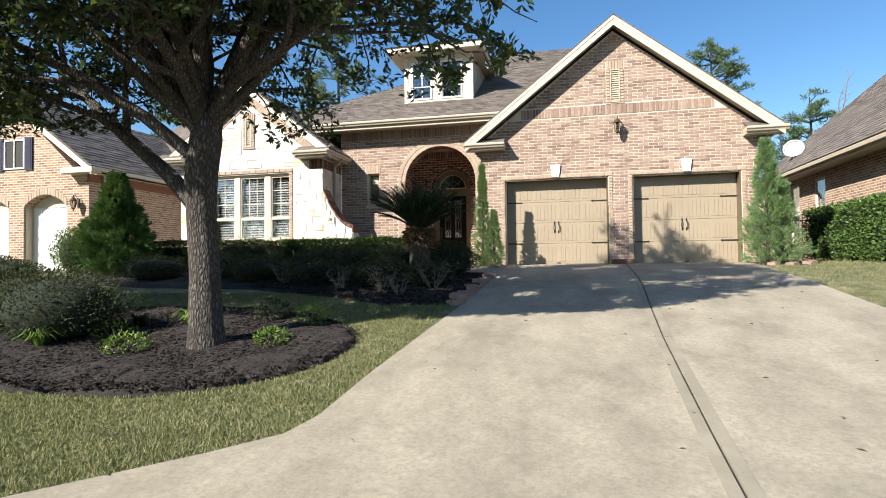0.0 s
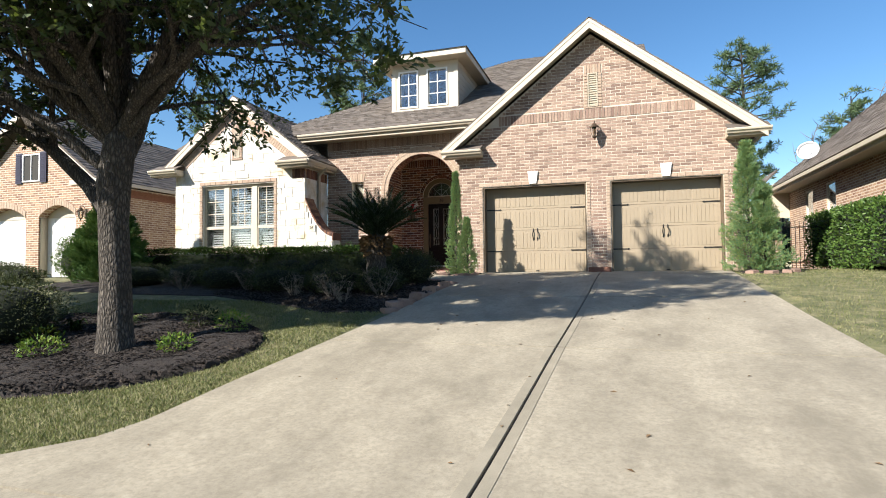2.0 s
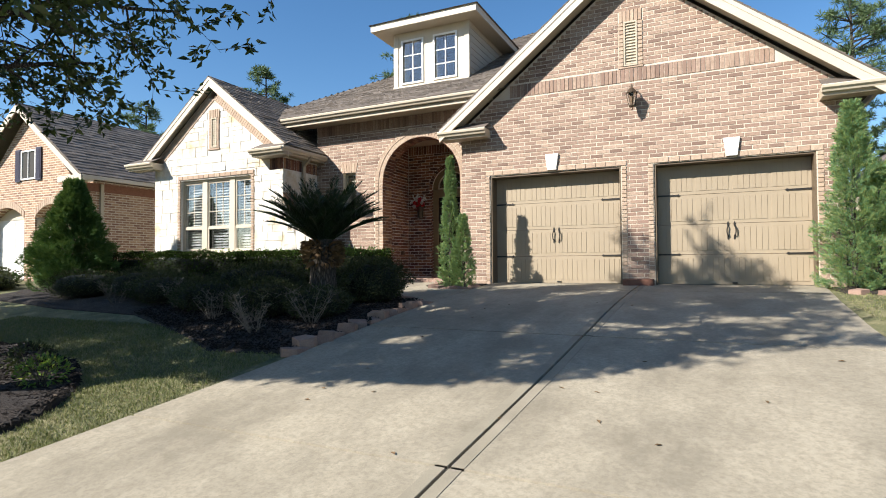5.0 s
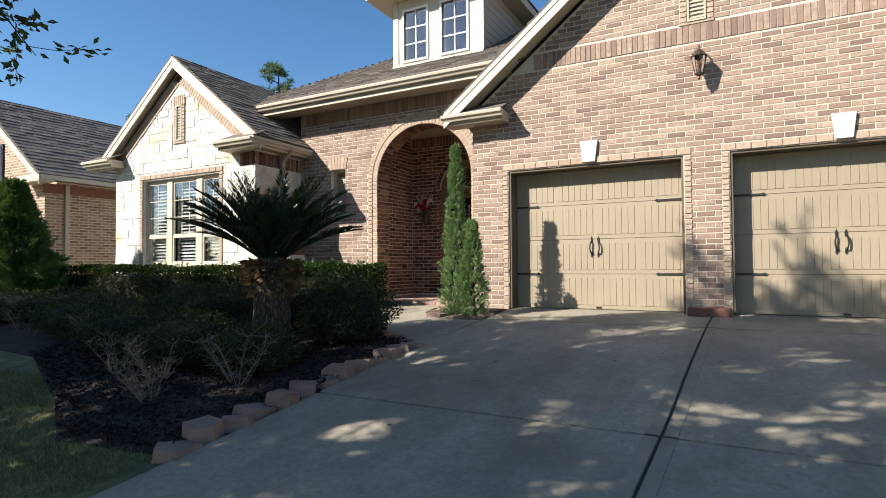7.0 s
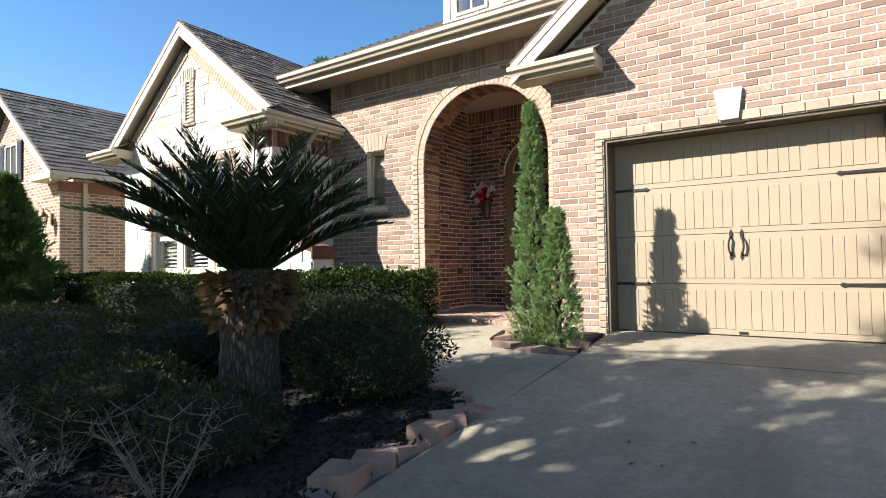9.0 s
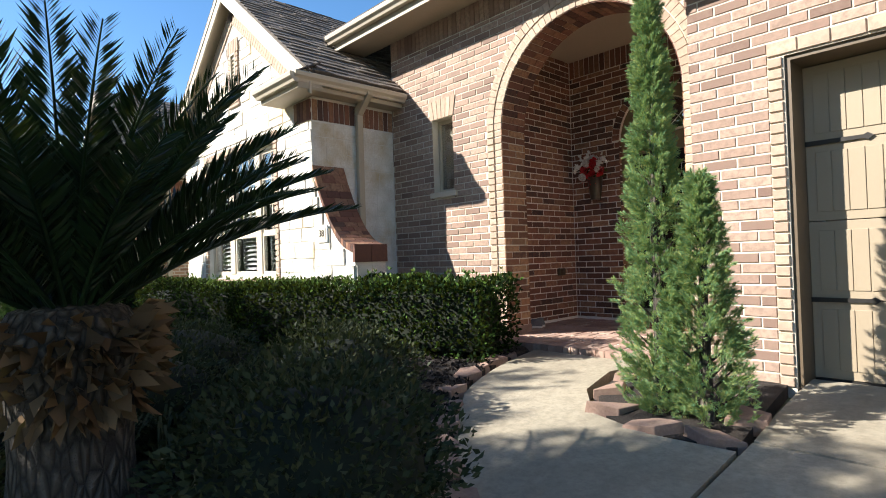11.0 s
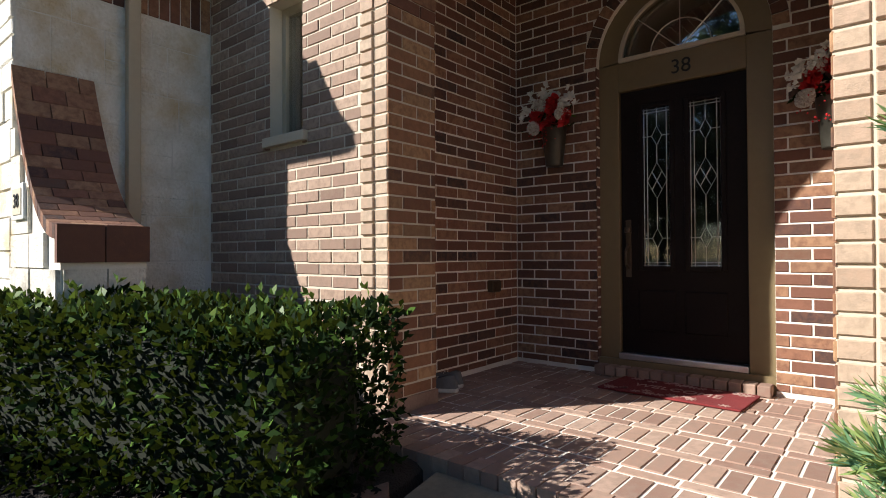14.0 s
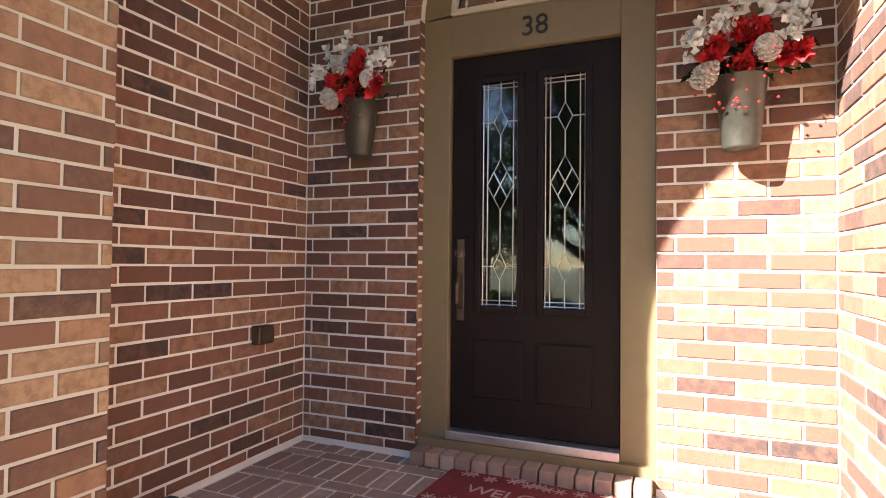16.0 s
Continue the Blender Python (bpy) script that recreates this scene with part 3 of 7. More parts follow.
        q.prism([(x - 0.012, y - 0.001, zz + 1.6 * h + 0.17), (x + 0.012, y - 0.001, zz + 1.6 * h + 0.17), (x + 0.02, y - 0.001, zz + 1.6 * h + 0.23), (x, y - 0.001, zz + 1.6 * h + 0.28), (x - 0.02, y - 0.001, zz + 1.6 * h + 0.23)], (0, -0.01, 0))
        p("pull_handle", q, "black", "black iron pull handle")
    p("slide_lock", Geo().box(xm + 0.0, xm + 0.09, y - 0.012, y, zz + 0.02, zz + 0.045), "black")
    return d


for a, b in GARAGES:
    garage_door(a, b)
emit("mulch_block", Geo().box(1.3, 1.86, 15.42, 15.7, 1.2, 1.34), M["brick_red_shaded"], None, "dark red brick block at the foot of the pier", bevel=0.01, category="brick block")


def lantern(x, y, z, name="wall_lantern"):
    d = holder(name, (x, y, z), "bronze wall lantern with seeded glass on brick", "lantern")
    emit("back_plate", Geo().box(-0.05, 0.05, -0.02, 0.0, -0.12, 0.18), M["bronze"], d, bevel=0.008)
    emit("arm", Geo().tube([(0, -0.02, 0.16), (0, -0.1, 0.27), (0, -0.19, 0.26), (0, -0.19, 0.2)], [0.01, 0.011, 0.01, 0.01], 8), M["bronze"], d)
    emit("cap", Geo().lathe([(0.012, 0.27), (0.02, 0.2), (0.06, 0.17), (0.115, 0.09), (0.11, 0.08)], 14, (0, -0.19, 0)), M["bronze"], d)
    emit("glass_body", Geo().lathe([(0.095, 0.08), (0.085, 0.0), (0.05, -0.16)], 14, (0, -0.19, 0)), M["lamp_glass"], d)
    for k in range(6):
        a = k * math.pi / 3
        emit("rib", Geo().tube([(0.1 * math.cos(a), -0.19 + 0.1 * math.sin(a), 0.08), (0.09 * math.cos(a), -0.19 + 0.09 * math.sin(a), 0.0), (0.054 * math.cos(a), -0.19 + 0.054 * math.sin(a), -0.16)], [0.006] * 3, 6), M["bronze"], d)
    emit("foot", Geo().lathe([(0.06, -0.15), (0.05, -0.18), (0.015, -0.2), (0.02, -0.23), (0.005, -0.25)], 12, (0, -0.19, 0)), M["bronze"], d)
    return d


lantern(1.51, YG - 0.01, 4.9)

# ---- entry wall with the arch ----
YE, AX, AR, SPRING = 16.148, -3.5275, 1.0725, 3.713
PORCH_Z, Y_BACK, X_PL, X_PR = 1.29, 18.088, -4.938, -2.212
NW = (-5.81, -5.42, 3.08, 4.05)


def arc(r, n_, cx=AX, cz=SPRING):
    return [(cx - r * math.cos(math.pi * i / n_), cz + r * math.sin(math.pi * i / n_)) for i in range(n_ + 1)]


we = Geo()
D = 0.42
we.box(-6.66, NW[0], YE, YE + D, 0.95, 5.4).box(NW[0], NW[1], YE, YE + D, 0.95, NW[2]).box(NW[0], NW[1], YE, YE + D, NW[3], 5.4).box(NW[1], AX - AR, YE, YE + D, 0.95, 5.4)
we.box(AX + AR, -2.22, YE, YE + D, 0.95, 5.4)
pts = arc(AR, 40)
for (xa, za), (xb, zb) in zip(pts, pts[1:]):
    we.prism([(xa, YE, za), (xb, YE, zb), (xb, YE, 5.4), (xa, YE, 5.4)], (0, D, 0))
wall_entry = emit("wall_entry", we, M["mortar_tan"], None, "brown brick entry wall with a round brick archway", category="wall", kind="structure")


def span_entry(z):
    s = [(-6.66, -2.22)]
    holes = []
    ro = AR + 0.235
    if z < SPRING:
        holes.append((AX - ro, AX + ro))
    elif z < SPRING + ro:
        w = math.sqrt(ro * ro - (z - SPRING) ** 2)
        holes.append((AX - w, AX + w))
    if NW[2] - 0.07 < z < NW[3]:
        holes.append((NW[0] - 0.0, NW[1] + 0.0))
    if NW[3] < z < NW[3] + 0.25:
        k = (z - NW[3]) * 0.25
        holes.append((NW[0] - 0.02 - k, NW[1] + 0.02 + k))
    return cut(s, holes)


lay(wall_entry, (0, YE, 0), (1, 0, 0), (0, -1, 0), courses(1.0, 5.06, span_entry, 0.1), M["brick"], lambda a, b: -5.5 < a < -4.6 and b < 4.3)
lay(wall_entry, (0, YE, 0), (1, 0, 0), (0, -1, 0), soldiers(-6.65, -2.23, 5.075, 5.34), M["brick"], proud=0.014, stuff="soldier_course")
flare = Geo()
for i in range(6):
    a0, a1 = NW[0] - 0.02 + i * 0.072, NW[0] - 0.02 + (i + 1) * 0.072 - 0.008
    c = (NW[0] + NW[1]) / 2
    flare.prism([(a0, YE, NW[3] + 0.004), (a1, YE, NW[3] + 0.004), (a1 + (a1 - c) * 0.25, YE, NW[3] + 0.25), (a0 + (a0 - c) * 0.25, YE, NW[3] + 0.25)], (0, -0.014, 0))
emit("flared_lintel", flare, M["brick_trim"], wall_entry)
# rings of the arch and their legs
for r0, r1, pr in ((AR + 0.002, AR + 0.105, 0.009), (AR + 0.118, AR + 0.225, 0.018)):
    ring = Geo()
    m_ = round(math.pi * r1 / 0.085)
    for i in range(m_):
        t0, t1 = math.pi * (i + 0.05) / m_, math.pi * (i + 0.95) / m_
        q = [(AX - r * math.cos(t_), YE, SPRING + r * math.sin(t_)) for r, t_ in ((r0, t0), (r0, t1), (r1, t1), (r1, t0))]
        emit("arch_brick", Geo().prism(q[::-1], (0, -pr + random.Random(i).uniform(-0.002, 0.002), 0)), M["brick_trim"], wall_entry)
    legs = stack(AX - r1, AX - r0, PORCH_Z + 0.02, SPRING - 0.005) + stack(AX + r0, AX + r1, PORCH_Z + 0.02, SPRING - 0.005)
    lay(wall_entry, (0, YE, 0), (1, 0, 0), (0, -1, 0), legs, M["brick_trim"], proud=pr, stuff="arch_leg")
# underside and inner sides of the arch
soff = Geo()
m_ = round(math.pi * AR / COURSE)
for i in range(m_):
    t0, t1 = math.pi * (i + 0.06) / m_, math.pi * (i + 0.94) / m_
    for y0, y1 in (((YE, YE + 0.19), (YE + 0.2, YE + 0.42)) if i % 2 else ((YE, YE + 0.27), (YE + 0.28, YE + 0.42))):
        q = [(AX - r * math.cos(t_), y0 + 0.001, SPRING + r * math.sin(t_)) for r, t_ in ((AR - 0.01, t0), (AR - 0.01, t1), (AR + 0.004, t1), (AR + 0.004, t0))]
        soff.prism(q[::-1], (0, y1 - y0 - 0.002, 0))
emit("arch_soffit", soff, M["brick_red_shaded"], wall_entry, "red brick arch underside", kind="stuff")
reveal = courses(PORCH_Z + 0.09, SPRING, lambda z: [(YE - 0.006, YE + 0.42)], YE - 0.006, length=0.26)
lay(wall_entry, (AX - AR, 0, 0), (0, 1, 0), (1, 0, 0), reveal, M["brick_orange"], lambda a, b: True)
lay(wall_entry, (AX + AR, 0, 0), (0, 1, 0), (-1, 0, 0), reveal, M["brick_orange"], lambda a, b: True)
emit("plinth", Geo().box(AX - AR - 0.2, AX - AR + 0.012, YE - 0.01, YE + 0.43, PORCH_Z - 0.1, PORCH_Z + 0.085), M["flag"], wall_entry, "pinkish stone plinth")

# narrow window beside the arch
nw = holder("window_1", ((NW[0] + NW[1]) / 2, YE, NW[2]), "narrow single-pane window with a tan frame and stone sill", "window", kind="structure")


def put(name, q, mat, parent, label="", bevel=0.0, smooth=False):
    """A part given in world places, under a thing that is only shifted."""
    o = parent.location if parent.parent is None else parent.parent.location
    q.v = [tuple(Vector(c) - o) for c in q.v]
    return emit(name, q, M[mat], parent, label, bevel=bevel, smooth=smooth)


q = Geo().box(NW[0], NW[0] + 0.05, YE + 0.1, YE + 0.16, NW[2], NW[3]).box(NW[1] - 0.05, NW[1], YE + 0.1, YE + 0.16, NW[2], NW[3])
q.box(NW[0] + 0.05, NW[1] - 0.05, YE + 0.1, YE + 0.16, NW[2], NW[2] + 0.05).box(NW[0] + 0.05, NW[1] - 0.05, YE + 0.1, YE + 0.16, NW[3] - 0.05, NW[3])
put("window_frame", q, "paint_tan", nw, bevel=0.004)
put("window_sill", Geo().box(NW[0] - 0.04, NW[1] + 0.06, YE - 0.045, YE + 0.1, NW[2] - 0.07, NW[2]), "paint_cream", nw, "pale cast stone sill", bevel=0.006)
gl = put("pane", Geo().box(NW[0] + 0.05, NW[1] - 0.05, YE + 0.128, YE + 0.134, NW[2] + 0.05, NW[3] - 0.05), "glass", nw)
gl.visible_shadow = False
put("blind", Geo().box(NW[0] + 0.05, NW[1] - 0.05, YE + 0.19, YE + 0.2, NW[2] + 0.05, NW[3] - 0.05), "paint_tan", nw)

# ---- porch ----
wp = Geo().box(X_PL - 0.3, X_PL, YE + D, Y_BACK + 0.3, 1.0, 5.1)
wall_porch_left = emit("wall_porch_left", wp, M["mortar"], None, "red brick side wall of the porch in shade", category="wall", kind="structure")
cells = courses(PORCH_Z + 0.03, 5.0, lambda z: [(YE + D, Y_BACK - 0.008)], 16.6)
# porch bricks carry the porch's shade in their darker, redder colour
lay(wall_porch_left, (X_PL, 0, 0), (0, 1, 0), (1, 0, 0), cells, M["brick_red_shaded"], lambda a, b: b < 4.4)
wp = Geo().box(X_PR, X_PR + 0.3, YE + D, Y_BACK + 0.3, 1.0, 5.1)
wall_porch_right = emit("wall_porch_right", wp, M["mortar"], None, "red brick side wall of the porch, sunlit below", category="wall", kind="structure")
lay(wall_porch_right, (X_PR, 0, 0), (0, 1, 0), (-1, 0, 0), cells, M["brick_red_shaded"], lambda a, b: b < 4.4)
DX0, DX1, DSPR, DCX = -4.175, -2.935, 3.74, -3.555
DR = (DX1 - DX0) / 2
wb = Geo().box(X_PL, DX0, Y_BACK, Y_BACK + 0.3, 1.0, 5.1).box(DX1, X_PR, Y_BACK, Y_BACK + 0.3, 1.0, 5.1)
pts = arc(DR, 24, DCX, DSPR)
for (xa, za), (xb, zb) in zip(pts, pts[1:]):
    wb.prism([(xa, Y_BACK, za), (xb, Y_BACK, zb), (xb, Y_BACK, 5.1), (xa, Y_BACK, 5.1)], (0, 0.3, 0))
wall_porch_back = emit("wall_porch_back", wb, M["mortar"], None, "red brick porch wall round the arched front door", category="wall", kind="structure")


def span_back(z):
    r = DR + (0.11 if z > DSPR else 0.0)
    w = DR if z < DSPR else (math.sqrt(r * r - (z - DSPR) ** 2) if z < DSPR + r else 0)
    return cut([(X_PL + 0.008, X_PR - 0.008)], [(DCX - w, DCX + w)] if w else [])


lay(wall_porch_back, (0, Y_BACK, 0), (1, 0, 0), (0, -1, 0), courses(PORCH_Z + 0.03, 4.75, span_back, 0.2), M["brick_red_shaded"], lambda a, b: True)
lay(wall_porch_back, (0, Y_BACK, 0), (1, 0, 0), (0, -1, 0), soldiers(X_PL + 0.01, X_PR - 0.01, 4.76, 5.0), M["brick_red_shaded"], stuff="soldier_course")
ring = Geo()
for i in range(26):
    t0, t1 = math.pi * (i + 0.05) / 26, math.pi * (i + 0.95) / 26
    ring.prism([(DCX - r * math.cos(t_), Y_BACK, DSPR + r * math.sin(t_)) for r, t_ in ((DR + 0.1, t0), (DR + 0.1, t1), (DR + 0.002, t1), (DR + 0.002, t0))], (0, -0.012, 0))
emit("door_arch", ring, M["brick_red_shaded"], wall_porch_back)
lay(wall_porch_back, (DX0, 0, 0), (0, 1, 0), (1, 0, 0), stack(Y_BACK - 0.008, Y_BACK + 0.06, PORCH_Z + 0.03, DSPR), M["brick_red_shaded"], stuff="jamb_ends", proud=0.004)
emit("ceiling_porch", Geo().box(X_PL, X_PR, YE + D, Y_BACK, 5.0, 5.1), M["paint_tan"], None, "tan painted porch ceiling", category="ceiling", kind="structure")

porch = emit("floor_porch", Geo().box(X_PL, X_PR, YE + 0.0, Y_BACK + 0.3, 0.95, PORCH_Z - 0.008).box(AX - AR - 0.05, -2.3, 15.83, YE, 0.95, PORCH_Z - 0.008), M["mortar"], None, "red brick porch floor with one step, partly sunlit", category="floor", kind="structure")
cells, y = [], 15.95
row = 0
while y < Y_BACK - 0.02:
    h = 0.245 if row % 2 == 0 else 0.092
    y1 = min(y + h - 0.012, Y_BACK - 0.005)
    inner = y > YE + D - 0.1
    u0, u1 = (X_PL + 0.01, X_PR - 0.01) if inner else (AX - AR + 0.01, AX + AR - 0.01)
    if row % 2 == 0:
        cells += [(c[0] + 0.003, c[1] - 0.003, y, y1 - 0.004) for c in soldiers(u0, u1, y, y1, 0.1)]
    else:
        cells += [(c[0] + 0.003, c[1] - 0.003, y, y1 - 0.004) for c in soldiers(u0, u1, y, y1, 0.25)]
    y += h
    row += 1
lay(porch, (0, 0, PORCH_Z - 0.0075), (1, 0, 0), (0, 0, 1), cells, M["brick_floor"], lambda a, b: True, up=(0, 1, 0), proud=0.0045)
for c in soldiers(AX - AR - 0.04, -2.31, 0, 1, 0.092):
    emit("nosing_brick", Geo().box(c[0], c[1], 15.815 + 0.004 * random.Random(int(c[0] * 1000)).random(), 15.945, 1.13, PORCH_Z + 0.001), M["brick_floor"], porch)

# ---- front door ----
DL, DRT, DB, DT, YD = -4.005, -3.108, 1.46, 3.51, 18.165
door = holder("door_1", (DCX, YD, DB), "dark brown wooden front door with two leaded glass lights, closed", "door", kind="structure")
q = Geo().box(DX0 + 0.002, DL - 0.006, 18.13, 18.3, PORCH_Z, DSPR).box(DRT + 0.006, DX1 - 0.002, 18.13, 18.3, PORCH_Z, DSPR).box(DL - 0.006, DRT + 0.006, 18.13, 18.3, DT + 0.006, DSPR)
put("door_frame", q, "paint_khaki", door, "khaki painted door frame", bevel=0.005)
outer, inner = arc(DR - 0.003, 28, DCX, DSPR), arc(DR - 0.17, 28, DCX, DSPR + 0.02)
q = Geo()
for i in range(28):
    q.prism([(outer[i][0], 18.13, outer[i][1]), (outer[i + 1][0], 18.13, outer[i + 1][1]), (inner[i + 1][0], 18.13, inner[i + 1][1]), (inner[i][0], 18.13, inner[i][1])][::-1], (0, 0.1, 0))
put("transom_frame", q, "paint_khaki", door)
q = Geo()
bead0, bead1 = arc(DR - 0.17, 28, DCX, DSPR + 0.02), arc(DR - 0.2, 28, DCX, DSPR + 0.035)
for i in range(28):
    q.prism([(bead0[i][0], 18.115, bead0[i][1]), (bead0[i + 1][0], 18.115, bead0[i + 1][1]), (bead1[i + 1][0], 18.115, bead1[i + 1][1]), (bead1[i][0], 18.115, bead1[i][1])][::-1], (0, 0.03, 0))
q.box(DCX - DR + 0.17, DCX + DR - 0.17, 18.115, 18.145, DSPR + 0.005, DSPR + 0.035)
put("transom_bead", q, "paint_cream", door)
q = Geo().prism([(x, 18.19, z) for x, z in arc(DR - 0.18, 24, DCX, DSPR + 0.02)], (0, 0.006, 0))
put("pane", q, "glass", door).visible_shadow = False
q = Geo()
for k in range(1, 4):
    a = math.pi * k / 4
    q.tube([(DCX, 18.185, DSPR + 0.04), (DCX - 0.44 * math.cos(a), 18.185, DSPR + 0.02 + 0.44 * math.sin(a))], [0.005, 0.005], 6)
q.tube([(DCX - 0.22 * math.cos(math.pi * k / 12), 18.185, DSPR + 0.04 + 0.22 * math.sin(math.pi * k / 12)) for k in range(13)], [0.005] * 13, 6)
put("came", q, "lead", door)
put("sill", Geo().box(DL - 0.006, DRT + 0.006, 18.1, 18.3, DB - 0.05, DB - 0.004), "lead", door, "grey metal threshold", bevel=0.004)
put("sill_block", Geo().box(DX0, DX1, 18.09, 18.3, PORCH_Z, DB - 0.052), "paint_khaki", door)
steps_ = Geo()
for c in soldiers(DX0 + 0.01, DX1 - 0.01, 0, 1, 0.085):
    steps_.box(c[0], c[1], 17.97, 18.085, PORCH_Z + 0.002, PORCH_Z + 0.075)
emit("door_step", steps_, M["brick_floor"], None, "rowlock of red bricks before the front door sill", bevel=0.006, category="step", kind="structure")
W = DRT - DL
lites = [(DL + 0.165, DL + 0.38), (DL + 0.51, DL + 0.735)]
LZ0, LZ1 = 2.13, 3.36
q = Geo().box(DL, lites[0][0], YD, YD + 0.045, DB, DT).box(lites[0][1], lites[1][0], YD, YD + 0.045, DB, DT).box(lites[1][1], DRT, YD, YD + 0.045, DB, DT)
for a, b in lites:
    q.box(a, b, YD, YD + 0.045, DB, LZ0).box(a, b, YD, YD + 0.045, LZ1, DT)
put("door_leaf", q, "door_wood", door)
for a, b in lites:
    q = Geo()
    for e0, e1, z0, z1 in ((a - 0.03, a + 0.005, LZ0 - 0.03, LZ1 + 0.03), (b - 0.005, b + 0.03, LZ0 - 0.03, LZ1 + 0.03)):
        q.box(e0, e1, YD - 0.014, YD, z0, z1)
    q.box(a + 0.005, b - 0.005, YD - 0.014, YD, LZ0 - 0.03, LZ0 + 0.005).box(a + 0.005, b - 0.005, YD - 0.014, YD, LZ1 - 0.005, LZ1 + 0.03)
    put("light_moulding", q, "door_wood", door, bevel=0.005)
    put("pane", Geo().box(a, b, YD + 0.018, YD + 0.024, LZ0, LZ1), "door_glass", door).visible_shadow = False
    c, m0 = (a + b) / 2, (LZ0 + LZ1) / 2
    yy, q = YD + 0.016, Geo()

    def line(*p):
        q.tube([(x, yy, z) for x, z in p], [0.0035] * len(p), 5)
    for x in (a + 0.01, a + 0.035, b - 0.035, b - 0.01):
        line((x, LZ0), (x, LZ1))
    for z in (LZ0 + 0.012, LZ0 + 0.035, LZ1 - 0.012, LZ1 - 0.035):
        line((a, z), (b, z))
    for z, w, h in ((LZ0 + 0.22, 0.038, 0.075), (m0 + 0.05, 0.075, 0.14), (LZ1 - 0.22, 0.038, 0.075)):
        line((c - w, z), (c, z + h), (c + w, z), (c, z - h), (c - w, z))
        if w > 0.05:
            line((c - w / 2, z - h / 2), (c + w / 2, z + h / 2))
            line((c + w / 2, z - h / 2), (c - w / 2, z + h / 2))
        else:
            line((a, z), (c - w, z))
            line((c + w, z), (b, z))
    line((c, LZ0), (c, LZ0 + 0.145))
    line((c, LZ0 + 0.295), (c, m0 - 0.09))
    line((c, m0 + 0.19), (c, LZ1 - 0.295))
    line((c, LZ1 - 0.145), (c, LZ1))
    put("came", q, "lead", door, "thin lead came")
    put("raised_panel", Geo().box(a - 0.03, b + 0.03, YD - 0.012, YD, DB + 0.18, LZ0 - 0.18), "door_wood", door, bevel=0.01)
hx = DL + 0.055
put("handle_plate", Geo().box(hx - 0.022, hx + 0.022, YD - 0.012, YD, 2.05, 2.5), "bronze", door, "bronze handle plate", bevel=0.005)
put("handle", Geo().tube([(hx, YD - 0.015, 2.12), (hx, YD - 0.06, 2.15), (hx, YD - 0.065, 2.25), (hx, YD - 0.015, 2.31)], [0.011] * 4, 8), "bronze", door, "bronze grip handle")
put("lock", Geo().lathe([(0.028, 2.40), (0.03, 2.42), (0.028, 2.44)], 12, (hx, YD - 0.02, 0)), "bronze", door)
lettering("house_number", "38", 0.15, pose(0.02, 18.128 - YD, 3.62 - DB, 90, 0, 0), M["black"], door)
# backing sheet, the darkness of the hall is in its colour
emit("hall_shade", Geo().box(-5.2, -2.0, 18.9, 18.95, 1.2, 5.0), M["room_shade"], None, "near-black sheet standing for the unlit hall behind the glass", category="wall", kind="structure")

# ---- stone wing ----
YS, XS0, XS1, S_PX, S_PZ = 14.83, -11.35, -6.67, -9.03, 6.68
SW = (-10.3, -7.72, 2.0, 3.98)
ws = Geo().box(XS0, SW[0], YS, YS + 0.25, 0.9, SW[3]).box(SW[1], XS1, YS, YS + 0.25, 0.9, SW[3]).box(SW[0], SW[1], YS, YS + 0.25, 0.9, SW[2])
top = 6.42
ws.prism([(XS0, YS, SW[3]), (XS1, YS, SW[3]), (XS1, YS, top - PITCH * (XS1 - S_PX)), (S_PX, YS, top), (XS0, YS, top - PITCH * (S_PX - XS0))], (0, 0.25, 0))
ws.box(XS1 - 0.25, XS1, YS + 0.25, YE, 0.9, 4.5).box(XS0, XS0 + 0.25, YS + 0.25, 22, 0.9, 4.5)
wall_stone = emit("wall_stone", ws, M["stone_joint"], None, "cream limestone gable wall of rough squared blocks", category="wall", kind="structure")
rs = random.Random(5)


def stones(u_lo, u_hi, z_lo, z_hi, ok, hmin=0.16, hmax=0.3):
    out, z = [], z_lo
    while z < z_hi - 0.05:
        h = min(rs.uniform(hmin, hmax), z_hi - z)
        u = u_lo - rs.uniform(0, 0.3)
        while u < u_hi:
            w = rs.uniform(0.22, 0.62)
            for a, b in ok((z + h / 2)):
                c0, c1 = max(u, a, u_lo), min(u + w, b, u_hi)
                if c1 - c0 > 0.06:
                    if h > 0.22 and rs.random() < 0.3:
                        k = h * rs.uniform(0.4, 0.6)
                        out += [(c0 + 0.004, c1 - 0.004, z + 0.004, z + k - 0.004), (c0 + 0.004, c1 - 0.004, z + k + 0.004, z + h - 0.004)]
                    else:
                        out.append((c0 + 0.004, c1 - 0.004, z + 0.004, z + h - 0.004))
            u += w
        z += h
    return out


def span_stone(z):
    d = (top - 0.12 - z) / PITCH
    s = [(max(XS0, S_PX - d), min(XS1, S_PX + d))] if d > 0.05 else []
    holes = []
    if SW[2] - 0.08 < z < SW[3] + 0.2:
        holes.append((SW[0] - 0.11, SW[1] + 0.11))
    if 4.72 < z < 5.85:
        holes.append((S_PX - 0.24, S_PX + 0.24))
    return cut(s, holes)


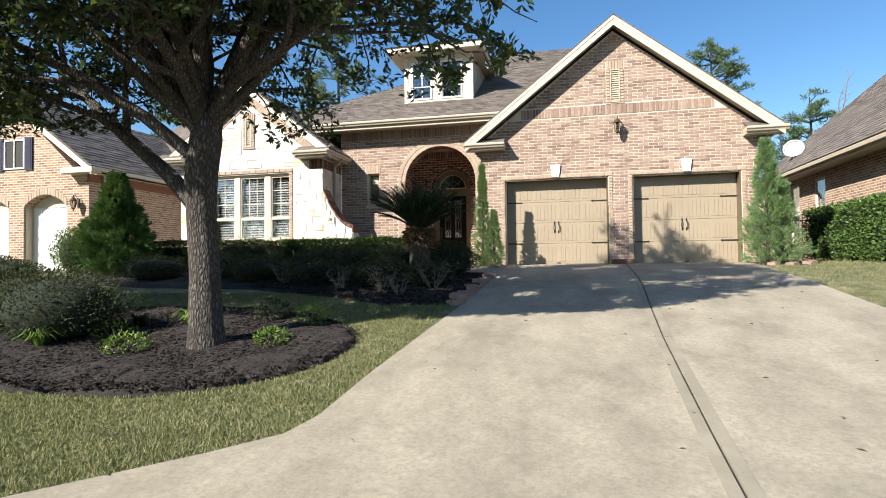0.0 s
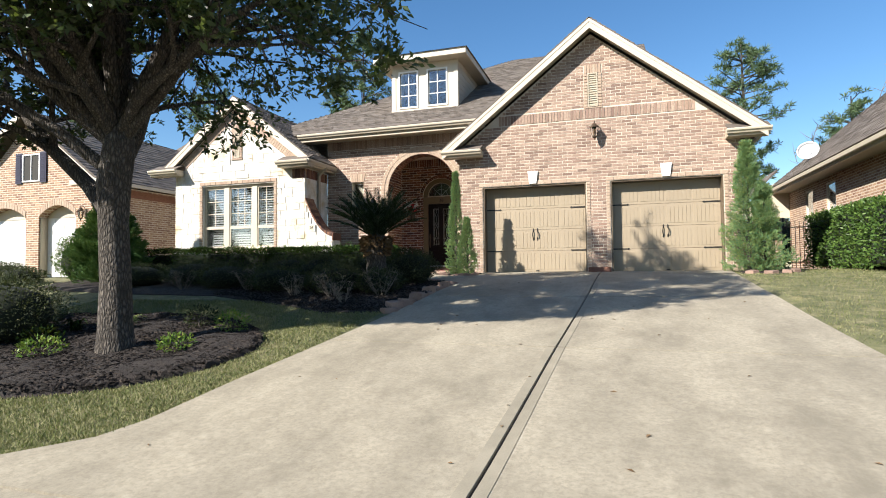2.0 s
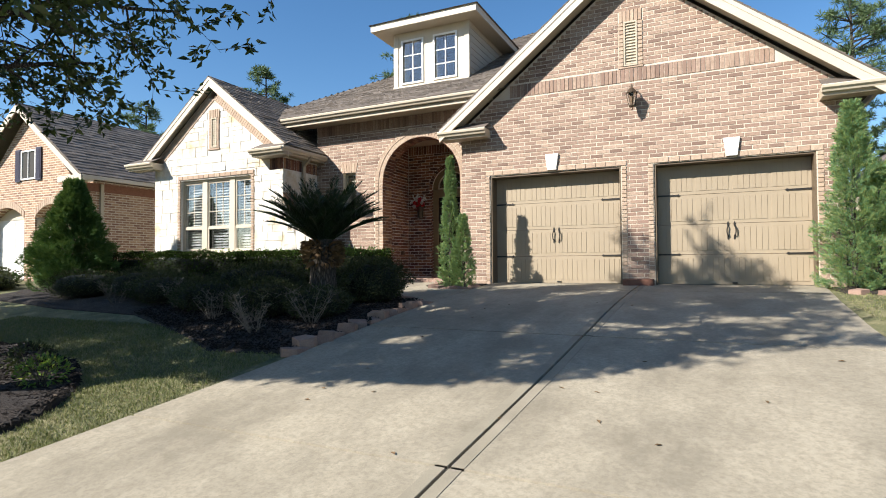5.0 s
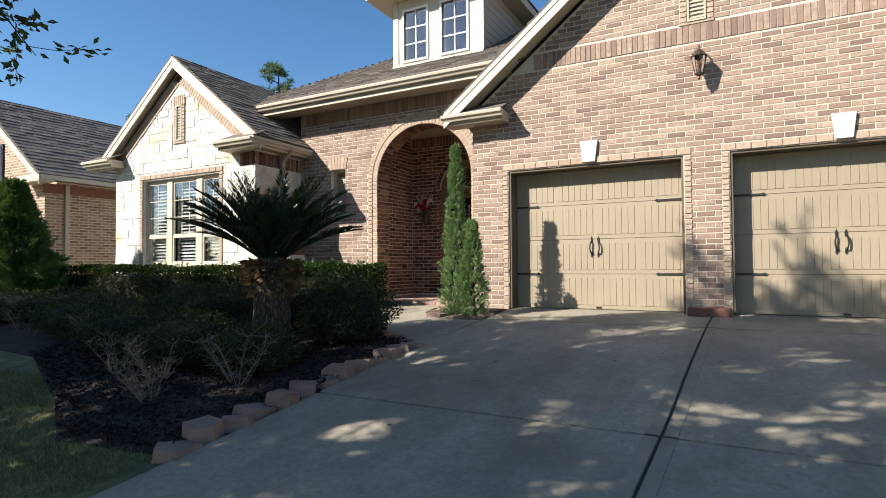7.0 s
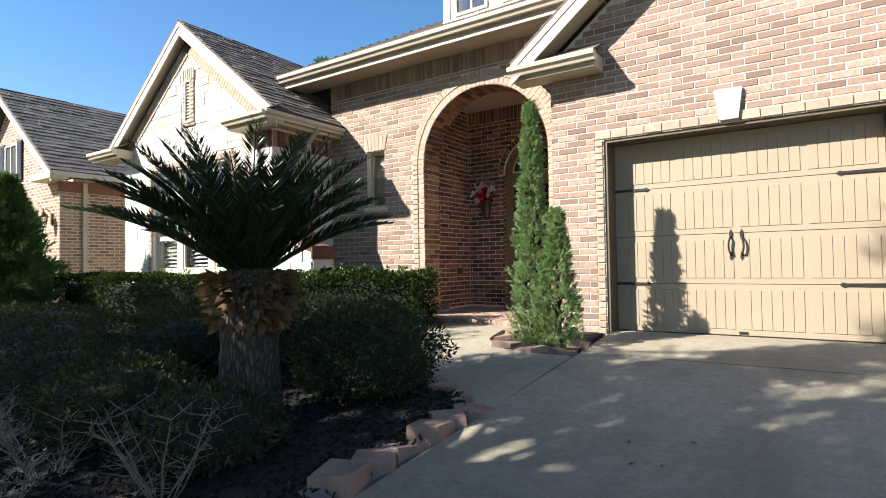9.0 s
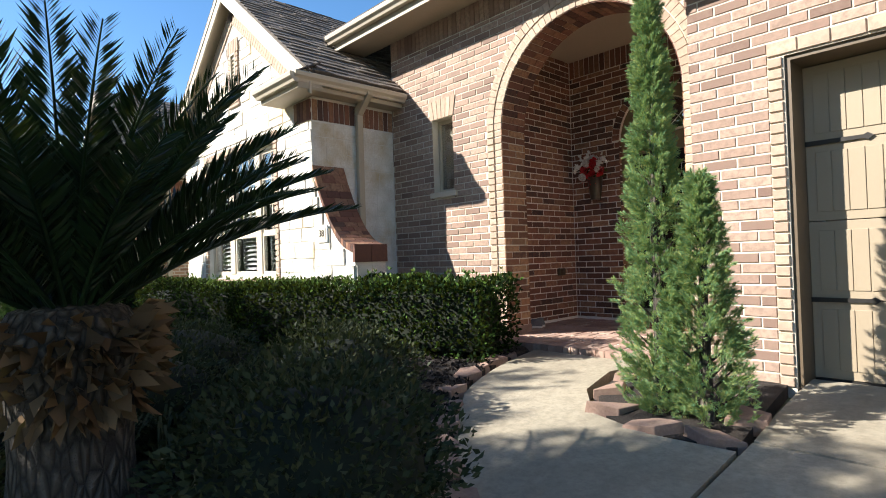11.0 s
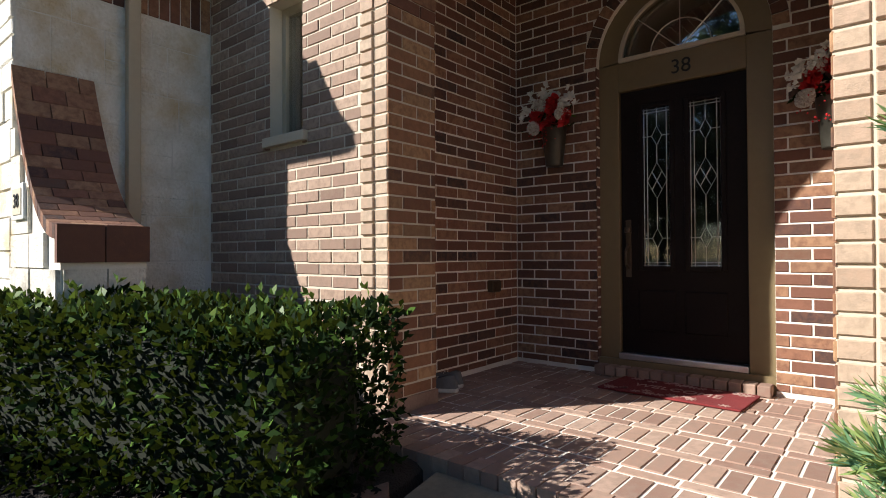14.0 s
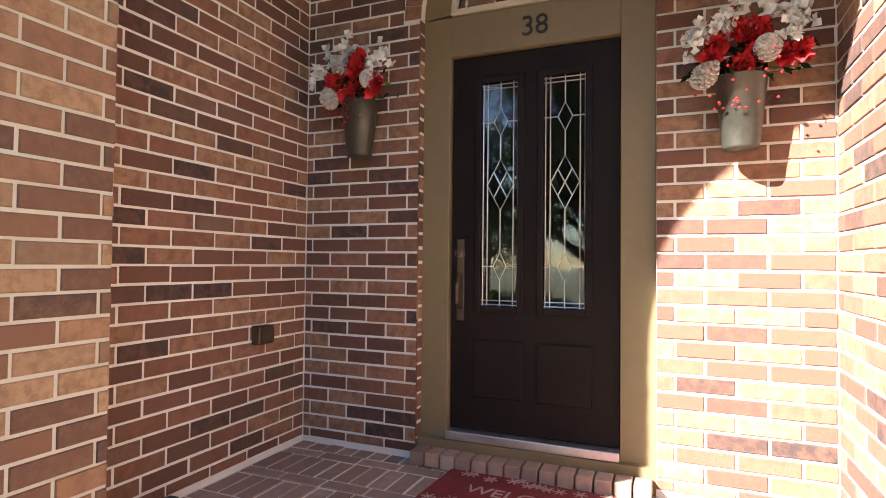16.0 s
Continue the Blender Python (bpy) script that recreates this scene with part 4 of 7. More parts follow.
def rough_stones(parent, cells, origin, along, out, name="stone", proud=(0.008, 0.02)):
    o, a_, n_ = Vector(origin), Vector(along), Vector(out)
    rest, flip = Geo(), Vector(along).cross(Vector((0, 0, 1))).dot(n_) < 0
    for i, (a0, a1, b0, b1) in enumerate(cells):
        v, f = brick_shape(a0, a1, b0, b1, -0.004, rs.uniform(*proud), min(0.007, proud[0]))
        v = [(p[0] + (rs.uniform(-0.004, 0.004) if p[2] > 0 else 0), p[1] + (rs.uniform(-0.004, 0.004) if p[2] > 0 else 0), p[2]) for p in v]
        q_ = Geo().add([o + a_ * p[0] + Vector((0, 0, p[1])) + n_ * p[2] for p in v], [k[::-1] for k in f] if flip else f)
        if i < 300:
            emit(name, q_, M["stone"], parent)
        else:
            rest.add(q_.v, q_.f)
    if rest.v:
        emit("stonework", rest, M["stone"], parent, kind="stuff")


rough_stones(wall_stone, stones(XS0, XS1, 1.1, 6.2, span_stone), (0, YS, 0), (1, 0, 0), (0, -1, 0))
rough_stones(wall_stone, stones(YS, YE - 0.01, 1.1, 4.04, lambda z: [(YS, YE)], 0.28, 0.42), (XS1, 0, 0), (0, 1, 0), (1, 0, 0), proud=(0.003, 0.005))
lay(wall_stone, (XS1, 0, 0), (0, 1, 0), (1, 0, 0), soldiers(YS + 0.005, YE - 0.005, 4.06, 4.33), M["brick_red_shaded"], proud=0.009, stuff="soldier_course")
lay(wall_stone, (0, YS, 0), (1, 0, 0), (0, -1, 0), soldiers(XS1 - 0.42, XS1, 4.06, 4.33), M["brick_red_shaded"], proud=0.03, stuff="soldier_course")
# sloping brick edge under the rakes
for s in (-1, 1):
    rk = Geo()
    L = 3.2
    for i in range(int(L / 0.085)):
        t0, t1 = i * 0.085 + 0.004, (i + 1) * 0.085 - 0.005
        c_, s_ = 1 / math.hypot(1, PITCH), PITCH / math.hypot(1, PITCH)
        p0 = Vector((S_PX + s * t0 * c_, YS, top - 0.06 - t0 * s_))
        p1 = Vector((S_PX + s * t1 * c_, YS, top - 0.06 - t1 * s_))
        dn = Vector((-s * s_, 0, -c_)) * 0.22
        quad = [p0, p1, p1 + dn, p0 + dn]
        if max(abs(v_.x - S_PX) for v_ in quad) < 2.3:
            rk.prism(quad if s < 0 else quad[::-1], (0, -0.03, 0))
    emit("rake_soldiers", rk, M["brick_trim"], wall_stone, kind="stuff")
trim_cells = stack(SW[0] - 0.105, SW[0], SW[2], SW[3] + 0.02) + stack(SW[1], SW[1] + 0.105, SW[2], SW[3] + 0.02) + soldiers(SW[0] - 0.1, SW[1] + 0.1, SW[3] + 0.03, SW[3] + 0.13, 0.2)
lay(wall_stone, (0, YS, 0), (1, 0, 0), (0, -1, 0), trim_cells, M["brick_trim"], proud=0.03, stuff="window_trim")
lay(wall_stone, (0, YS, 0), (1, 0, 0), (0, -1, 0), soldiers(SW[0] - 0.13, SW[1] + 0.13, SW[2] - 0.09, SW[2] - 0.01, 0.11), M["brick_trim"], proud=0.06, stuff="sill_bricks")
lay(wall_stone, (0, YS, 0), (1, 0, 0), (0, -1, 0), soldiers(S_PX - 0.2, S_PX + 0.2, 5.6, 5.82, 0.07) + stack(S_PX - 0.18, S_PX - 0.1, 4.8, 5.6) + stack(S_PX + 0.1, S_PX + 0.18, 4.8, 5.6) + [(S_PX - 0.2, S_PX + 0.2, 4.74, 4.79)], M["brick_trim"], proud=0.03, stuff="vent_surround")
louvre("gable_vent", S_PX - 0.1, S_PX + 0.1, YS - 0.015, 4.8, 5.6, "narrow tan louvred vent in the stone gable")

win = holder("window_2", ((SW[0] + SW[1]) / 2, YS, SW[2]), "triple sash window with tan mullions and white shutters inside", "window", kind="structure")
bays = [(SW[0] + 0.03, -9.55), (-9.37, -8.55), (-8.37, SW[1] - 0.03)]
q = Geo().box(SW[0], SW[1], YS + 0.08, YS + 0.16, SW[3] - 0.06, SW[3]).box(SW[0], SW[1], YS + 0.08, YS + 0.16, SW[2], SW[2] + 0.06)
for a, b in ((SW[0], bays[0][0]), (bays[0][1], bays[1][0]), (bays[1][1], bays[2][0]), (bays[2][1], SW[1])):
    q.box(a, b, YS + 0.07, YS + 0.17, SW[2] + 0.06, SW[3] - 0.06)
put("window_frame", q, "paint_cream", win, "tan painted frame and mullions", bevel=0.006)
zm = 2.68
for a, b in bays:
    for z0, z1, grid in ((SW[2] + 0.06, zm, 0), (zm, SW[3] - 0.06, 1)):
        yy = YS + 0.1 + (0.0 if grid else -0.012)
        q = Geo().box(a, a + 0.04, yy, yy + 0.04, z0, z1).box(b - 0.04, b, yy, yy + 0.04, z0, z1).box(a + 0.04, b - 0.04, yy, yy + 0.04, z0, z0 + 0.045).box(a + 0.04, b - 0.04, yy, yy + 0.04, z1 - 0.045, z1)
        sash = put("sash", q, "paint_cream", win, "cream sash", bevel=0.003)
        put("pane", Geo().box(a + 0.04, b - 0.04, yy + 0.018, yy + 0.024, z0 + 0.045, z1 - 0.045), "glass", sash).visible_shadow = False
        if grid:
            q = Geo()
            nx = 3 if b - a > 0.75 else 2
            for k in range(1, nx):
                x = a + 0.04 + (b - a - 0.08) * k / nx
                q.box(x - 0.009, x + 0.009, yy + 0.008, yy + 0.016, z0 + 0.045, z1 - 0.045)
            for k in range(1, 3):
                z = z0 + 0.045 + (z1 - z0 - 0.09) * k / 3
                q.box(a + 0.04, b - 0.04, yy + 0.004, yy + 0.0075, z - 0.009, z + 0.009)
            put("muntins", q, "paint_cream", sash)
        z = z0 + 0.07
        q = Geo()
        while z < z1 - 0.06:
            q.prism([(a + 0.06, YS + 0.21, z), (a + 0.06, YS + 0.262, z + 0.045), (a + 0.06, YS + 0.27, z + 0.04), (a + 0.06, YS + 0.218, z - 0.005)], (b - a - 0.12, 0, 0))
            z += 0.075
        put("shutter_louvres", q, "shutter", win)
    q = Geo().box(a + 0.01, a + 0.055, YS + 0.21, YS + 0.25, SW[2] + 0.05, SW[3] - 0.05).box(b - 0.055, b - 0.01, YS + 0.21, YS + 0.25, SW[2] + 0.05, SW[3] - 0.05).box(a + 0.055, b - 0.055, YS + 0.2, YS + 0.24, zm - 0.05, zm + 0.05)
    put("shutter_frame", q, "shutter", win, bevel=0.003)
# backing sheet, coloured dark for the unlit room
emit("room_shade_back", Geo().box(XS0 + 0.3, XS1 - 0.3, YS + 1.4, YS + 1.45, 1.2, 4.4), M["room_shade"], None, "near-black sheet standing for the unlit room behind the shutters", category="wall", kind="structure")

# flared buttress at the stone corner
BU = holder("buttress", (-6.3, 15.05, 1.1), "flared stone buttress with a sloping red brick cap", "buttress", kind="structure")
curve = [(-6.66 + 0.88 * t_, 3.46 - 1.06 * (1 - (1 - t_) ** 2.0)) for t_ in [k / 17 for k in range(18)]]
q = Geo()
for (xa, za), (xb, zb) in zip(curve, curve[1:]):
    q.prism([(xa, 14.835, 1.0), (xb, 14.835, 1.0), (xb, 14.835, zb - 0.06), (xa, 14.835, za - 0.06)], (0, 0.44, 0))
put("stone_body", q, "stone_joint", BU)
blk = Geo()
z = 1.1
while z < 3.2:
    h = rs.uniform(0.17, 0.27)
    x_at = max([c[0] for c in curve if c[1] - 0.08 > z + h] or [-6.66])
    u = -6.66
    while u < x_at - 0.05:
        w = min(rs.uniform(0.22, 0.5), x_at - u)
        put("stone", Geo().box(u + 0.005, u + w - 0.005, 14.815 - rs.uniform(0, 0.01), 14.84, z + 0.004, z + h - 0.004), "stone_old" if z < 2.05 else "stone", BU)
        u += w
    if z < 2.1:
        for y0, y1 in ((14.84, 15.06), (15.06, 15.27)):
            put("stone", Geo().box(-5.785, -5.765 + rs.uniform(0, 0.01), y0 + 0.004, y1 - 0.004, z + 0.004, z + h - 0.004), "stone_old", BU)
    z += h
cap = Geo()
for k, ((xa, za), (xb, zb)) in enumerate(zip(curve, curve[1:])):
    for y0, y1 in (((14.81, 14.9), (14.907, 15.09), (15.097, 15.285)) if k % 2 else ((14.81, 14.99), (14.997, 15.18), (15.187, 15.285))):
        ea = (Vector((xb, 0, zb)) - Vector((xa, 0, za))) * 0.05
        put("cap_brick", Geo().prism([(xa + ea.x, y0, za + ea.z - 0.07), (xb - ea.x, y0, zb - ea.z - 0.07), (xb - ea.x, y0, zb - ea.z + 0.012), (xa + ea.x, y0, za + ea.z + 0.012)], (0, y1 - y0, 0)), "brick_red_shaded", BU)
cap.box(-5.79, -5.75, 14.81, 15.043, 2.2, 2.41).box(-5.79, -5.75, 15.05, 15.285, 2.2, 2.41)
put("cap_end", cap, "brick_red_shaded", BU, "dark red brick cap end")
tile = emit("number_plaque", Geo().box(-6.56, -6.32, 14.795, 14.815, 2.46, 2.68), M["white"], None, "white house number plaque on the stone buttress", bevel=0.006, category="plaque")
fr = Geo().box(-6.53, -6.35, 14.79, 14.796, 2.49, 2.65)
emit("plaque_face", fr, M["paint_cream"], tile)
lettering("number", "38", 0.12, pose(-6.44, 14.787, 2.57, 90, 0, 0), M["black"], tile, 0.002)
pipe = Geo().box(-6.645, -6.575, 15.48, 15.57, 1.3, 4.2)
pipe.prism([(-6.645, 15.48, 4.2), (-6.575, 15.48, 4.2), (-6.33, 15.48, 4.42), (-6.33, 15.48, 4.5), (-6.42, 15.48, 4.5), (-6.645, 15.48, 4.3)], (0, 0.09, 0))
emit("downpipe", pipe, M["paint_tan"], None, "tan metal downpipe on the stone side wall", bevel=0.008, category="downpipe")

# ---- roofs ----
def shingled(name, origin, along, up, length, rise, ends, label, tab=0.30, row=0.145):
    """A roof slope: boarding, and overlapping shingle tabs. ends(v): where a row begins and stops."""
    o, a_, u_ = Vector(origin), Vector(along).normalized(), Vector(up).normalized()
    n_ = a_.cross(u_)
    if n_.z < 0:
        n_ = -n_
    deck = Geo()
    k = 12
    pts_ = [(ends(rise * i / k)[0], rise * i / k) for i in range(k + 1)] + [(ends(rise * i / k)[1], rise * i / k) for i in range(k, -1, -1)]
    deck.prism([o + a_ * x + u_ * v for x, v in pts_], -n_ * 0.06)
    ob = emit(name, deck, M["shingle"], None, label, category="roof", kind="structure")
    tabs, rr = Geo(), random.Random(len(name) + int(rise * 100))
    v = 0.0
    while v < rise - 0.02:
        e0, e1 = ends(min(v + row / 2, rise))
        x = e0 - rr.uniform(0, tab)
        while x < e1:
            w = rr.uniform(0.6, 1.25) * tab
            c0, c1 = max(x, e0) + 0.003, min(x + w, e1) - 0.003
            if c1 - c0 > 0.02:
                th = rr.choice((0.008, 0.014, 0.02))
                tip = o + u_ * (v - 0.012 + rr.uniform(-0.012, 0.006))
                back = o + u_ * min(v + row * 1.15, rise)
                tabs.add([tip + a_ * c0 + n_ * 0.002, tip + a_ * c1 + n_ * 0.002, tip + a_ * c1 + n_ * (th + 0.006), tip + a_ * c0 + n_ * (th + 0.006), back + a_ * c1 + n_ * 0.003, back + a_ * c0 + n_ * 0.003], [(0, 1, 2, 3), (3, 2, 4, 5), (1, 4, 2), (0, 3, 5)])
            x += w
        v += row
    emit("shingles", tabs, M["shingle_tab"], ob, kind="stuff")
    return ob


m_, t_, p_ = node_mat("shingle_tab")
col = ramp(t_, rnd(t_), [(0.0, (0.07, 0.056, 0.046)), (0.5, (0.115, 0.094, 0.078)), (1.0, (0.17, 0.142, 0.118))])
gr = noise_node(t_, 260, 3)
t_.links.new(mix(t_, calc(t_, "MULTIPLY", gr, 0.5), col, (0.22, 0.19, 0.16)), p_.inputs["Base Color"])
p_.inputs["Roughness"].default_value = 0.95
bumped(t_, p_, gr, 0.6, 0.004)
M["shingle_tab"] = m_
C = 1 / math.hypot(1, PITCH)
GP, GE = 7.86, 4.05
gl_len = GE / C
shingled("roof_garage_left", (PEAK_X - GE, 15.33, GP - PITCH * GE), (0, 1, 0), (1, 0, PITCH), 10, gl_len, lambda v: (0, 10), "brown shingle slope of the garage roof")
shingled("roof_garage_right", (PEAK_X + GE, 15.33, GP - PITCH * GE), (0, 1, 0), (-1, 0, PITCH), 10, gl_len, lambda v: (0, 10), "brown shingle slope of the garage roof")
SE = 2.68
shingled("roof_stone_right", (S_PX + SE, 14.62, S_PZ - PITCH * SE), (0, 1, 0), (-1, 0, PITCH), 6, SE / C, lambda v: (0, 1.45 + v * 2.2), "brown shingle slope over the stone wing")
shingled("roof_stone_left", (S_PX - SE, 14.62, S_PZ - PITCH * SE), (0, 1, 0), (1, 0, PITCH), 8, SE / C, lambda v: (0, 8), "brown shingle slope over the stone wing")
MP = 0.56
mr = 8.7 * math.hypot(1, MP)
shingled("roof_main_front", (0, 15.6, 5.52), (1, 0, 0), (0, 1, MP), 12, mr, lambda v: (-9.6 + v / mr * 7.5, min(3.2, max(-1.4, PEAK_X - (GP - 5.52 - v * MP / math.hypot(1, MP)) / PITCH + 0.25))), "brown shingle main roof slope")
shingled("roof_main_left", (-9.6, 15.6, 5.52), (0, 1, 0), (1, 0, 8.7 * MP / 7.5), 18, 7.5 * math.hypot(1, 8.7 * MP / 7.5), lambda v: (v / (7.5 * math.hypot(1, 8.7 * MP / 7.5)) * 8.7, 18 - v), "brown shingle side roof slope")
emit("house_back", Geo().box(XS0, 4.96, 27.0, 27.2, 0.9, 5.4).box(4.76, 4.96, 16.1, 27.0, 0.9, 4.7), M["brick_orange"], None, "plain back and side walls of the house", category="wall", kind="structure")


def gutter(name, p0, p1, out, label="cream metal gutter along the eave"):
    """A gutter between two points; out points away from the wall."""
    a, b, o = Vector(p0), Vector(p1), Vector(out)
    prof = [(0, 0), (0.06, 0), (0.075, 0.03), (0.11, 0.06), (0.12, 0.1), (0.11, 0.115), (0, 0.11)]
    pts_ = [a + o * d + Vector((0, 0, h)) for d, h in prof]
    q_ = Geo().prism(pts_, b - a)
    return emit(name, q_, M["paint_cream"], None, label, category="gutter", kind="structure")


def trim_box(name, x0, x1, y0, y1, z0, z1, label, mat="paint_tan", bevel=0.006):
    return emit(name, Geo().box(x0, x1, y0, y1, z0, z1), M[mat], None, label, bevel=bevel, category="trim", kind="structure")


def rakes(px, pz, half, y0, y1, low, label):
    """Sloping boards along both edges of a gable, with their soffits."""
    for s in (-1, 1):
        d = Vector((s * C, 0, -PITCH * C))
        up = Vector((s * PITCH * C, 0, C))
        a = Vector((px, y0, pz - 0.02))
        b = a + d * (half / C)
        bd = [a, b, b - up * 0.0 + Vector((0, 0, -0.27)), a + Vector((0, 0, -0.27))]
        emit("trim_rake", Geo().prism(bd if s < 0 else bd[::-1], (0, 0.03, 0)), M["paint_cream"], None, label, bevel=0.004, category="trim", kind="structure")
        bd2 = [a + Vector((0, -0.012, -0.012)), b + Vector((0, -0.012, -0.012)), b + Vector((0, -0.012, -0.1)), a + Vector((0, -0.012, -0.1))]
        emit("trim_rake_cap", Geo().prism(bd2 if s < 0 else bd2[::-1], (0, 0.0125, 0)), M["paint_cream"], None, label, category="trim", kind="structure")
        sf = [a + Vector((0, 0.031, -0.2)), b + Vector((0, 0.031, -0.2)), b + Vector((0, y1 - y0, -0.2)), a + Vector((0, y1 - y0, -0.2))]
        emit("trim_soffit", Geo().prism(sf, (0, 0, 0.02)), M["paint_tan"], None, "tan soffit board", category="trim", kind="structure")


rakes(PEAK_X, GP, 4.05, 15.34, YG, 4.6, "cream rake board of the garage gable")
rakes(S_PX, S_PZ, 2.68, 14.63, YS, 4.5, "cream rake board of the stone gable")


def eave_return(x0, x1, y0, y1, z, peak_side):
    """A boxed eave end with a gutter and a little shingled top."""
    b = Geo().box(x0, x1, y0 + 0.1, y1, z - 0.16, z + 0.02)
    ob = emit("eave_return", b, M["paint_tan"], None, "tan boxed eave return under the gable", bevel=0.006, category="trim", kind="structure")
    prof = [(0, 0), (0.06, 0), (0.075, 0.03), (0.11, 0.06), (0.12, 0.1), (0.11, 0.115), (0, 0.11)]
    emit("gutter_piece", Geo().prism([(x0 - 0.02, y0 + 0.1 - d, z - 0.1 + h) for d, h in prof], (x1 - x0 + 0.04, 0, 0)), M["paint_cream"], ob)
    emit("shingle_top", Geo().prism([(x0, y0 + 0.06, z + 0.02), (x1, y0 + 0.06, z + 0.02), (x1, y1, z + 0.2), (x0, y1, z + 0.2)], (0, 0, 0.02)), M["shingle"], ob)
    return ob


eave_return(-2.62, -1.52, 15.3, YG - 0.012, 4.6, 1)
eave_return(4.62, 5.55, 15.3, YG - 0.012, 4.63, -1)
eave_return(-7.38, -6.36, 14.38, YS - 0.022, 4.5, -1)
eave_return(-12.02, -11.0, 14.38, YS - 0.022, 4.5, 1)
gutter("gutter_side", (-6.42, 14.42, 4.42), (-6.42, 16.14, 4.42), (1, 0, 0))
trim_box("trim_soffit_side", XS1 + 0.02, -6.42, 14.82, YE - 0.01, 4.36, 4.42, "tan soffit along the stone wing")
gutter("gutter_garage_right", (5.46, 15.4, 4.55), (5.46, 25, 4.55), (1, 0, 0))
gutter("gutter_main", (-7.36, 15.6, 5.4), (-1.45, 15.6, 5.4), (0, -1, 0))
trim_box("trim_fascia", -7.3, -1.5, 15.61, 15.64, 5.3, 5.5, "tan fascia board of the main eave")
trim_box("trim_soffit_main", -7.3, -1.5, 15.64, YE, 5.34, 5.37, "tan soffit of the main eave")
sh = Geo().prism([(-7.44, 15.5, 5.52), (-1.4, 15.5, 5.52), (-1.4, 15.75, 5.64), (-7.44, 15.75, 5.64)], (0, 0, 0.02))
emit("trim_drip_edge", sh, M["shingle"], None, "brown shingle edge over the gutter", category="trim", kind="structure")

# dormer
dm = holder("dormer", (-3.8, 17.3, 6.4), "tan boarded roof dormer with two small grid windows", "dormer", kind="structure")
DW = [(-4.64, -4.06), (-3.67, -3.07)]
DZ0, DZ1, YF = 6.6, 7.72, 17.3
q = Geo().box(-4.9, -2.7, YF, YF + 0.15, 6.1, DZ0).box(-4.9, -2.7, YF, YF + 0.15, DZ1, 7.98)
for a, b in ((-4.9, DW[0][0]), (DW[0][1], DW[1][0]), (DW[1][1], -2.7)):
    q.box(a, b, YF, YF + 0.15, DZ0, DZ1)
put("front_wall", q, "paint_cream", dm)
k = 6.1
while k < 7.95:
    for x in (-2.7, -4.92):
        put("siding_board", Geo().prism([(x, YF, k), (x + (0.012 if x > -3 else 0.0), YF, k), (x + 0.02 if x > -3 else x, YF, k), (x + 0.02, YF, k + 0.17), (x, YF, k + 0.17)] if x < -3 else [(x, YF, k), (x + 0.022, YF, k), (x + 0.01, YF, k + 0.17), (x, YF, k + 0.17)], (0, 5.0, 0)), "paint_tan", dm)
    k += 0.172
for x in (-4.93, -2.81):
    put("corner_board", Geo().box(x, x + 0.14, YF - 0.02, YF, 6.2, 7.98), "paint_cream", dm, bevel=0.004)
put("sill_board", Geo().box(-4.93, -2.67, YF - 0.05, YF, 6.36, 6.5), "paint_cream", dm, bevel=0.006)
for a, b in DW:
    q = Geo().box(a - 0.05, a, YF - 0.03, YF + 0.03, DZ0 - 0.05, DZ1 + 0.05).box(b, b + 0.05, YF - 0.03, YF + 0.03, DZ0 - 0.05, DZ1 + 0.05).box(a, b, YF - 0.03, YF + 0.03, DZ1, DZ1 + 0.05).box(a, b, YF - 0.03, YF + 0.03, DZ0 - 0.05, DZ0)
    wf = put("window", q, "white", dm, "white grid window", bevel=0.004)
    q = Geo()
    c = (a + b) / 2
    q.box(c - 0.012, c + 0.012, YF + 0.01, YF + 0.025, DZ0, DZ1)
    for z in (DZ0 + 0.373, DZ0 + 0.746):
        q.box(a, b, YF + 0.012, YF + 0.023, z - 0.012, z + 0.012)
    put("muntins", q, "white", wf)
    put("pane", Geo().box(a, b, YF + 0.03, YF + 0.036, DZ0, DZ1), "glass", wf).visible_shadow = False
# added dark sheet in place of the unlit attic
put("dark_inside", Geo().box(-4.7, -2.9, YF + 0.5, YF + 0.52, 6.2, 7.9), "room_shade", dm)
put("fascia", Geo().box(-5.4, -2.3, 16.85, 16.88, 7.98, 8.16).box(-2.33, -2.3, 16.88, 22.5, 7.98, 8.16).box(-5.4, -5.37, 16.88, 22.5, 7.98, 8.16), "paint_cream", dm, bevel=0.004)
put("soffit", Geo().box(-5.37, -2.33, 16.88, 22.5, 7.98, 8.0), "paint_tan", dm)
put("roof", Geo().add([(-5.45, 16.8, 8.16), (-2.25, 16.8, 8.16), (-2.25, 23, 8.16), (-5.45, 23, 8.16), (-3.85, 18.6, 8.62), (-3.85, 23, 8.62)], [(0, 1, 4), (1, 2, 5, 4), (3, 0, 4, 5), (0, 3, 2, 1)]), "shingle", dm)

# ---- planting helpers ----
rng = np.random.default_rng(7)


def unit(a):
    return a / np.maximum(np.linalg.norm(a, axis=-1, keepdims=True), 1e-9)


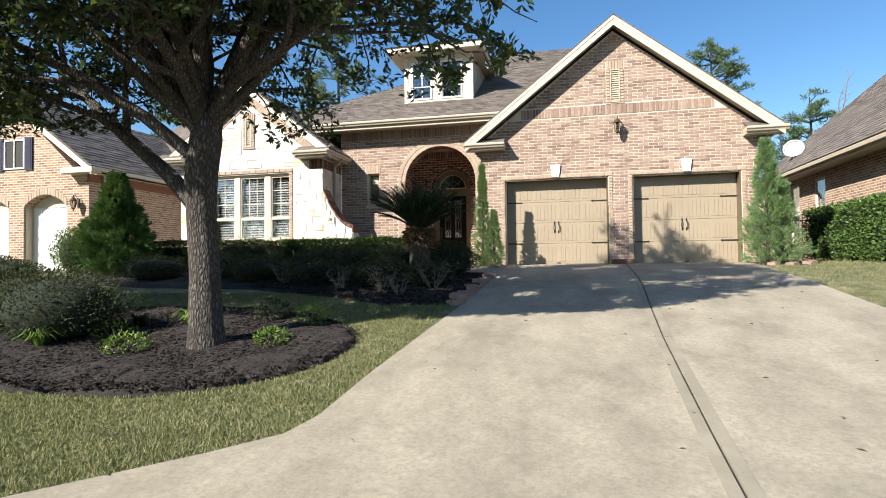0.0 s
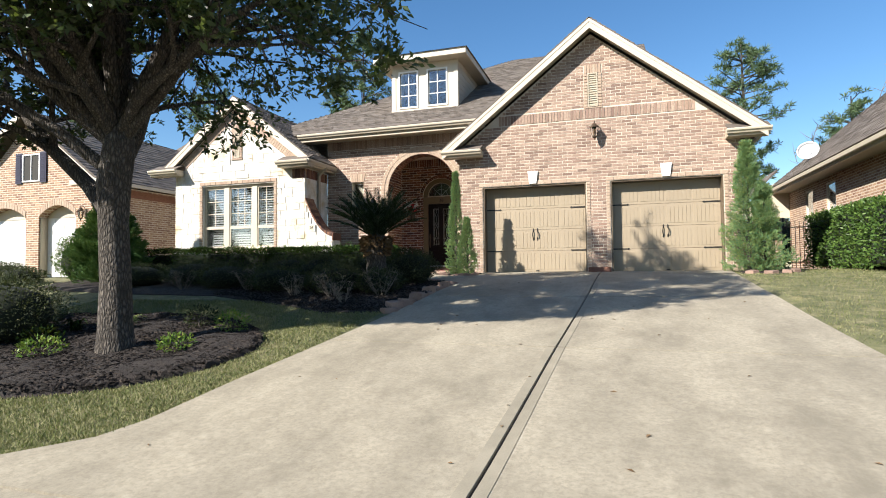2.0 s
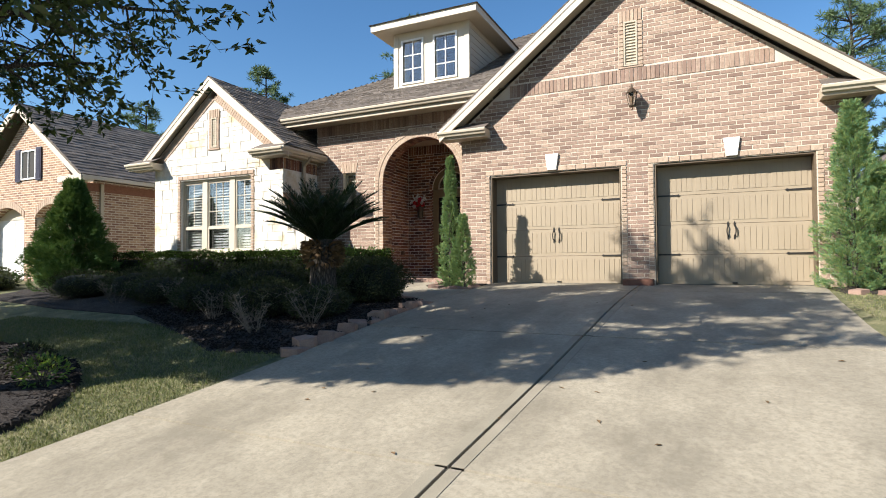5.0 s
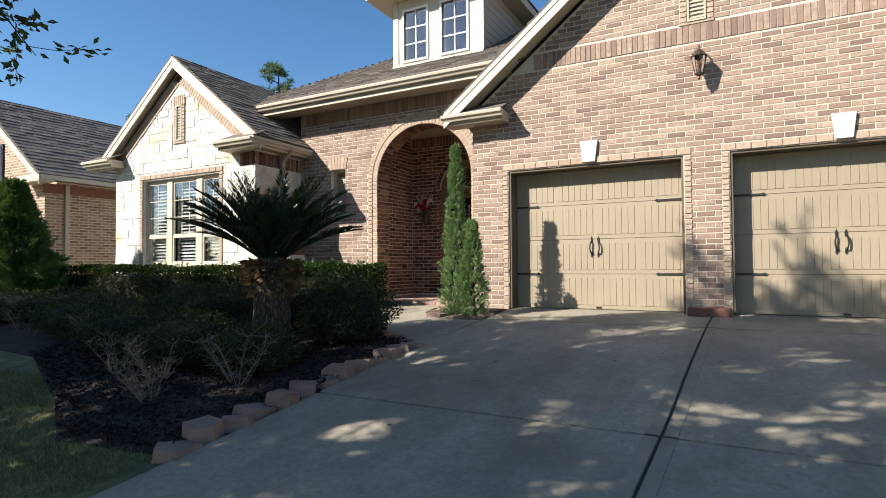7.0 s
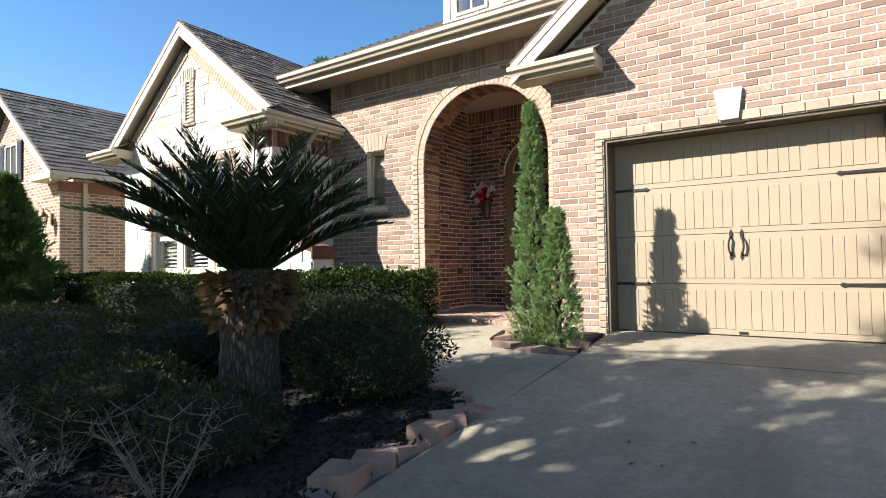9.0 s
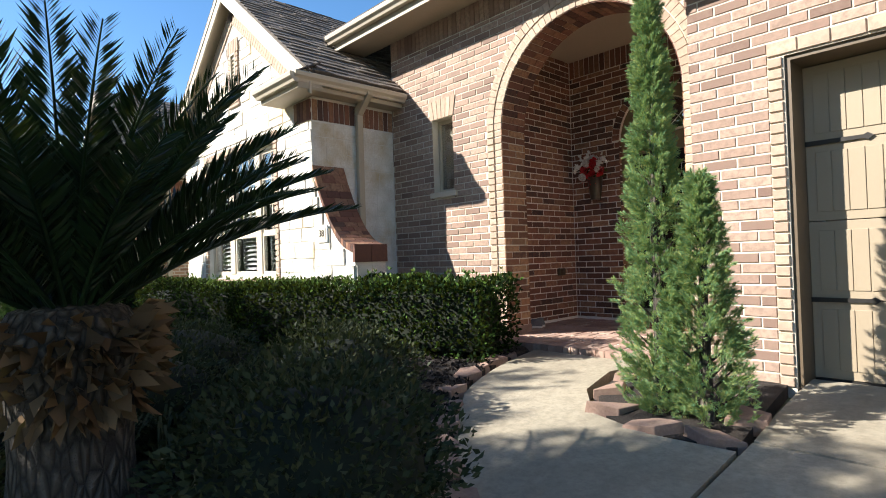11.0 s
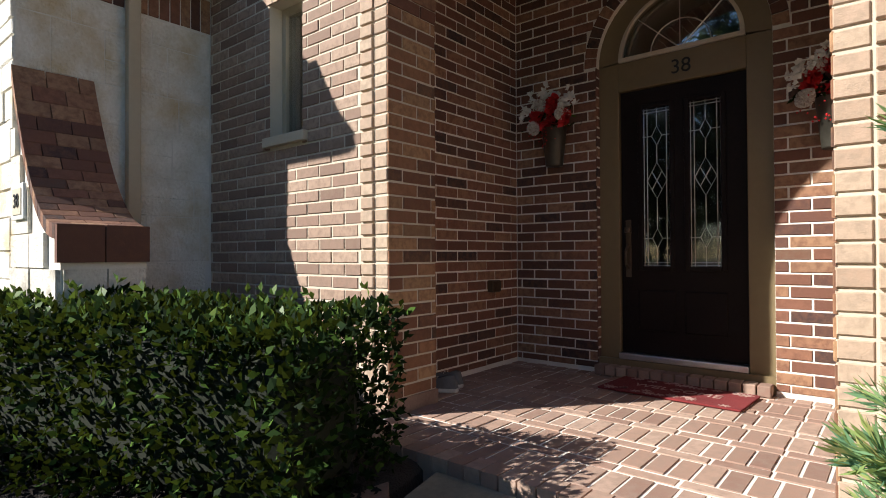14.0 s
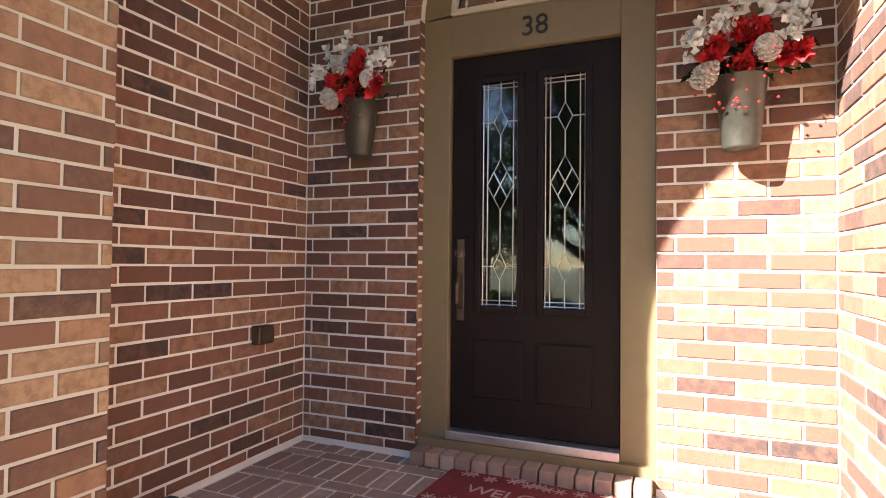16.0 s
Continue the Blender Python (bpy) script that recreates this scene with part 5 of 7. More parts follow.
def leaves(name, at, way, size, ratio, material, parent, label="", kind="stuff", fold=0.15):
    """Many small pointed leaves: base points, directions, lengths."""
    at, way = np.asarray(at, float), unit(np.asarray(way, float))
    n_ = len(at)
    side = unit(np.cross(way, unit(rng.normal(size=(n_, 3)))))
    up = np.cross(side, way)
    s = (np.ones(n_) * size * rng.uniform(0.7, 1.25, n_))[:, None]
    mid = at + way * s * 0.5 - up * s * fold
    v = np.stack([at, mid + side * s * ratio * 0.5, at + way * s, mid - side * s * ratio * 0.5], 1).reshape(-1, 3)
    me = bpy.data.meshes.new(name)
    me.vertices.add(len(v))
    me.vertices.foreach_set("co", v.ravel())
    me.loops.add(4 * n_)
    me.loops.foreach_set("vertex_index", np.arange(4 * n_))
    me.polygons.add(n_)
    me.polygons.foreach_set("loop_start", np.arange(0, 4 * n_, 4))
    me.polygons.foreach_set("loop_total", np.full(n_, 4))
    me.update()
    me.validate()
    me.materials.append(material)
    ob = new(name, me)
    ob.parent = parent
    return tagged(ob, label, kind=kind)


def blob_points(n_, centre, radii, shell=0.35, bumps=0.12, up_only=False):
    """Points in the outer shell of a lumpy ellipsoid, with outward ways."""
    d = unit(rng.normal(size=(n_, 3)))
    if up_only:
        d[:, 2] = np.abs(d[:, 2]) * 1.0 - 0.25
        d = unit(d)
    lump = np.array([1 + bumps * 2 * noise.noise(Vector(tuple(q * 2.2 + np.array(centre)))) for q in d])
    r = lump * (1 - shell * rng.random(n_) ** 1.6)
    return np.array(centre) + d * r[:, None] * np.array(radii), d


def mound(name, x, y, rx, ry, h, n_, size, mat, label, category="shrub", group="", ratio=0.5, twigs=14, shade_core=True):
    """A leafy shrub: stems, an added dark solid for the shade inside, and many leaves."""
    z0 = ground_z(x, y) + 0.01
    ob = holder(name, (x, y, z0), label, category, group)
    st = Geo()
    for k in range(twigs):
        a, r = k * 2.4, 0.75
        tip = (rx * r * math.cos(a) * (0.5 + 0.5 * (k % 3) / 2), ry * r * math.sin(a) * (0.5 + 0.5 * (k % 3) / 2), h * (0.55 + 0.3 * ((k * 7) % 5) / 5))
        st.tube([(0.05 * math.cos(a), 0.05 * math.sin(a), -0.03), (tip[0] * 0.4, tip[1] * 0.4, tip[2] * 0.5), tip], [0.012, 0.008, 0.004], 5)
    emit("stemwork", st, M["bark"], ob, kind="stuff")
    if shade_core:
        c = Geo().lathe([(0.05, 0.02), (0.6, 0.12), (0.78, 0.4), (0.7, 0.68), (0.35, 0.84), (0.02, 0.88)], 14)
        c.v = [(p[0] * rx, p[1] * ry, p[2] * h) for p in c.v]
        emit("inner_shade", c, M["shade_core"], ob, smooth=True)
    at, d = blob_points(n_, (0, 0, h * 0.5), (rx, ry, h * 0.52))
    keep = at[:, 2] > 0.02
    leaves("foliage", at[keep], d[keep] + rng.normal(size=(keep.sum(), 3)) * 0.7 + (0, 0, 0.35), size, ratio, M[mat], ob)
    return ob


def hedge(name, p0, p1, width, top, n_, label, mat="leaf_hedge", size=0.05):
    """A clipped hedge between two points."""
    a, b = Vector((*p0, 0)), Vector((*p1, 0))
    d = (b - a).normalized()
    s = Vector((-d.y, d.x, 0))
    L = (b - a).length
    mid = (a + b) / 2
    zb = ground_z(mid.x, mid.y)
    ob = holder(name, (mid.x, mid.y, zb), label, "hedge")
    hh = top - zb
    # added solid block, its dark colour replaces the shade within the hedge
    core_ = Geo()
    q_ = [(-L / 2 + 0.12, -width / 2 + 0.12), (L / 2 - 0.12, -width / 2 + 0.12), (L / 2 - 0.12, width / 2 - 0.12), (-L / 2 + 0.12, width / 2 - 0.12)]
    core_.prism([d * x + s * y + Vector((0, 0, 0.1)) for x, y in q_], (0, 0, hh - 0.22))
    emit("inner_shade", core_, M["shade_core"], ob, bevel=0.1)
    st = Geo()
    for k in range(int(L / 0.22)):
        x = -L / 2 + 0.15 + k * 0.22
        for w in (-0.25, 0.25):
            p = d * x + s * w * width
            st.tube([p + Vector((0, 0, -0.05)), p * 1.0 + Vector((0, 0, hh * 0.55))], [0.012, 0.008], 5)
    emit("stemwork", st, M["bark"], ob, kind="stuff")
    u = rng.uniform(-0.5, 0.5, (n_, 3)) * (L, width, hh)
    area = np.array([width * hh, width * hh, L * hh * 1.0, L * hh * 1.0, L * width * 1.3, 0])
    face = rng.choice(6, n_, p=area / area.sum())
    dep = rng.random(n_) ** 1.5 * 0.16 - 0.02
    nrm = np.zeros((n_, 3))
    for f, (ax, sg, ext) in enumerate(((0, -1, L), (0, 1, L), (1, -1, width), (1, 1, width), (2, 1, hh))):
        k = face == f
        u[k, ax] = sg * (ext / 2 - dep[k])
        nrm[k, ax] = sg
    wob = np.array([noise.noise(Vector((p[0] * 1.3, p[1] * 1.3 + mid.x, p[2] * 1.5))) for p in u]) * 0.09
    u += nrm * wob[:, None]
    u[:, 2] += hh / 2
    at = np.outer(u[:, 0], d) + np.outer(u[:, 1], s) + np.outer(u[:, 2], (0, 0, 1))
    way = np.outer(nrm[:, 0], d) + np.outer(nrm[:, 1], s) + np.outer(nrm[:, 2], (0, 0, 1))
    k = at[:, 2] > 0.05
    ns = int(L * 26)
    foot = np.outer(rng.uniform(-0.49, 0.49, ns) * L, d) + np.outer(rng.uniform(-0.45, 0.45, ns) * width, s) + np.outer(np.full(ns, hh - 0.02), (0, 0, 1))
    lean = unit(rng.normal(size=(ns, 3)) * 0.3 + (0, 0, 1))
    tall = rng.uniform(0.02, 0.13, (ns, 1)) * (0.4 + rng.random((ns, 1)))
    sprig = np.concatenate([foot + lean * tall * f for f in (0.2, 0.45, 0.7, 0.95, 1.0, 1.0)])
    leaves("young_shoot", sprig, np.concatenate([lean] * 6) + rng.normal(size=(6 * ns, 3)) * 0.6, size * 1.05, 0.5, M["leaf_laurel"], ob, "bright green young shoots")
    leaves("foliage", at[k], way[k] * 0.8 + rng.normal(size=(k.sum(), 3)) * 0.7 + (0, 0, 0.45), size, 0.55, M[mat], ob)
    return ob


# ---- entry path and beds ----
def sheet(name, outline, lift, mat, label, category, kind="structure", thick=0.1, dome=0.0, cell=0.22, parent=None):
    """A sheet that follows the ground inside an outline."""
    bm = bmesh.new()
    ring = [bm.verts.new((x, y, 0)) for x, y in outline]
    bm.faces.new(ring)
    xs, ys = [p[0] for p in outline], [p[1] for p in outline]
    for axis, lo, hi in ((0, min(xs), max(xs)), (1, min(ys), max(ys))):
        k = lo + cell
        while k < hi:
            co, no = [0, 0, 0], [0, 0, 0]
            co[axis], no[axis] = k, 1
            bmesh.ops.bisect_plane(bm, geom=bm.verts[:] + bm.edges[:] + bm.faces[:], plane_co=co, plane_no=no)
            k += cell
    rim = {v for e in bm.edges if e.is_boundary for v in e.verts}
    for v in bm.verts:
        v.co.z = ground_z(v.co.x, v.co.y) + lift + (0 if v in rim else dome * (0.6 + 0.8 * noise.noise((v.co.x * 1.5, v.co.y * 1.5, 3))))
    edge = bmesh.ops.extrude_edge_only(bm, edges=[e for e in bm.edges if e.is_boundary])
    for v in edge["geom"]:
        if isinstance(v, bmesh.types.BMVert):
            v.co.z -= thick
    bmesh.ops.recalc_face_normals(bm, faces=bm.faces[:])
    me = bpy.data.meshes.new(name)
    bm.to_mesh(me)
    bm.free()
    me.materials.append(M[mat])
    ob = new(name, me)
    ob.parent = parent
    return tagged(ob, label, category, kind=kind)


def bow(p0, p1, p2, n_=10):
    a, b, c = Vector((*p0, 0)), Vector((*p1, 0)), Vector((*p2, 0))
    return [((1 - t) ** 2 * a + 2 * t * (1 - t) * b + t * t * c).to_2d()[:] for t in [k / n_ for k in range(n_ + 1)]]


PATH_LEFT = bow((-1.38, 12.45), (-2.4, 13.0), (-3.4, 14.2), 8) + bow((-3.4, 14.2), (-3.74, 14.75), (-3.95, 15.81), 6)[1:]
PATH_RIGHT = [(-2.72, 15.81), (-2.82, 15.35), (-2.68, 14.78), (-2.35, 14.34), (-1.9, 14.2), (-1.43, 14.22)]
sheet("path", PATH_LEFT + PATH_RIGHT, 0.032, "concrete", "grey concrete entry path curving to the porch step", "path")
BED_HOUSE = [(-1.75, 9.35), (-1.58, 10.2), (-1.5, 11.0), (-1.46, 12.3)] + [(x - 0.1, y + 0.05) for x, y in PATH_LEFT[1:]] + [(-4.6, 16.1), (-6.6, 16.1), (-6.6, 14.85), (-11.4, 14.85), (-14.0, 13.5), (-13.0, 11.5), (-9.2, 10.9), (-6.4, 10.7), (-4.0, 9.75), (-2.9, 9.2)]
sheet("mulch_bed", BED_HOUSE, 0.015, "mulch", "dark mulched planting bed before the house", "flower bed", dome=0.06, cell=0.3)
BED_TREE = bow((-2.48, 6.7), (-2.35, 5.2), (-4.0, 4.68)) + bow((-4.0, 4.68), (-6.5, 4.5), (-9.0, 5.4))[1:] + bow((-9.0, 5.4), (-9.8, 8.6), (-6.5, 8.7))[1:] + bow((-6.5, 8.7), (-2.9, 8.5), (-2.48, 6.7))[1:-1]
sheet("mulch_bed", BED_TREE, 0.015, "mulch", "dark mulch mound round the oak tree", "flower bed", dome=0.12, cell=0.22)
sheet("mulch_bed", [(-1.45, 14.28), (-1.9, 14.24), (-2.3, 14.38), (-2.6, 14.8), (-2.72, 15.35), (-2.62, 15.8), (-2.3, 15.72), (-1.6, 15.72)], 0.02, "mulch", "small mulched bed beside the garage", "flower bed", dome=0.02)
sheet("mulch_bed", [(4.72, 14.6), (5.6, 14.5), (6.1, 15.2), (6.0, 16.2), (5.0, 16.2), (4.98, 15.72), (4.66, 15.7)], 0.02, "mulch", "small mulched bed at the garage corner", "flower bed", dome=0.02)


def inside(poly, x, y):
    hit, j = False, len(poly) - 1
    for i in range(len(poly)):
        (xi, yi), (xj, yj) = poly[i], poly[j]
        if (yi > y) != (yj > y) and x < (xj - xi) * (y - yi) / (yj - yi) + xi:
            hit = not hit
        j = i
    return hit


def scatter_chips(poly, n_, x0, x1, y0, y1, dome, size=1.0):
    c = Geo()
    r_ = random.Random(3)
    while n_ > 0:
        x, y = r_.uniform(x0, x1), r_.uniform(y0, y1)
        if not inside(poly, x, y):
            n_ -= 0.3
            continue
        n_ -= 1
        z = ground_z(x, y) + 0.02 + dome * (0.6 + 0.8 * noise.noise((x * 1.5, y * 1.5, 3))) * (0.75 if dome else 1)
        a, L, w = r_.uniform(0, 6.28), size * r_.uniform(0.02, 0.065), size * r_.uniform(0.005, 0.013)
        dx, dy, t = math.cos(a) * L, math.sin(a) * L, r_.uniform(-0.018, 0.018)
        ex, ey = -math.sin(a) * w, math.cos(a) * w
        c.add([(x - dx - ex, y - dy - ey, z - t), (x + dx - ex, y + dy - ey, z + t), (x + dx + ex, y + dy + ey, z + t + 0.008), (x - dx + ex, y - dy + ey, z - t + 0.008), (x, y, z + 0.022)], [(0, 1, 4), (1, 2, 4), (2, 3, 4), (3, 0, 4)])
    return c


emit("mulch_chips", scatter_chips(BED_TREE, 17000, -8.5, -2.3, 4.4, 8.8, 0.12, 0.8), M["chip"], None, "shredded dark bark mulch under the oak", category="mulch", kind="stuff")
emit("mulch_chips", scatter_chips(BED_HOUSE, 15000, -6.5, -1.4, 9.2, 15.5, 0.06, 0.5), M["chip"], None, "shredded dark bark mulch among the shrubs", category="mulch", kind="stuff")


def flagstone(x, y, w, d, h, turn, label="rough pinkish flagstone edging the bed", name="edging_stone", group="edging stones"):
    r_ = random.Random(int(1000 * (x + 3 * y)))
    bm = bmesh.new()
    k = r_.choice((4, 4, 5))
    ring = [bm.verts.new((w / 2 * math.cos(6.283 * i / k) * r_.uniform(0.78, 1.25), d / 2 * math.sin(6.283 * i / k) * r_.uniform(0.78, 1.25), -0.05)) for i in range(k)]
    f = bm.faces.new(ring)
    ex = bmesh.ops.extrude_face_region(bm, geom=[f])
    for v in ex["geom"]:
        if isinstance(v, bmesh.types.BMVert):
            v.co = Vector((v.co.x * 0.92, v.co.y * 0.92, h + r_.uniform(-0.02, 0.02)))
    bmesh.ops.recalc_face_normals(bm, faces=bm.faces[:])
    bmesh.ops.bevel(bm, geom=bm.edges[:], offset=0.004, segments=1, affect="EDGES")
    me = bpy.data.meshes.new(name)
    bm.to_mesh(me)
    bm.free()
    me.materials.append(M["flag"])
    ob = new(name, me)
    ob.matrix_world = pose(x, y, ground_z(x, y) + 0.02, r_.uniform(-7, 7), r_.uniform(-7, 7), turn)
    return tagged(ob, label, "stone", group)


for i in range(13):
    y = 9.4 + i * 0.25
    flagstone(drive_left(y) - 0.13 - 0.04 * (i % 2), y, 0.36, 0.34, 0.045 + 0.03 * ((i * 5) % 3), 60 + 22 * ((i * 7) % 3 - 1))
walked = 0.0
for i, ((xa, ya), (xb, yb)) in enumerate(zip(PATH_LEFT[:-2], PATH_LEFT[1:-1])):
    walked += math.hypot(xb - xa, yb - ya)
    if walked > 0.24:
        walked = 0.0
        nx_, ny_ = (ya - yb) / math.hypot(xb - xa, yb - ya), (xb - xa) / math.hypot(xb - xa, yb - ya)
        flagstone(xb - abs(nx_) * 0.17, yb + abs(ny_) * 0.05 - 0.03, 0.3, 0.27, 0.025 + 0.03 * (i % 2), math.degrees(math.atan2(yb - ya, xb - xa)) + 14 * (i % 3 - 1), "rough pinkish flagstone beside the path")
for x, y, tn in ((-1.58, 14.32, 5), (-1.94, 14.3, 15), (-2.28, 14.47, 50), (-2.52, 14.85, 75), (-2.6, 15.3, 95), (-1.52, 14.75, 60)):
    flagstone(x, y, 0.36, 0.22, 0.05, tn, "rough pinkish flagstone round the juniper bed")
for x, y, tn in ((4.9, 14.6, 0), (5.25, 14.5, 10), (5.6, 14.6, 30), (5.85, 14.9, 60)):
    flagstone(x, y, 0.34, 0.2, 0.06, tn, "rough flagstone round the corner bed")
flagstone(-4.38, 14.0, 0.36, 0.28, 0.24, 20, "whitish rough boulder among the shrubs", "boulder", "boulders")
for k in range(14):
    r_ = random.Random(k)
    flagstone(-2.55 + r_.uniform(-0.14, 0.16), 15.6 + r_.uniform(-0.14, 0.14), r_.uniform(0.06, 0.11), r_.uniform(0.05, 0.09), 0.05, k * 40, "small tan river pebble by the porch step", "pebble", "pebbles by the step")

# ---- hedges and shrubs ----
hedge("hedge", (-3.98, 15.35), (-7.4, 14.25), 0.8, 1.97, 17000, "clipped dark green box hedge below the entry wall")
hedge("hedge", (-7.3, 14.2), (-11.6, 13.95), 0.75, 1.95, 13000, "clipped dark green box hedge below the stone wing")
SH = "dark grey-green mounded shrub in the mulched bed"
for x, y, rx, ry, h, n_ in ((-2.45, 12.35, 0.62, 0.6, 0.78, 6500), (-3.75, 13.25, 0.6, 0.6, 0.68, 5500), (-4.6, 12.2, 0.7, 0.65, 0.7, 4500), (-5.9, 12.9, 0.8, 0.7, 0.65, 4500),
                            (-3.6, 10.95, 0.65, 0.55, 0.62, 4200), (-5.1, 11.2, 0.75, 0.6, 0.55, 4200), (-6.8, 11.7, 0.85, 0.7, 0.6, 4000), (-8.3, 12.3, 0.9, 0.8, 0.62, 4000), (-9.9, 12.0, 0.9, 0.8, 0.6, 3500), (-2.6, 11.0, 0.5, 0.5, 0.5, 3000)):
    mound("shrub", x, y, rx, ry, h, n_, 0.045, "leaf_shrub", SH, group="bed shrubs", ratio=0.45)
mound("shrub", -6.9, 6.6, 0.95, 0.85, 1.0, 6000, 0.05, "leaf_shrub", "grey-green loose shrub at the edge of the mulch", ratio=0.35)
mound("shrub", -8.4, 7.4, 1.0, 0.9, 0.9, 4000, 0.05, "leaf_shrub", "grey-green loose shrub at the edge of the lawn", ratio=0.35)
mound("topiary_bush", -13.7, 13.6, 0.75, 0.75, 1.35, 7000, 0.055, "leaf_laurel", "rounded light green bush near the neighbouring garage", "bush")
for x, y, h in ((-16.5, 13.2, 0.6), (-15.2, 12.6, 0.5)):
    mound("shrub", x, y, 0.9, 0.7, h, 2500, 0.06, "leaf_shrub", "low green shrub before the neighbouring house")


def bare_shrub(x, y, h, seed):
    r_ = random.Random(seed)
    ob = holder("bare_shrub", (x, y, ground_z(x, y)), "pale leafless twiggy shrub in the mulched bed", "shrub", "bare shrubs")
    st = Geo()
    for k in range(11):
        a = r_.uniform(0, 6.28)
        lean = r_.uniform(0.25, 0.8)
        p = [Vector((0.04 * math.cos(a), 0.04 * math.sin(a), 0))]
        for j in range(4):
            a += r_.uniform(-0.6, 0.6)
            p.append(p[-1] + Vector((math.cos(a) * lean, math.sin(a) * lean, 1)).normalized() * h / 3.6)
        st.tube(p, [0.007, 0.006, 0.0045, 0.0035, 0.002], 5)
        for j in range(1, 5):
            for _ in range(3):
                b = r_.uniform(0, 6.28)
                e = p[j] + Vector((math.cos(b), math.sin(b), r_.uniform(0.1, 0.9))).normalized() * h * r_.uniform(0.12, 0.3)
                e2 = e + Vector((r_.uniform(-1, 1), r_.uniform(-1, 1), r_.uniform(0, 1))).normalized() * h * 0.14
                st.tube([p[j], e, e2], [0.003, 0.002, 0.0014], 4)
    emit("branchwork", st, M["twig"], ob, kind="stuff")
    return ob


for i, (x, y, h) in enumerate(((-2.4, 10.6, 0.5), (-3.35, 10.4, 0.46), (-4.3, 10.55, 0.42), (-5.9, 11.2, 0.45), (-2.9, 10.0, 0.36), (-7.8, 11.3, 0.45))):
    bare_shrub(x, y, h, i)


def tuft(x, y, h, n_, mat, label, seed, spread=0.5, width=0.05, category="plant"):
    z = ground_z(x, y) + 0.06
    ob = holder("grass_tuft", (x, y, z), label, category)
    r_ = random.Random(seed)
    q_ = Geo()
    for k in range(n_):
        a, lean, L = r_.uniform(0, 6.28), r_.uniform(0.15, 1.0) * spread, h * r_.uniform(0.7, 1.2)
        b = Vector((r_.uniform(-0.05, 0.05), r_.uniform(-0.05, 0.05), -0.03))
        d = Vector((math.cos(a), math.sin(a), 0))
        s = Vector((-d.y, d.x, 0)) * width * 0.2
        m1, m2, e = b + d * lean * L * 0.35 + Vector((0, 0, L * 0.6)), b + d * lean * L * 0.9 + Vector((0, 0, L * 0.75)), b + d * lean * L * 1.5 + Vector((0, 0, L * 0.5))
        q_.add([b - s, b + s, m1 + s, m1 - s, m2 + s * 0.8, m2 - s * 0.8, e], [(0, 1, 2, 3), (3, 2, 4, 5), (5, 4, 6)])
    emit("blade_clump", q_, M[mat], ob, kind="stuff")
    return ob


tuft(-6.7, 6.1, 0.34, 90, "leaf_bright", "arching green liriope tuft in dark mulch", 1, 0.9)
tuft(-5.35, 7.35, 0.34, 110, "leaf_bright", "arching green liriope tuft in dark mulch", 2, 0.8)
tuft(-6.1, 7.2, 0.3, 60, "leaf_hedge", "dark green grassy tuft in mulch", 3, 0.8)
for x, y, r, h, mt, lb in ((-5.3, 6.05, 0.28, 0.26, "leaf_bright", "yellow-green leafy perennial in dark mulch"), (-3.55, 6.55, 0.2, 0.24, "leaf_bright", "small green seedling shrub in dark mulch"), (-3.5, 7.6, 0.22, 0.34, "leaf_bright", "small leafy shrub at the mulch edge"), (-4.3, 7.9, 0.24, 0.34, "leaf_shrub", "small leafy shrub at the mulch edge"), (-5.9, 6.5, 0.25, 0.3, "leaf_hedge", "small dark green perennial in mulch")):
    mound("small_plant", x, y, r, r, h, 320, 0.06, mt, lb, "plant", ratio=0.4, twigs=8, shade_core=False)
tuft(-3.9, 12.2, 0.45, 90, "leaf_shrub", "dark strappy grass clump among the shrubs", 8, 0.9)


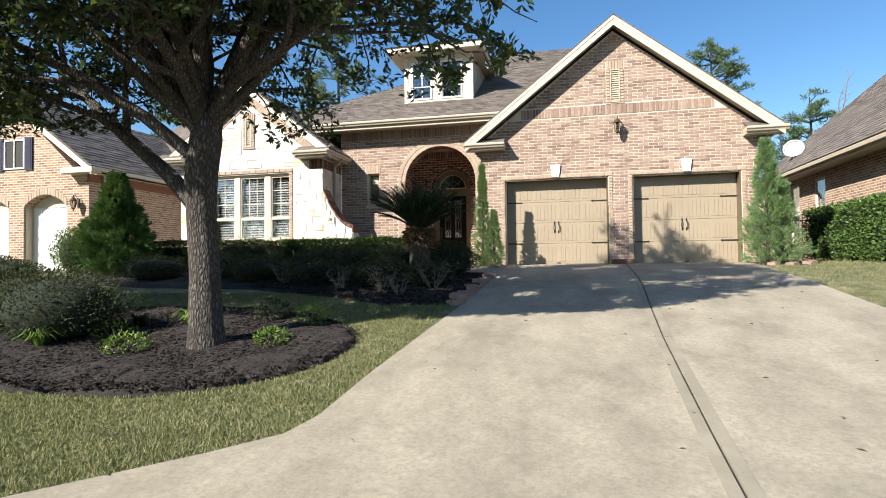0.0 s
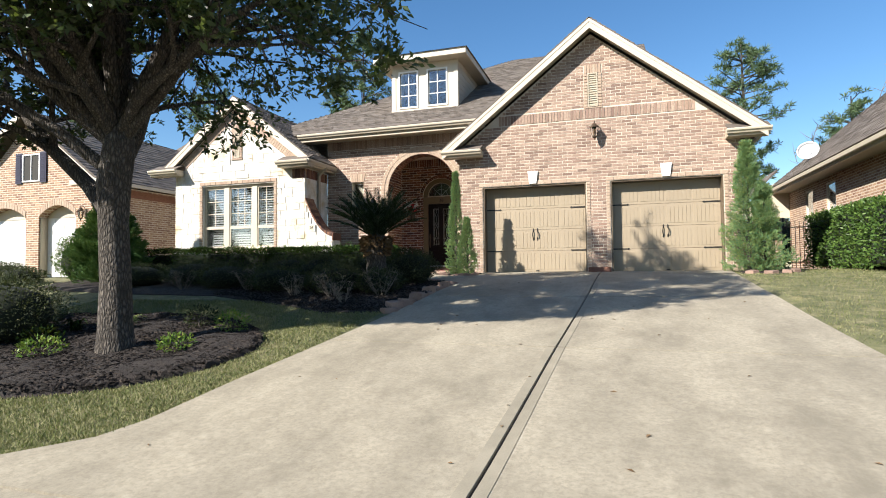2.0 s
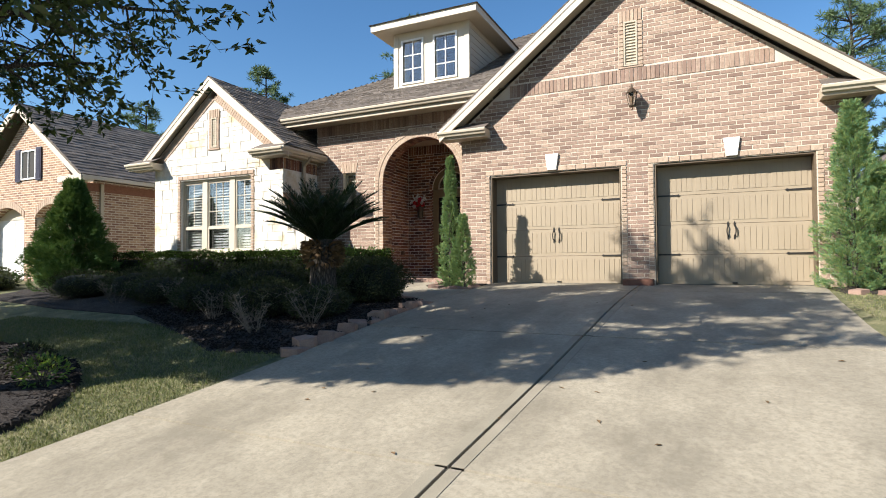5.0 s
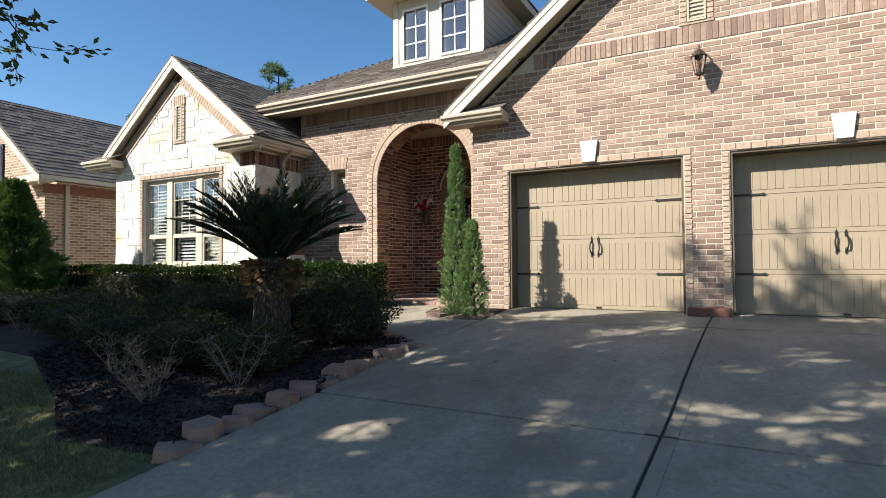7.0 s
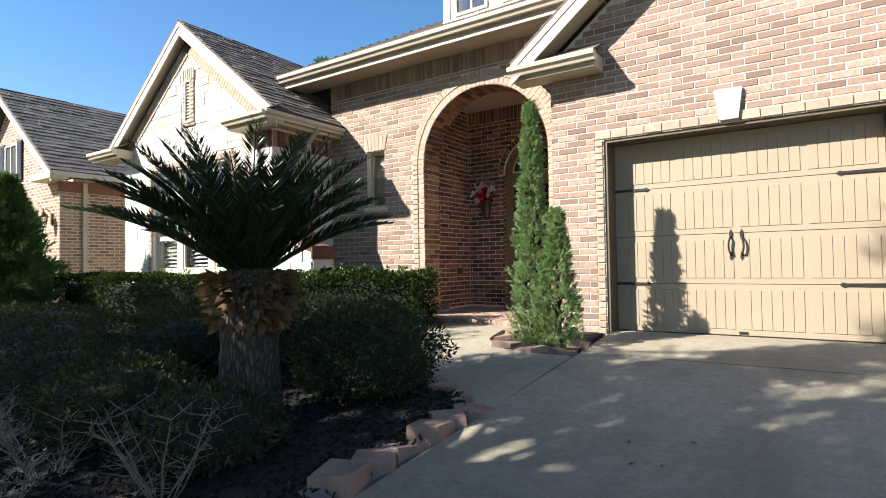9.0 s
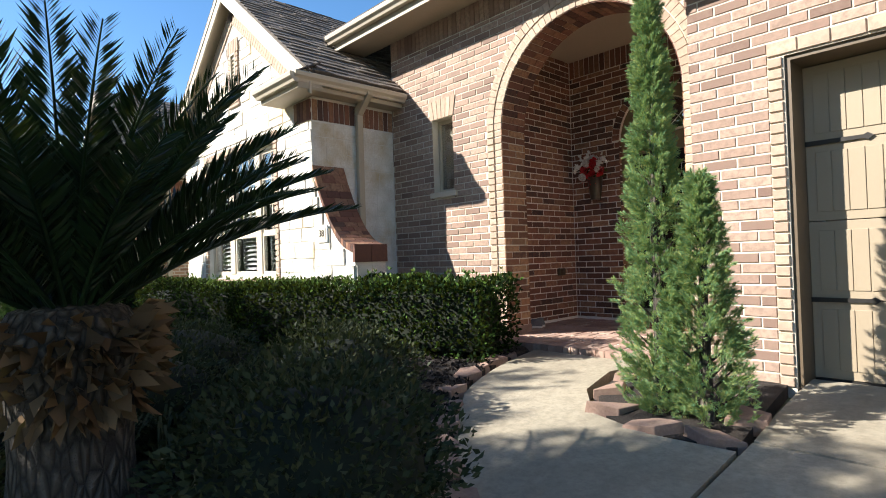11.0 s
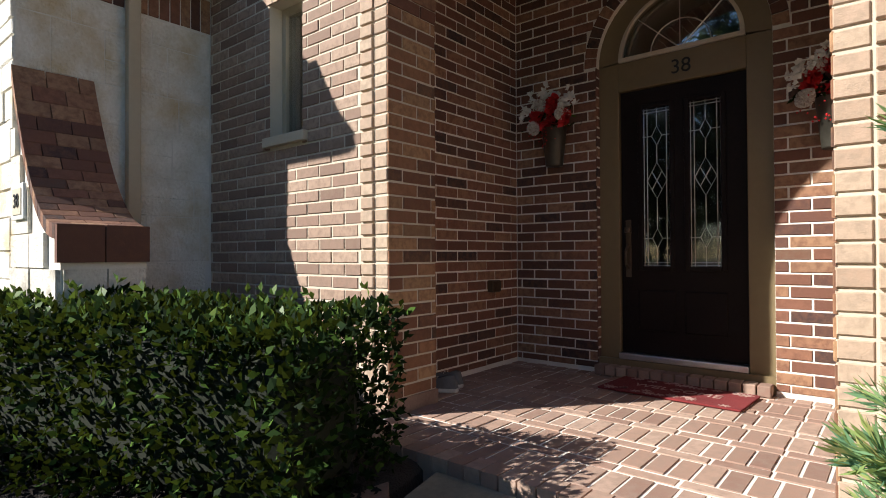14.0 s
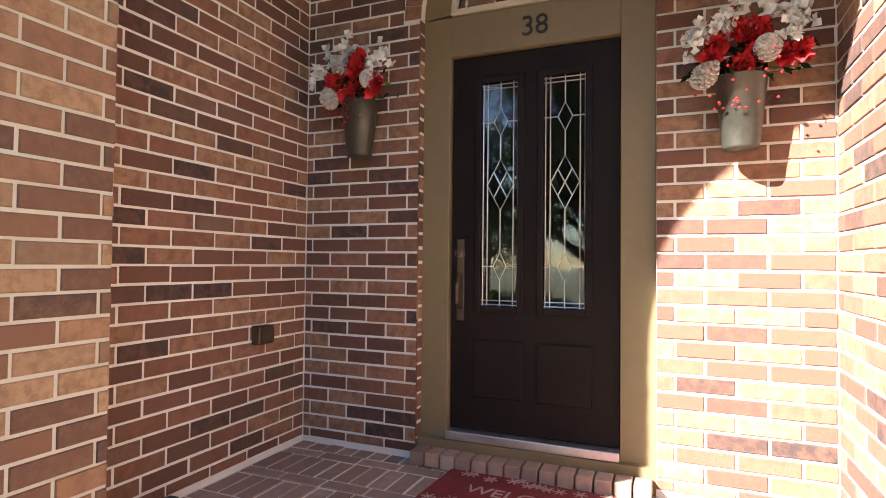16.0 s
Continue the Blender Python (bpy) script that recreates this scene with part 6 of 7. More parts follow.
def juniper(name, stems, label, n_clump, needles=20, spray=0.09, thin=0.11, plume=0.12, mat="leaf_juniper"):
    """An upright conifer of feathery plumes; stems: (x, y, height, radius)."""
    x0, y0 = stems[0][0], stems[0][1]
    z0 = ground_z(x0, y0)
    ob = holder(name, (x0, y0, z0), label, "conifer")
    at, way = [], []
    for sx, sy, h, r in stems:
        emit("trunk", Geo().tube([(sx - x0, sy - y0, 0), (sx - x0, sy - y0, h * 0.5), (sx - x0 + 0.02, sy - y0, h * 0.95)], [0.045, 0.03, 0.008], 8), M["bark"], ob)
        tr = Geo()
        for k in range(34):
            a, t = k * 2.4, 0.04 + 0.84 * k / 34
            rr = r * (1 - t) ** 0.7 * 0.85
            c = Vector((sx - x0, sy - y0, h * t))
            tr.tube([c, c + Vector((math.cos(a) * rr, math.sin(a) * rr, 0.5 * rr + 0.06))], [0.011, 0.004], 5)
        emit("branchwork", tr, M["bark"], ob, kind="stuff")
        k = int(n_clump * h * r / sum(s[2] * s[3] for s in stems))
        t = rng.random(k) ** 0.95 * 0.985
        a = rng.uniform(0, 6.283, k)
        prof = np.clip((t + 0.05) / 0.16, 0, 1) ** 0.5 * (1 - t) ** 1.02 * 1.25
        lump = np.array([1 + 1.25 * noise.noise(Vector((math.cos(q) * 1.8, math.sin(q) * 1.8 + sx, w * h * 3.4))) for q, w in zip(a, t)])
        rad = r * prof * np.clip(lump, 0.45, 1.35) * (1 - 0.55 * rng.random(k) ** 2)
        base = np.stack([sx - x0 + np.cos(a) * rad, sy - y0 + np.sin(a) * rad, t * h], 1)
        out = np.stack([np.cos(a), np.sin(a), np.full(k, 0.8)], 1)
        axis = unit(out + rng.normal(size=(k, 3)) * 0.35)
        f = rng.random((k * needles, 1)) ** 0.8
        rep = np.repeat(axis, needles, 0)
        fan = unit(np.cross(rep, np.repeat(unit(rng.normal(size=(k, 3))), needles, 0)))
        spread = rng.choice([-1.0, 1.0], (k * needles, 1)) * rng.random((k * needles, 1)) * (1 - f)
        at.append(np.repeat(base, needles, 0) + rep * f * plume + fan * spread * plume * 0.35 + rng.normal(size=(k * needles, 3)) * plume * 0.05)
        way.append(rep + fan * spread * 0.9 + rng.normal(size=(k * needles, 3)) * 0.28)
    leaves("foliage", np.concatenate(at), np.concatenate(way), spray, thin, M[mat], ob, fold=0.03)
    return ob


juniper("juniper", [(-2.03, 14.66, 2.75, 0.2), (-1.73, 14.62, 1.5, 0.225)], "slender upright green juniper beside the garage pier", 2500, 80, 0.03, 0.14, 0.08)
juniper("juniper", [(4.97, 15.2, 3.05, 0.42), (5.3, 15.2, 2.0, 0.38)], "upright green juniper at the garage corner", 2300, 36, 0.06, 0.14, 0.15)
juniper("juniper", [(-11.85, 12.9, 2.75, 0.78)], "broad cone-shaped dark green conifer", 3000, 34, 0.09, 0.16, 0.2, "leaf_conifer")

# sago palm
CY = holder("sago_palm", (-2.93, 11.57, ground_z(-2.93, 11.57)), "dark green sago palm with a shaggy trunk", "palm")
emit("trunk", Geo().lathe([(0.22, -0.05), (0.24, 0.15), (0.21, 0.6), (0.22, 0.86), (0.27, 1.04), (0.2, 1.16), (0.05, 1.22)], 18), M["bark"], CY, smooth=True)
at, way = [], []
for k in range(420):
    a, z = rng.uniform(0, 6.283), 1.14 - 0.34 * rng.random()
    rr = 0.24 if z > 0.85 else 0.2
    at.append((rr * math.cos(a), rr * math.sin(a), z))
    way.append((math.cos(a), math.sin(a), rng.uniform(-0.7, 0.5) if z > 0.85 else rng.uniform(-1.5, -0.6)))
M["husk"] = leaf_mat("husk", [(0.0, (0.1, 0.06, 0.03)), (1.0, (0.3, 0.19, 0.1))], 0.9, 0.05)
leaves("husk", at, way, 0.13, 0.45, M["husk"], CY)
for k in range(66):
    a = k * 2.39996
    lift = 1.3 - 0.76 * (k / 66) + rng.uniform(-0.08, 0.08)
    L = rng.uniform(1.0, 1.18)
    st, pts_ = 14, []
    p, e = Vector((0.1 * math.cos(a), 0.1 * math.sin(a), 1.14)), lift
    for j in range(st + 1):
        pts_.append(p.copy())
        p = p + Vector((math.cos(a) * math.cos(e), math.sin(a) * math.cos(e), math.sin(e))) * L / st
        e -= 0.024 + 0.034 * j / st
    rib = emit("frond", Geo().tube(pts_, [0.011 - 0.0006 * j for j in range(st + 1)], 5), M["leaf_cycad"], CY)
    base, dirs = [], []
    for j in range(84):
        f = 0.1 + 0.9 * j / 84
        i0 = min(int(f * st), st - 1)
        c = pts_[i0].lerp(pts_[i0 + 1], f * st - i0)
        tang = (pts_[i0 + 1] - pts_[i0]).normalized()
        sd = tang.cross(Vector((0, 0, 1))).normalized()
        upv = sd.cross(tang)
        for s in (-1, 1):
            base.append(c)
            dirs.append(sd * s * 0.62 + tang * 0.78 + upv * 0.22)
    sz = 0.16 * np.sin(np.linspace(0.5, 2.75, 84)).repeat(2)
    leaves("frond_blade", [tuple(b) for b in base], [tuple(d) for d in dirs], sz, 0.1, M["leaf_cycad"], rib, fold=0.02)

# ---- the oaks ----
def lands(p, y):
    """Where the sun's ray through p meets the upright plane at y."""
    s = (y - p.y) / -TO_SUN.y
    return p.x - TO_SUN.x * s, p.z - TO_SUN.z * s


def oak_shadow_reach(p, gaps=True):
    """The crown's outline, pruned by where its shadow lands: raised on the street side, with one tall leader and a
    lower one.
    """
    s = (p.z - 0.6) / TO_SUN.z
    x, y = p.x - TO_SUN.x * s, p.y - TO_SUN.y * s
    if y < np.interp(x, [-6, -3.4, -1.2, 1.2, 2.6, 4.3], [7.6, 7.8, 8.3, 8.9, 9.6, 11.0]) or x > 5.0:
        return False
    # gaps run along the sun's rays to let light patches onto the ground
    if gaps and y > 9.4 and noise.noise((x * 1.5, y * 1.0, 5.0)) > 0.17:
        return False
    # no twigs that would shade the juniper by the garage
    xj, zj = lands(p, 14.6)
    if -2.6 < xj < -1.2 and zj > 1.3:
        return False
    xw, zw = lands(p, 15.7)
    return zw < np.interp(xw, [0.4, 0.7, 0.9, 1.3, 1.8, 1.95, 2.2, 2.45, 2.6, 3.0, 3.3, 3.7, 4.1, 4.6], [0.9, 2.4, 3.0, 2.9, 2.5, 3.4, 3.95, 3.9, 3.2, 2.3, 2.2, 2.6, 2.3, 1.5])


def street_oak_shadow_reach(p, gaps=True):
    """A rounder crown with gaps, pruned by where its shadow lands."""
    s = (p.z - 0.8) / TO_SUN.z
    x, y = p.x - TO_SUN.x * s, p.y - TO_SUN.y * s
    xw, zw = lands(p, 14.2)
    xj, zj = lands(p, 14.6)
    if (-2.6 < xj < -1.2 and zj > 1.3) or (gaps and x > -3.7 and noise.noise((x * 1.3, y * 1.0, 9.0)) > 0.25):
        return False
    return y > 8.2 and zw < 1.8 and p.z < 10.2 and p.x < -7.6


def oak(at, seed, limbs, reach, label, twig_leaves):
    """An evergreen oak: trunk, limbs that branch three times, and leaves on the last twigs."""
    oz = ground_z(*at)
    base = Vector((*at, oz))
    tree = holder("oak_tree", base, label, "tree")
    ro = random.Random(seed)
    wood, tw_at, tw_way = Geo(), [], []
    emit("trunk", Geo().tube([(0, 0, -0.1), (0, 0, 0.06), (-0.01, 0, 0.3), (-0.04, 0.02, 1.0), (-0.1, 0.03, 1.8), (-0.1, 0.03, 2.3), (-0.02, 0.03, 2.75), (0.02, 0.03, 3.05)], [0.3, 0.25, 0.215, 0.19, 0.185, 0.21, 0.2, 0.15], 20), M["bark"], tree, smooth=True)

    def grow(p, d, L, r, level):
        segs = 5 if level < 2 else 3
        pts_, rad = [p], [r]
        d = d.normalized()
        for j in range(segs):
            d = (d + Vector((ro.gauss(0, 0.16), ro.gauss(0, 0.16), ro.gauss(0.03, 0.1)))).normalized()
            q_ = pts_[-1] + d * L / segs
            low = (3.55 if q_.y > 0.3 else 3.25) - oz + 0.6 * noise.noise((q_.x * 0.7, q_.y * 0.7, seed))
            if q_.z < low + 0.25 and level > 0:
                q_.z = low + 0.25 * ro.random()
            pts_.append(q_)
            rad.append(r * (1 - 0.72 * (j + 1) / segs))
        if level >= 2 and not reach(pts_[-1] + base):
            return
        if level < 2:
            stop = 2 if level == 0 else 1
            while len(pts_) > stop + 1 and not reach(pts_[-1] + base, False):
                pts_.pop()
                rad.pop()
            segs = len(pts_) - 1
        wood.tube(pts_, rad, 8 if level < 1 else (5 if level < 2 else 3), cap=False)
        if level == 3:
            for j in range(twig_leaves):
                f = ro.random() ** 0.7 * segs
                i0 = min(int(f), segs - 1)
                c = pts_[i0].lerp(pts_[i0 + 1], f - i0)
                tw_at.append(tuple(c + Vector((ro.gauss(0, 0.03), ro.gauss(0, 0.03), ro.gauss(0, 0.03)))))
                tw_way.append((d.x * 0.6 + ro.gauss(0, 0.6), d.y * 0.6 + ro.gauss(0, 0.6), d.z * 0.4 + ro.gauss(-0.05, 0.5)))
            return
        n_ = (8, 6, 9)[level]
        if level == 2 and ro.random() < 0.24:
            n_ = 2
        for k in range(n_):
            f = (0.22 if level else 0.3) + (0.78 if level else 0.7) * (k + ro.random() * 0.6) / n_
            f = min(f, 0.99) * segs
            i0 = min(int(f), segs - 1)
            c = pts_[i0].lerp(pts_[i0 + 1], f - i0)
            t = (pts_[i0 + 1] - pts_[i0]).normalized()
            a = k * 2.4 + ro.uniform(-0.5, 0.5)
            o1 = t.orthogonal().normalized()
            o2 = t.cross(o1)
            side = o1 * math.cos(a) + o2 * math.sin(a)
            nd = t * ro.uniform(0.45, 0.8) + side + Vector((0, 0, 0.12 if level == 0 else -0.1))
            grow(c, nd, min(L, 5.0) * (0.5, 0.5, 0.42)[level] * ro.uniform(0.75, 1.2), max(rad[i0] * 0.55, 0.004), level + 1)

    for z, az, el, L, r in limbs:
        a, e = radians(az), radians(el)
        grow(Vector((-0.06, 0.03, z)), Vector((math.cos(a) * math.cos(e), math.sin(a) * math.cos(e), math.sin(e))), L, r, 0)
    emit("branchwork", wood, M["bark"], tree, smooth=True, kind="stuff")
    leaves("crown", tw_at, tw_way, 0.12, 0.42, M["leaf_oak"], tree, "dense dark green foliage with gaps of sky")
    return tree


# limbs: start height, azimuth, climb, length, girth
OAK_LIMBS = [(1.75, 170, 44, 4.3, 0.12), (2.35, 118, 58, 4.2, 0.1), (2.95, 20, 45, 4.7, 0.11), (3.0, 72, 60, 4.0, 0.11), (2.9, 215, 62, 3.8, 0.1), (3.0, 322, 56, 3.5, 0.095), (3.0, 268, 72, 3.5, 0.085), (3.0, 40, 80, 4.9, 0.12), (2.7, 142, 40, 4.3, 0.09), (2.8, 2, 38, 4.6, 0.08), (2.9, 294, 50, 3.8, 0.09),
             (2.9, 150, 80, 8.6, 0.12), (3.0, 185, 83, 8.4, 0.1), (3.0, 330, 84, 7.8, 0.1), (3.0, 200, 70, 6.4, 0.1), (3.0, 30, 70, 6.2, 0.1), (2.9, 350, 64, 5.6, 0.09), (2.4, 196, 36, 4.4, 0.09), (2.8, 228, 46, 4.2, 0.09), (2.9, 60, 72, 7.0, 0.09), (2.9, 248, 40, 3.6, 0.08), (2.9, 312, 38, 3.9, 0.08)]
oak((-4.35, 6.35), 11, OAK_LIMBS, oak_shadow_reach, "mature evergreen oak with rough grey bark and dark narrow leaves", 20)
# almost wholly out of view; placed and pruned to shade beds and path
oak((-11.6, 5.2), 23, OAK_LIMBS[:14], street_oak_shadow_reach, "evergreen oak shading the beds, with dark narrow leaves", 20)

# ---- grass blades on the near lawn ----
nb = 210000
gxy = np.stack([rng.uniform(-9, -1.8, nb * 2), 2.0 + 8.2 * rng.random(nb * 2) ** 1.9], 1)
ok = [i for i, (x, y) in enumerate(gxy) if (x < drive_left(y) - 0.01) and not inside(BED_TREE, x, y) and not inside(BED_HOUSE, x, y)]
ok = ok[:nb]
at = np.array([(gxy[i, 0], gxy[i, 1], ground_z(*gxy[i]) - 0.004) for i in ok])
leaves("lawn_grass", at, rng.normal(size=(len(at), 3)) * 0.55 + (0, 0, 0.75), 0.046, 0.15, M["blade"], None, "short clipped half-dormant grass blades on the lawn", fold=0.05)["category"] = "grass"
gxy = np.stack([rng.uniform(4.6, 9.5, 22000), rng.uniform(8, 17, 22000)], 1)
at = np.array([(x, y, ground_z(x, y) - 0.004) for x, y in gxy if x > drive_right(y) + 0.01])
leaves("lawn_grass", at, rng.normal(size=(len(at), 3)) * 0.55 + (0, 0, 0.75), 0.05, 0.15, M["blade"], None, "pale dormant grass blades beside the driveway", fold=0.05)["category"] = "grass"

# ---- neighbouring houses ----
def simple_roof(name, pts_, label):
    return emit(name, Geo().prism(pts_, (0, 0, -0.08)), M["shingle"], None, label, category="roof", kind="structure")


m_, t_, p_ = node_mat("far_brick")
bt = t_.nodes.new("ShaderNodeTexBrick")
bt.inputs["Scale"].default_value = 1.0
for key, val in (("Brick Width", 0.254), ("Row Height", 0.081), ("Mortar Size", 0.012)):
    bt.inputs[key].default_value = val
bt.inputs["Color1"].default_value = (0.19, 0.095, 0.06, 1)
bt.inputs["Color2"].default_value = (0.4, 0.26, 0.16, 1)
bt.inputs["Mortar"].default_value = (0.55, 0.48, 0.38, 1)
geo_ = t_.nodes.new("ShaderNodeNewGeometry")
sep = t_.nodes.new("ShaderNodeSeparateXYZ")
t_.links.new(geo_.outputs["Position"], sep.inputs[0])
com = t_.nodes.new("ShaderNodeCombineXYZ")
t_.links.new(calc(t_, "ADD", sep.outputs[0], sep.outputs[1]), com.inputs[0])
t_.links.new(sep.outputs[2], com.inputs[1])
t_.links.new(com.outputs[0], bt.inputs["Vector"])
t_.links.new(mix(t_, calc(t_, "MULTIPLY", noise_node(t_, 2.0, 4), 0.22), bt.outputs[0], (0.25, 0.12, 0.07)), p_.inputs["Base Color"])
p_.inputs["Roughness"].default_value = 0.9
bumped(t_, p_, bt.outputs["Fac"], -0.5, 0.006)
M["far_brick"] = m_

NX, NY, NE, NPX, NPZ = -14.9, 15.0, 4.45, -18.0, 7.1
nh = holder("neighbour_house", (NPX, NY, 1.2), "brown brick house with a front gable and two white garage doors", "house")
NB = [(-20.3, -18.12), (-17.5, -15.75)]
q = Geo().box(-21.2, NB[0][0], NY, NY + 0.3, 1.0, 3.75).box(NB[0][1], NB[1][0], NY, NY + 0.3, 1.0, 3.75).box(NB[1][1], NX, NY, NY + 0.3, 1.0, 3.75)
for a, b in NB:
    c, w = (a + b) / 2, (b - a) / 2
    pr = [(a + (b - a) * k / 12, 3.3 + 0.4 * math.sin(math.pi * k / 12) ** 0.8) for k in range(13)]
    for (xa, za), (xb, zb) in zip(pr, pr[1:]):
        q.prism([(xa, NY, za), (xb, NY, zb), (xb, NY, 3.75), (xa, NY, 3.75)], (0, 0.3, 0))
q.prism([(-21.2, NY, 3.75), (NX, NY, 3.75), (NX, NY, 4.3), (-15.35, NY, 4.4), (NPX, NY, 6.85), (-20.65, NY, 4.4), (-21.2, NY, 4.3)], (0, 0.3, 0))
q.box(NX - 0.3, NX, NY + 0.3, 28, 1.0, 4.4)
put("wall", q, "far_brick", nh)
for a, b in NB:
    c = (a + b) / 2
    ringq = Geo()
    pr = [(a + (b - a) * k / 16, 3.3 + 0.4 * math.sin(math.pi * k / 16) ** 0.8) for k in range(17)]
    for (xa, za), (xb, zb) in zip(pr, pr[1:]):
        ringq.prism([(xa + 0.008, NY, za + 0.01), (xb - 0.008, NY, zb + 0.01), (xb - 0.008, NY, zb + 0.24), (xa + 0.008, NY, za + 0.24)], (0, -0.02, 0))
    put("arch_bricks", ringq, "brick_trim", nh)
    dq = Geo().box(a + 0.03, b - 0.03, NY + 0.32, NY + 0.37, 1.2, 3.3)
    dw = put("garage_door", dq, "white", nh, "white panelled garage door")
    for r in range(4):
        for k in range(4):
            w = (b - a - 0.06) / 4
            pq = Geo().box(a + 0.08 + k * w, a + 0.03 + (k + 1) * w - 0.05, NY + 0.31, NY + 0.325, 1.27 + r * 0.52, 1.27 + r * 0.52 + 0.4)
            put("raised_panel", pq, "white", dw)
    put("tympanum", Geo().box(a + 0.01, b - 0.01, NY + 0.3, NY + 0.36, 3.3, 3.75), "paint_cream", nh)
    for xj in (a, b - 0.03):
        put("jamb", Geo().box(xj, xj + 0.03, NY + 0.05, NY + 0.32, 1.2, 3.3), "paint_tan", nh)
wn_ = put("window", Geo().box(-18.3, -18.25, NY - 0.04, NY, 4.6, 5.6).box(-17.5, -17.45, NY - 0.04, NY, 4.6, 5.6).box(-18.25, -17.5, NY - 0.04, NY, 5.55, 5.6).box(-18.25, -17.5, NY - 0.04, NY, 4.6, 4.65).box(-17.89, -17.86, NY - 0.04, NY, 4.65, 5.55), "white", nh)
# opaque dark panes, coloured for the unlit room behind them
put("pane", Geo().box(-18.25, -17.89, NY - 0.012, NY - 0.006, 4.65, 5.55).box(-17.86, -17.5, NY - 0.012, NY - 0.006, 4.65, 5.55), "room_shade", wn_)
for x in (-18.62, -17.43):
    sq = Geo().box(x, x + 0.3, NY - 0.05, NY - 0.01, 4.55, 5.65)
    shq = put("shutter", sq, "rubber_dark", nh, "dark grey louvred shutter")
    lq = Geo()
    for k in range(16):
        lq.box(x + 0.04, x + 0.26, NY - 0.062, NY - 0.05, 4.62 + k * 0.062, 4.62 + k * 0.062 + 0.04)
    put("louvres", lq, "rubber_dark", shq)
put("soldier_course", Geo().box(NX - 0.05, NX + 0.025, NY - 0.02, 28, 4.05, 4.32), "brick_red_shaded", nh)
put("roof", Geo().prism([(-14.45, NY - 0.35, 4.05 + 0.45), (-14.45, 30, 4.5), (NPX, 30, 7.15), (NPX, NY - 0.35, 7.15)], (0, 0, -0.08)).prism([(-21.6, NY - 0.35, 4.5), (-21.6, 30, 4.5), (NPX, 30, 7.15), (NPX, NY - 0.35, 7.15)], (0, 0, -0.08)), "shingle", nh)
ncs = math.hypot(3.55, 2.65)
shingled("roof_neighbour", (-14.45, NY - 0.38, 4.51), (0, 1, 0), (-3.55, 0, 2.65), 14, ncs, lambda v: (0, 14), "dark brown shingle roof of the neighbouring house", 0.36, 0.2)
for s, xe in ((1, -14.45), (-1, -21.6)):
    put("rake_board", Geo().prism([(NPX, NY - 0.37, 7.12), (xe, NY - 0.37, 4.47), (xe, NY - 0.37, 4.22), (NPX, NY - 0.37, 6.86)], (0, 0.035, 0)), "paint_cream", nh)
put("eave_return", Geo().box(-15.6, -14.4, NY - 0.4, NY, 4.3, 4.48), "paint_cream", nh, bevel=0.01)
put("gutter", Geo().box(-14.5, -14.37, NY - 0.35, 28, 4.36, 4.48), "paint_cream", nh, bevel=0.01)
put("downpipe", Geo().box(NX + 0.0, NX + 0.09, NY + 0.5, NY + 0.6, 1.2, 4.3), "paint_tan", nh)
lantern(-15.3, NY - 0.01, 3.35)
# rear wing with a hip roof
simple_roof("roof_neighbour_wing", [(-13.2, 19.5, 4.5), (-13.2, 30, 4.5), (-17, 30, 8.6), (-17, 23.5, 8.6)], "brown shingle roof of the neighbouring rear wing")
simple_roof("roof_neighbour_hip", [(-13.2, 19.5, 4.5), (-17, 23.5, 8.6), (-20.8, 19.5, 4.5)], "brown shingle hip of the neighbouring rear wing")

rh = holder("neighbour_house", (9, 20, 1.2), "brown brick house with a long shingle roof and narrow windows", "house")
RX = 8.75
RW = [(21.4, 22.3), (23.6, 24.5)]
q = Geo()
ends_ = [13.5, RW[0][0], RW[0][1], RW[1][0], RW[1][1], 26.5]
for a, b in ((13.5, RW[0][0]), (RW[0][1], RW[1][0]), (RW[1][1], 26.5)):
    q.box(RX, RX + 0.3, a, b, 1.0, 4.35)
for a, b in RW:
    q.box(RX, RX + 0.3, a, b, 1.0, 1.9).box(RX, RX + 0.3, a, b, 4.1, 4.35)
q.box(RX + 0.3, 18, 13.5, 13.8, 1.0, 4.35)
put("wall", q, "far_brick", rh)
for a, b in RW:
    w_ = put("window", Geo().box(RX + 0.02, RX + 0.1, a, a + 0.07, 1.9, 4.1).box(RX + 0.02, RX + 0.1, b - 0.07, b, 1.9, 4.1).box(RX + 0.02, RX + 0.1, a + 0.07, b - 0.07, 4.03, 4.1).box(RX + 0.02, RX + 0.1, a + 0.07, b - 0.07, 1.9, 1.97).box(RX + 0.03, RX + 0.09, a + 0.07, b - 0.07, 2.95, 3.02), "paint_cream", rh, "cream framed window")
    put("pane", Geo().box(RX + 0.055, RX + 0.06, a + 0.07, b - 0.07, 1.97, 4.03), "glass", w_).visible_shadow = False
    put("blind", Geo().box(RX + 0.2, RX + 0.21, a, b, 1.9, 4.1), "shutter", w_)
put("soffit", Geo().box(8.2, RX, 13.0, 27.0, 4.3, 4.34), "paint_tan", rh)
put("fascia", Geo().box(8.15, 8.2, 13.0, 27.0, 4.28, 4.5), "paint_cream", rh, bevel=0.006)
put("gutter", Geo().box(8.03, 8.15, 13.0, 27.0, 4.36, 4.48), "paint_tan", rh, bevel=0.01)
shingled("roof_neighbour_right", (8.05, 13.0, 4.52), (0, 1, 0), (1, 0, 0.85), 14, 7.5, lambda v: (0, 14), "weathered brown shingle roof of the neighbouring house", 0.34, 0.2)
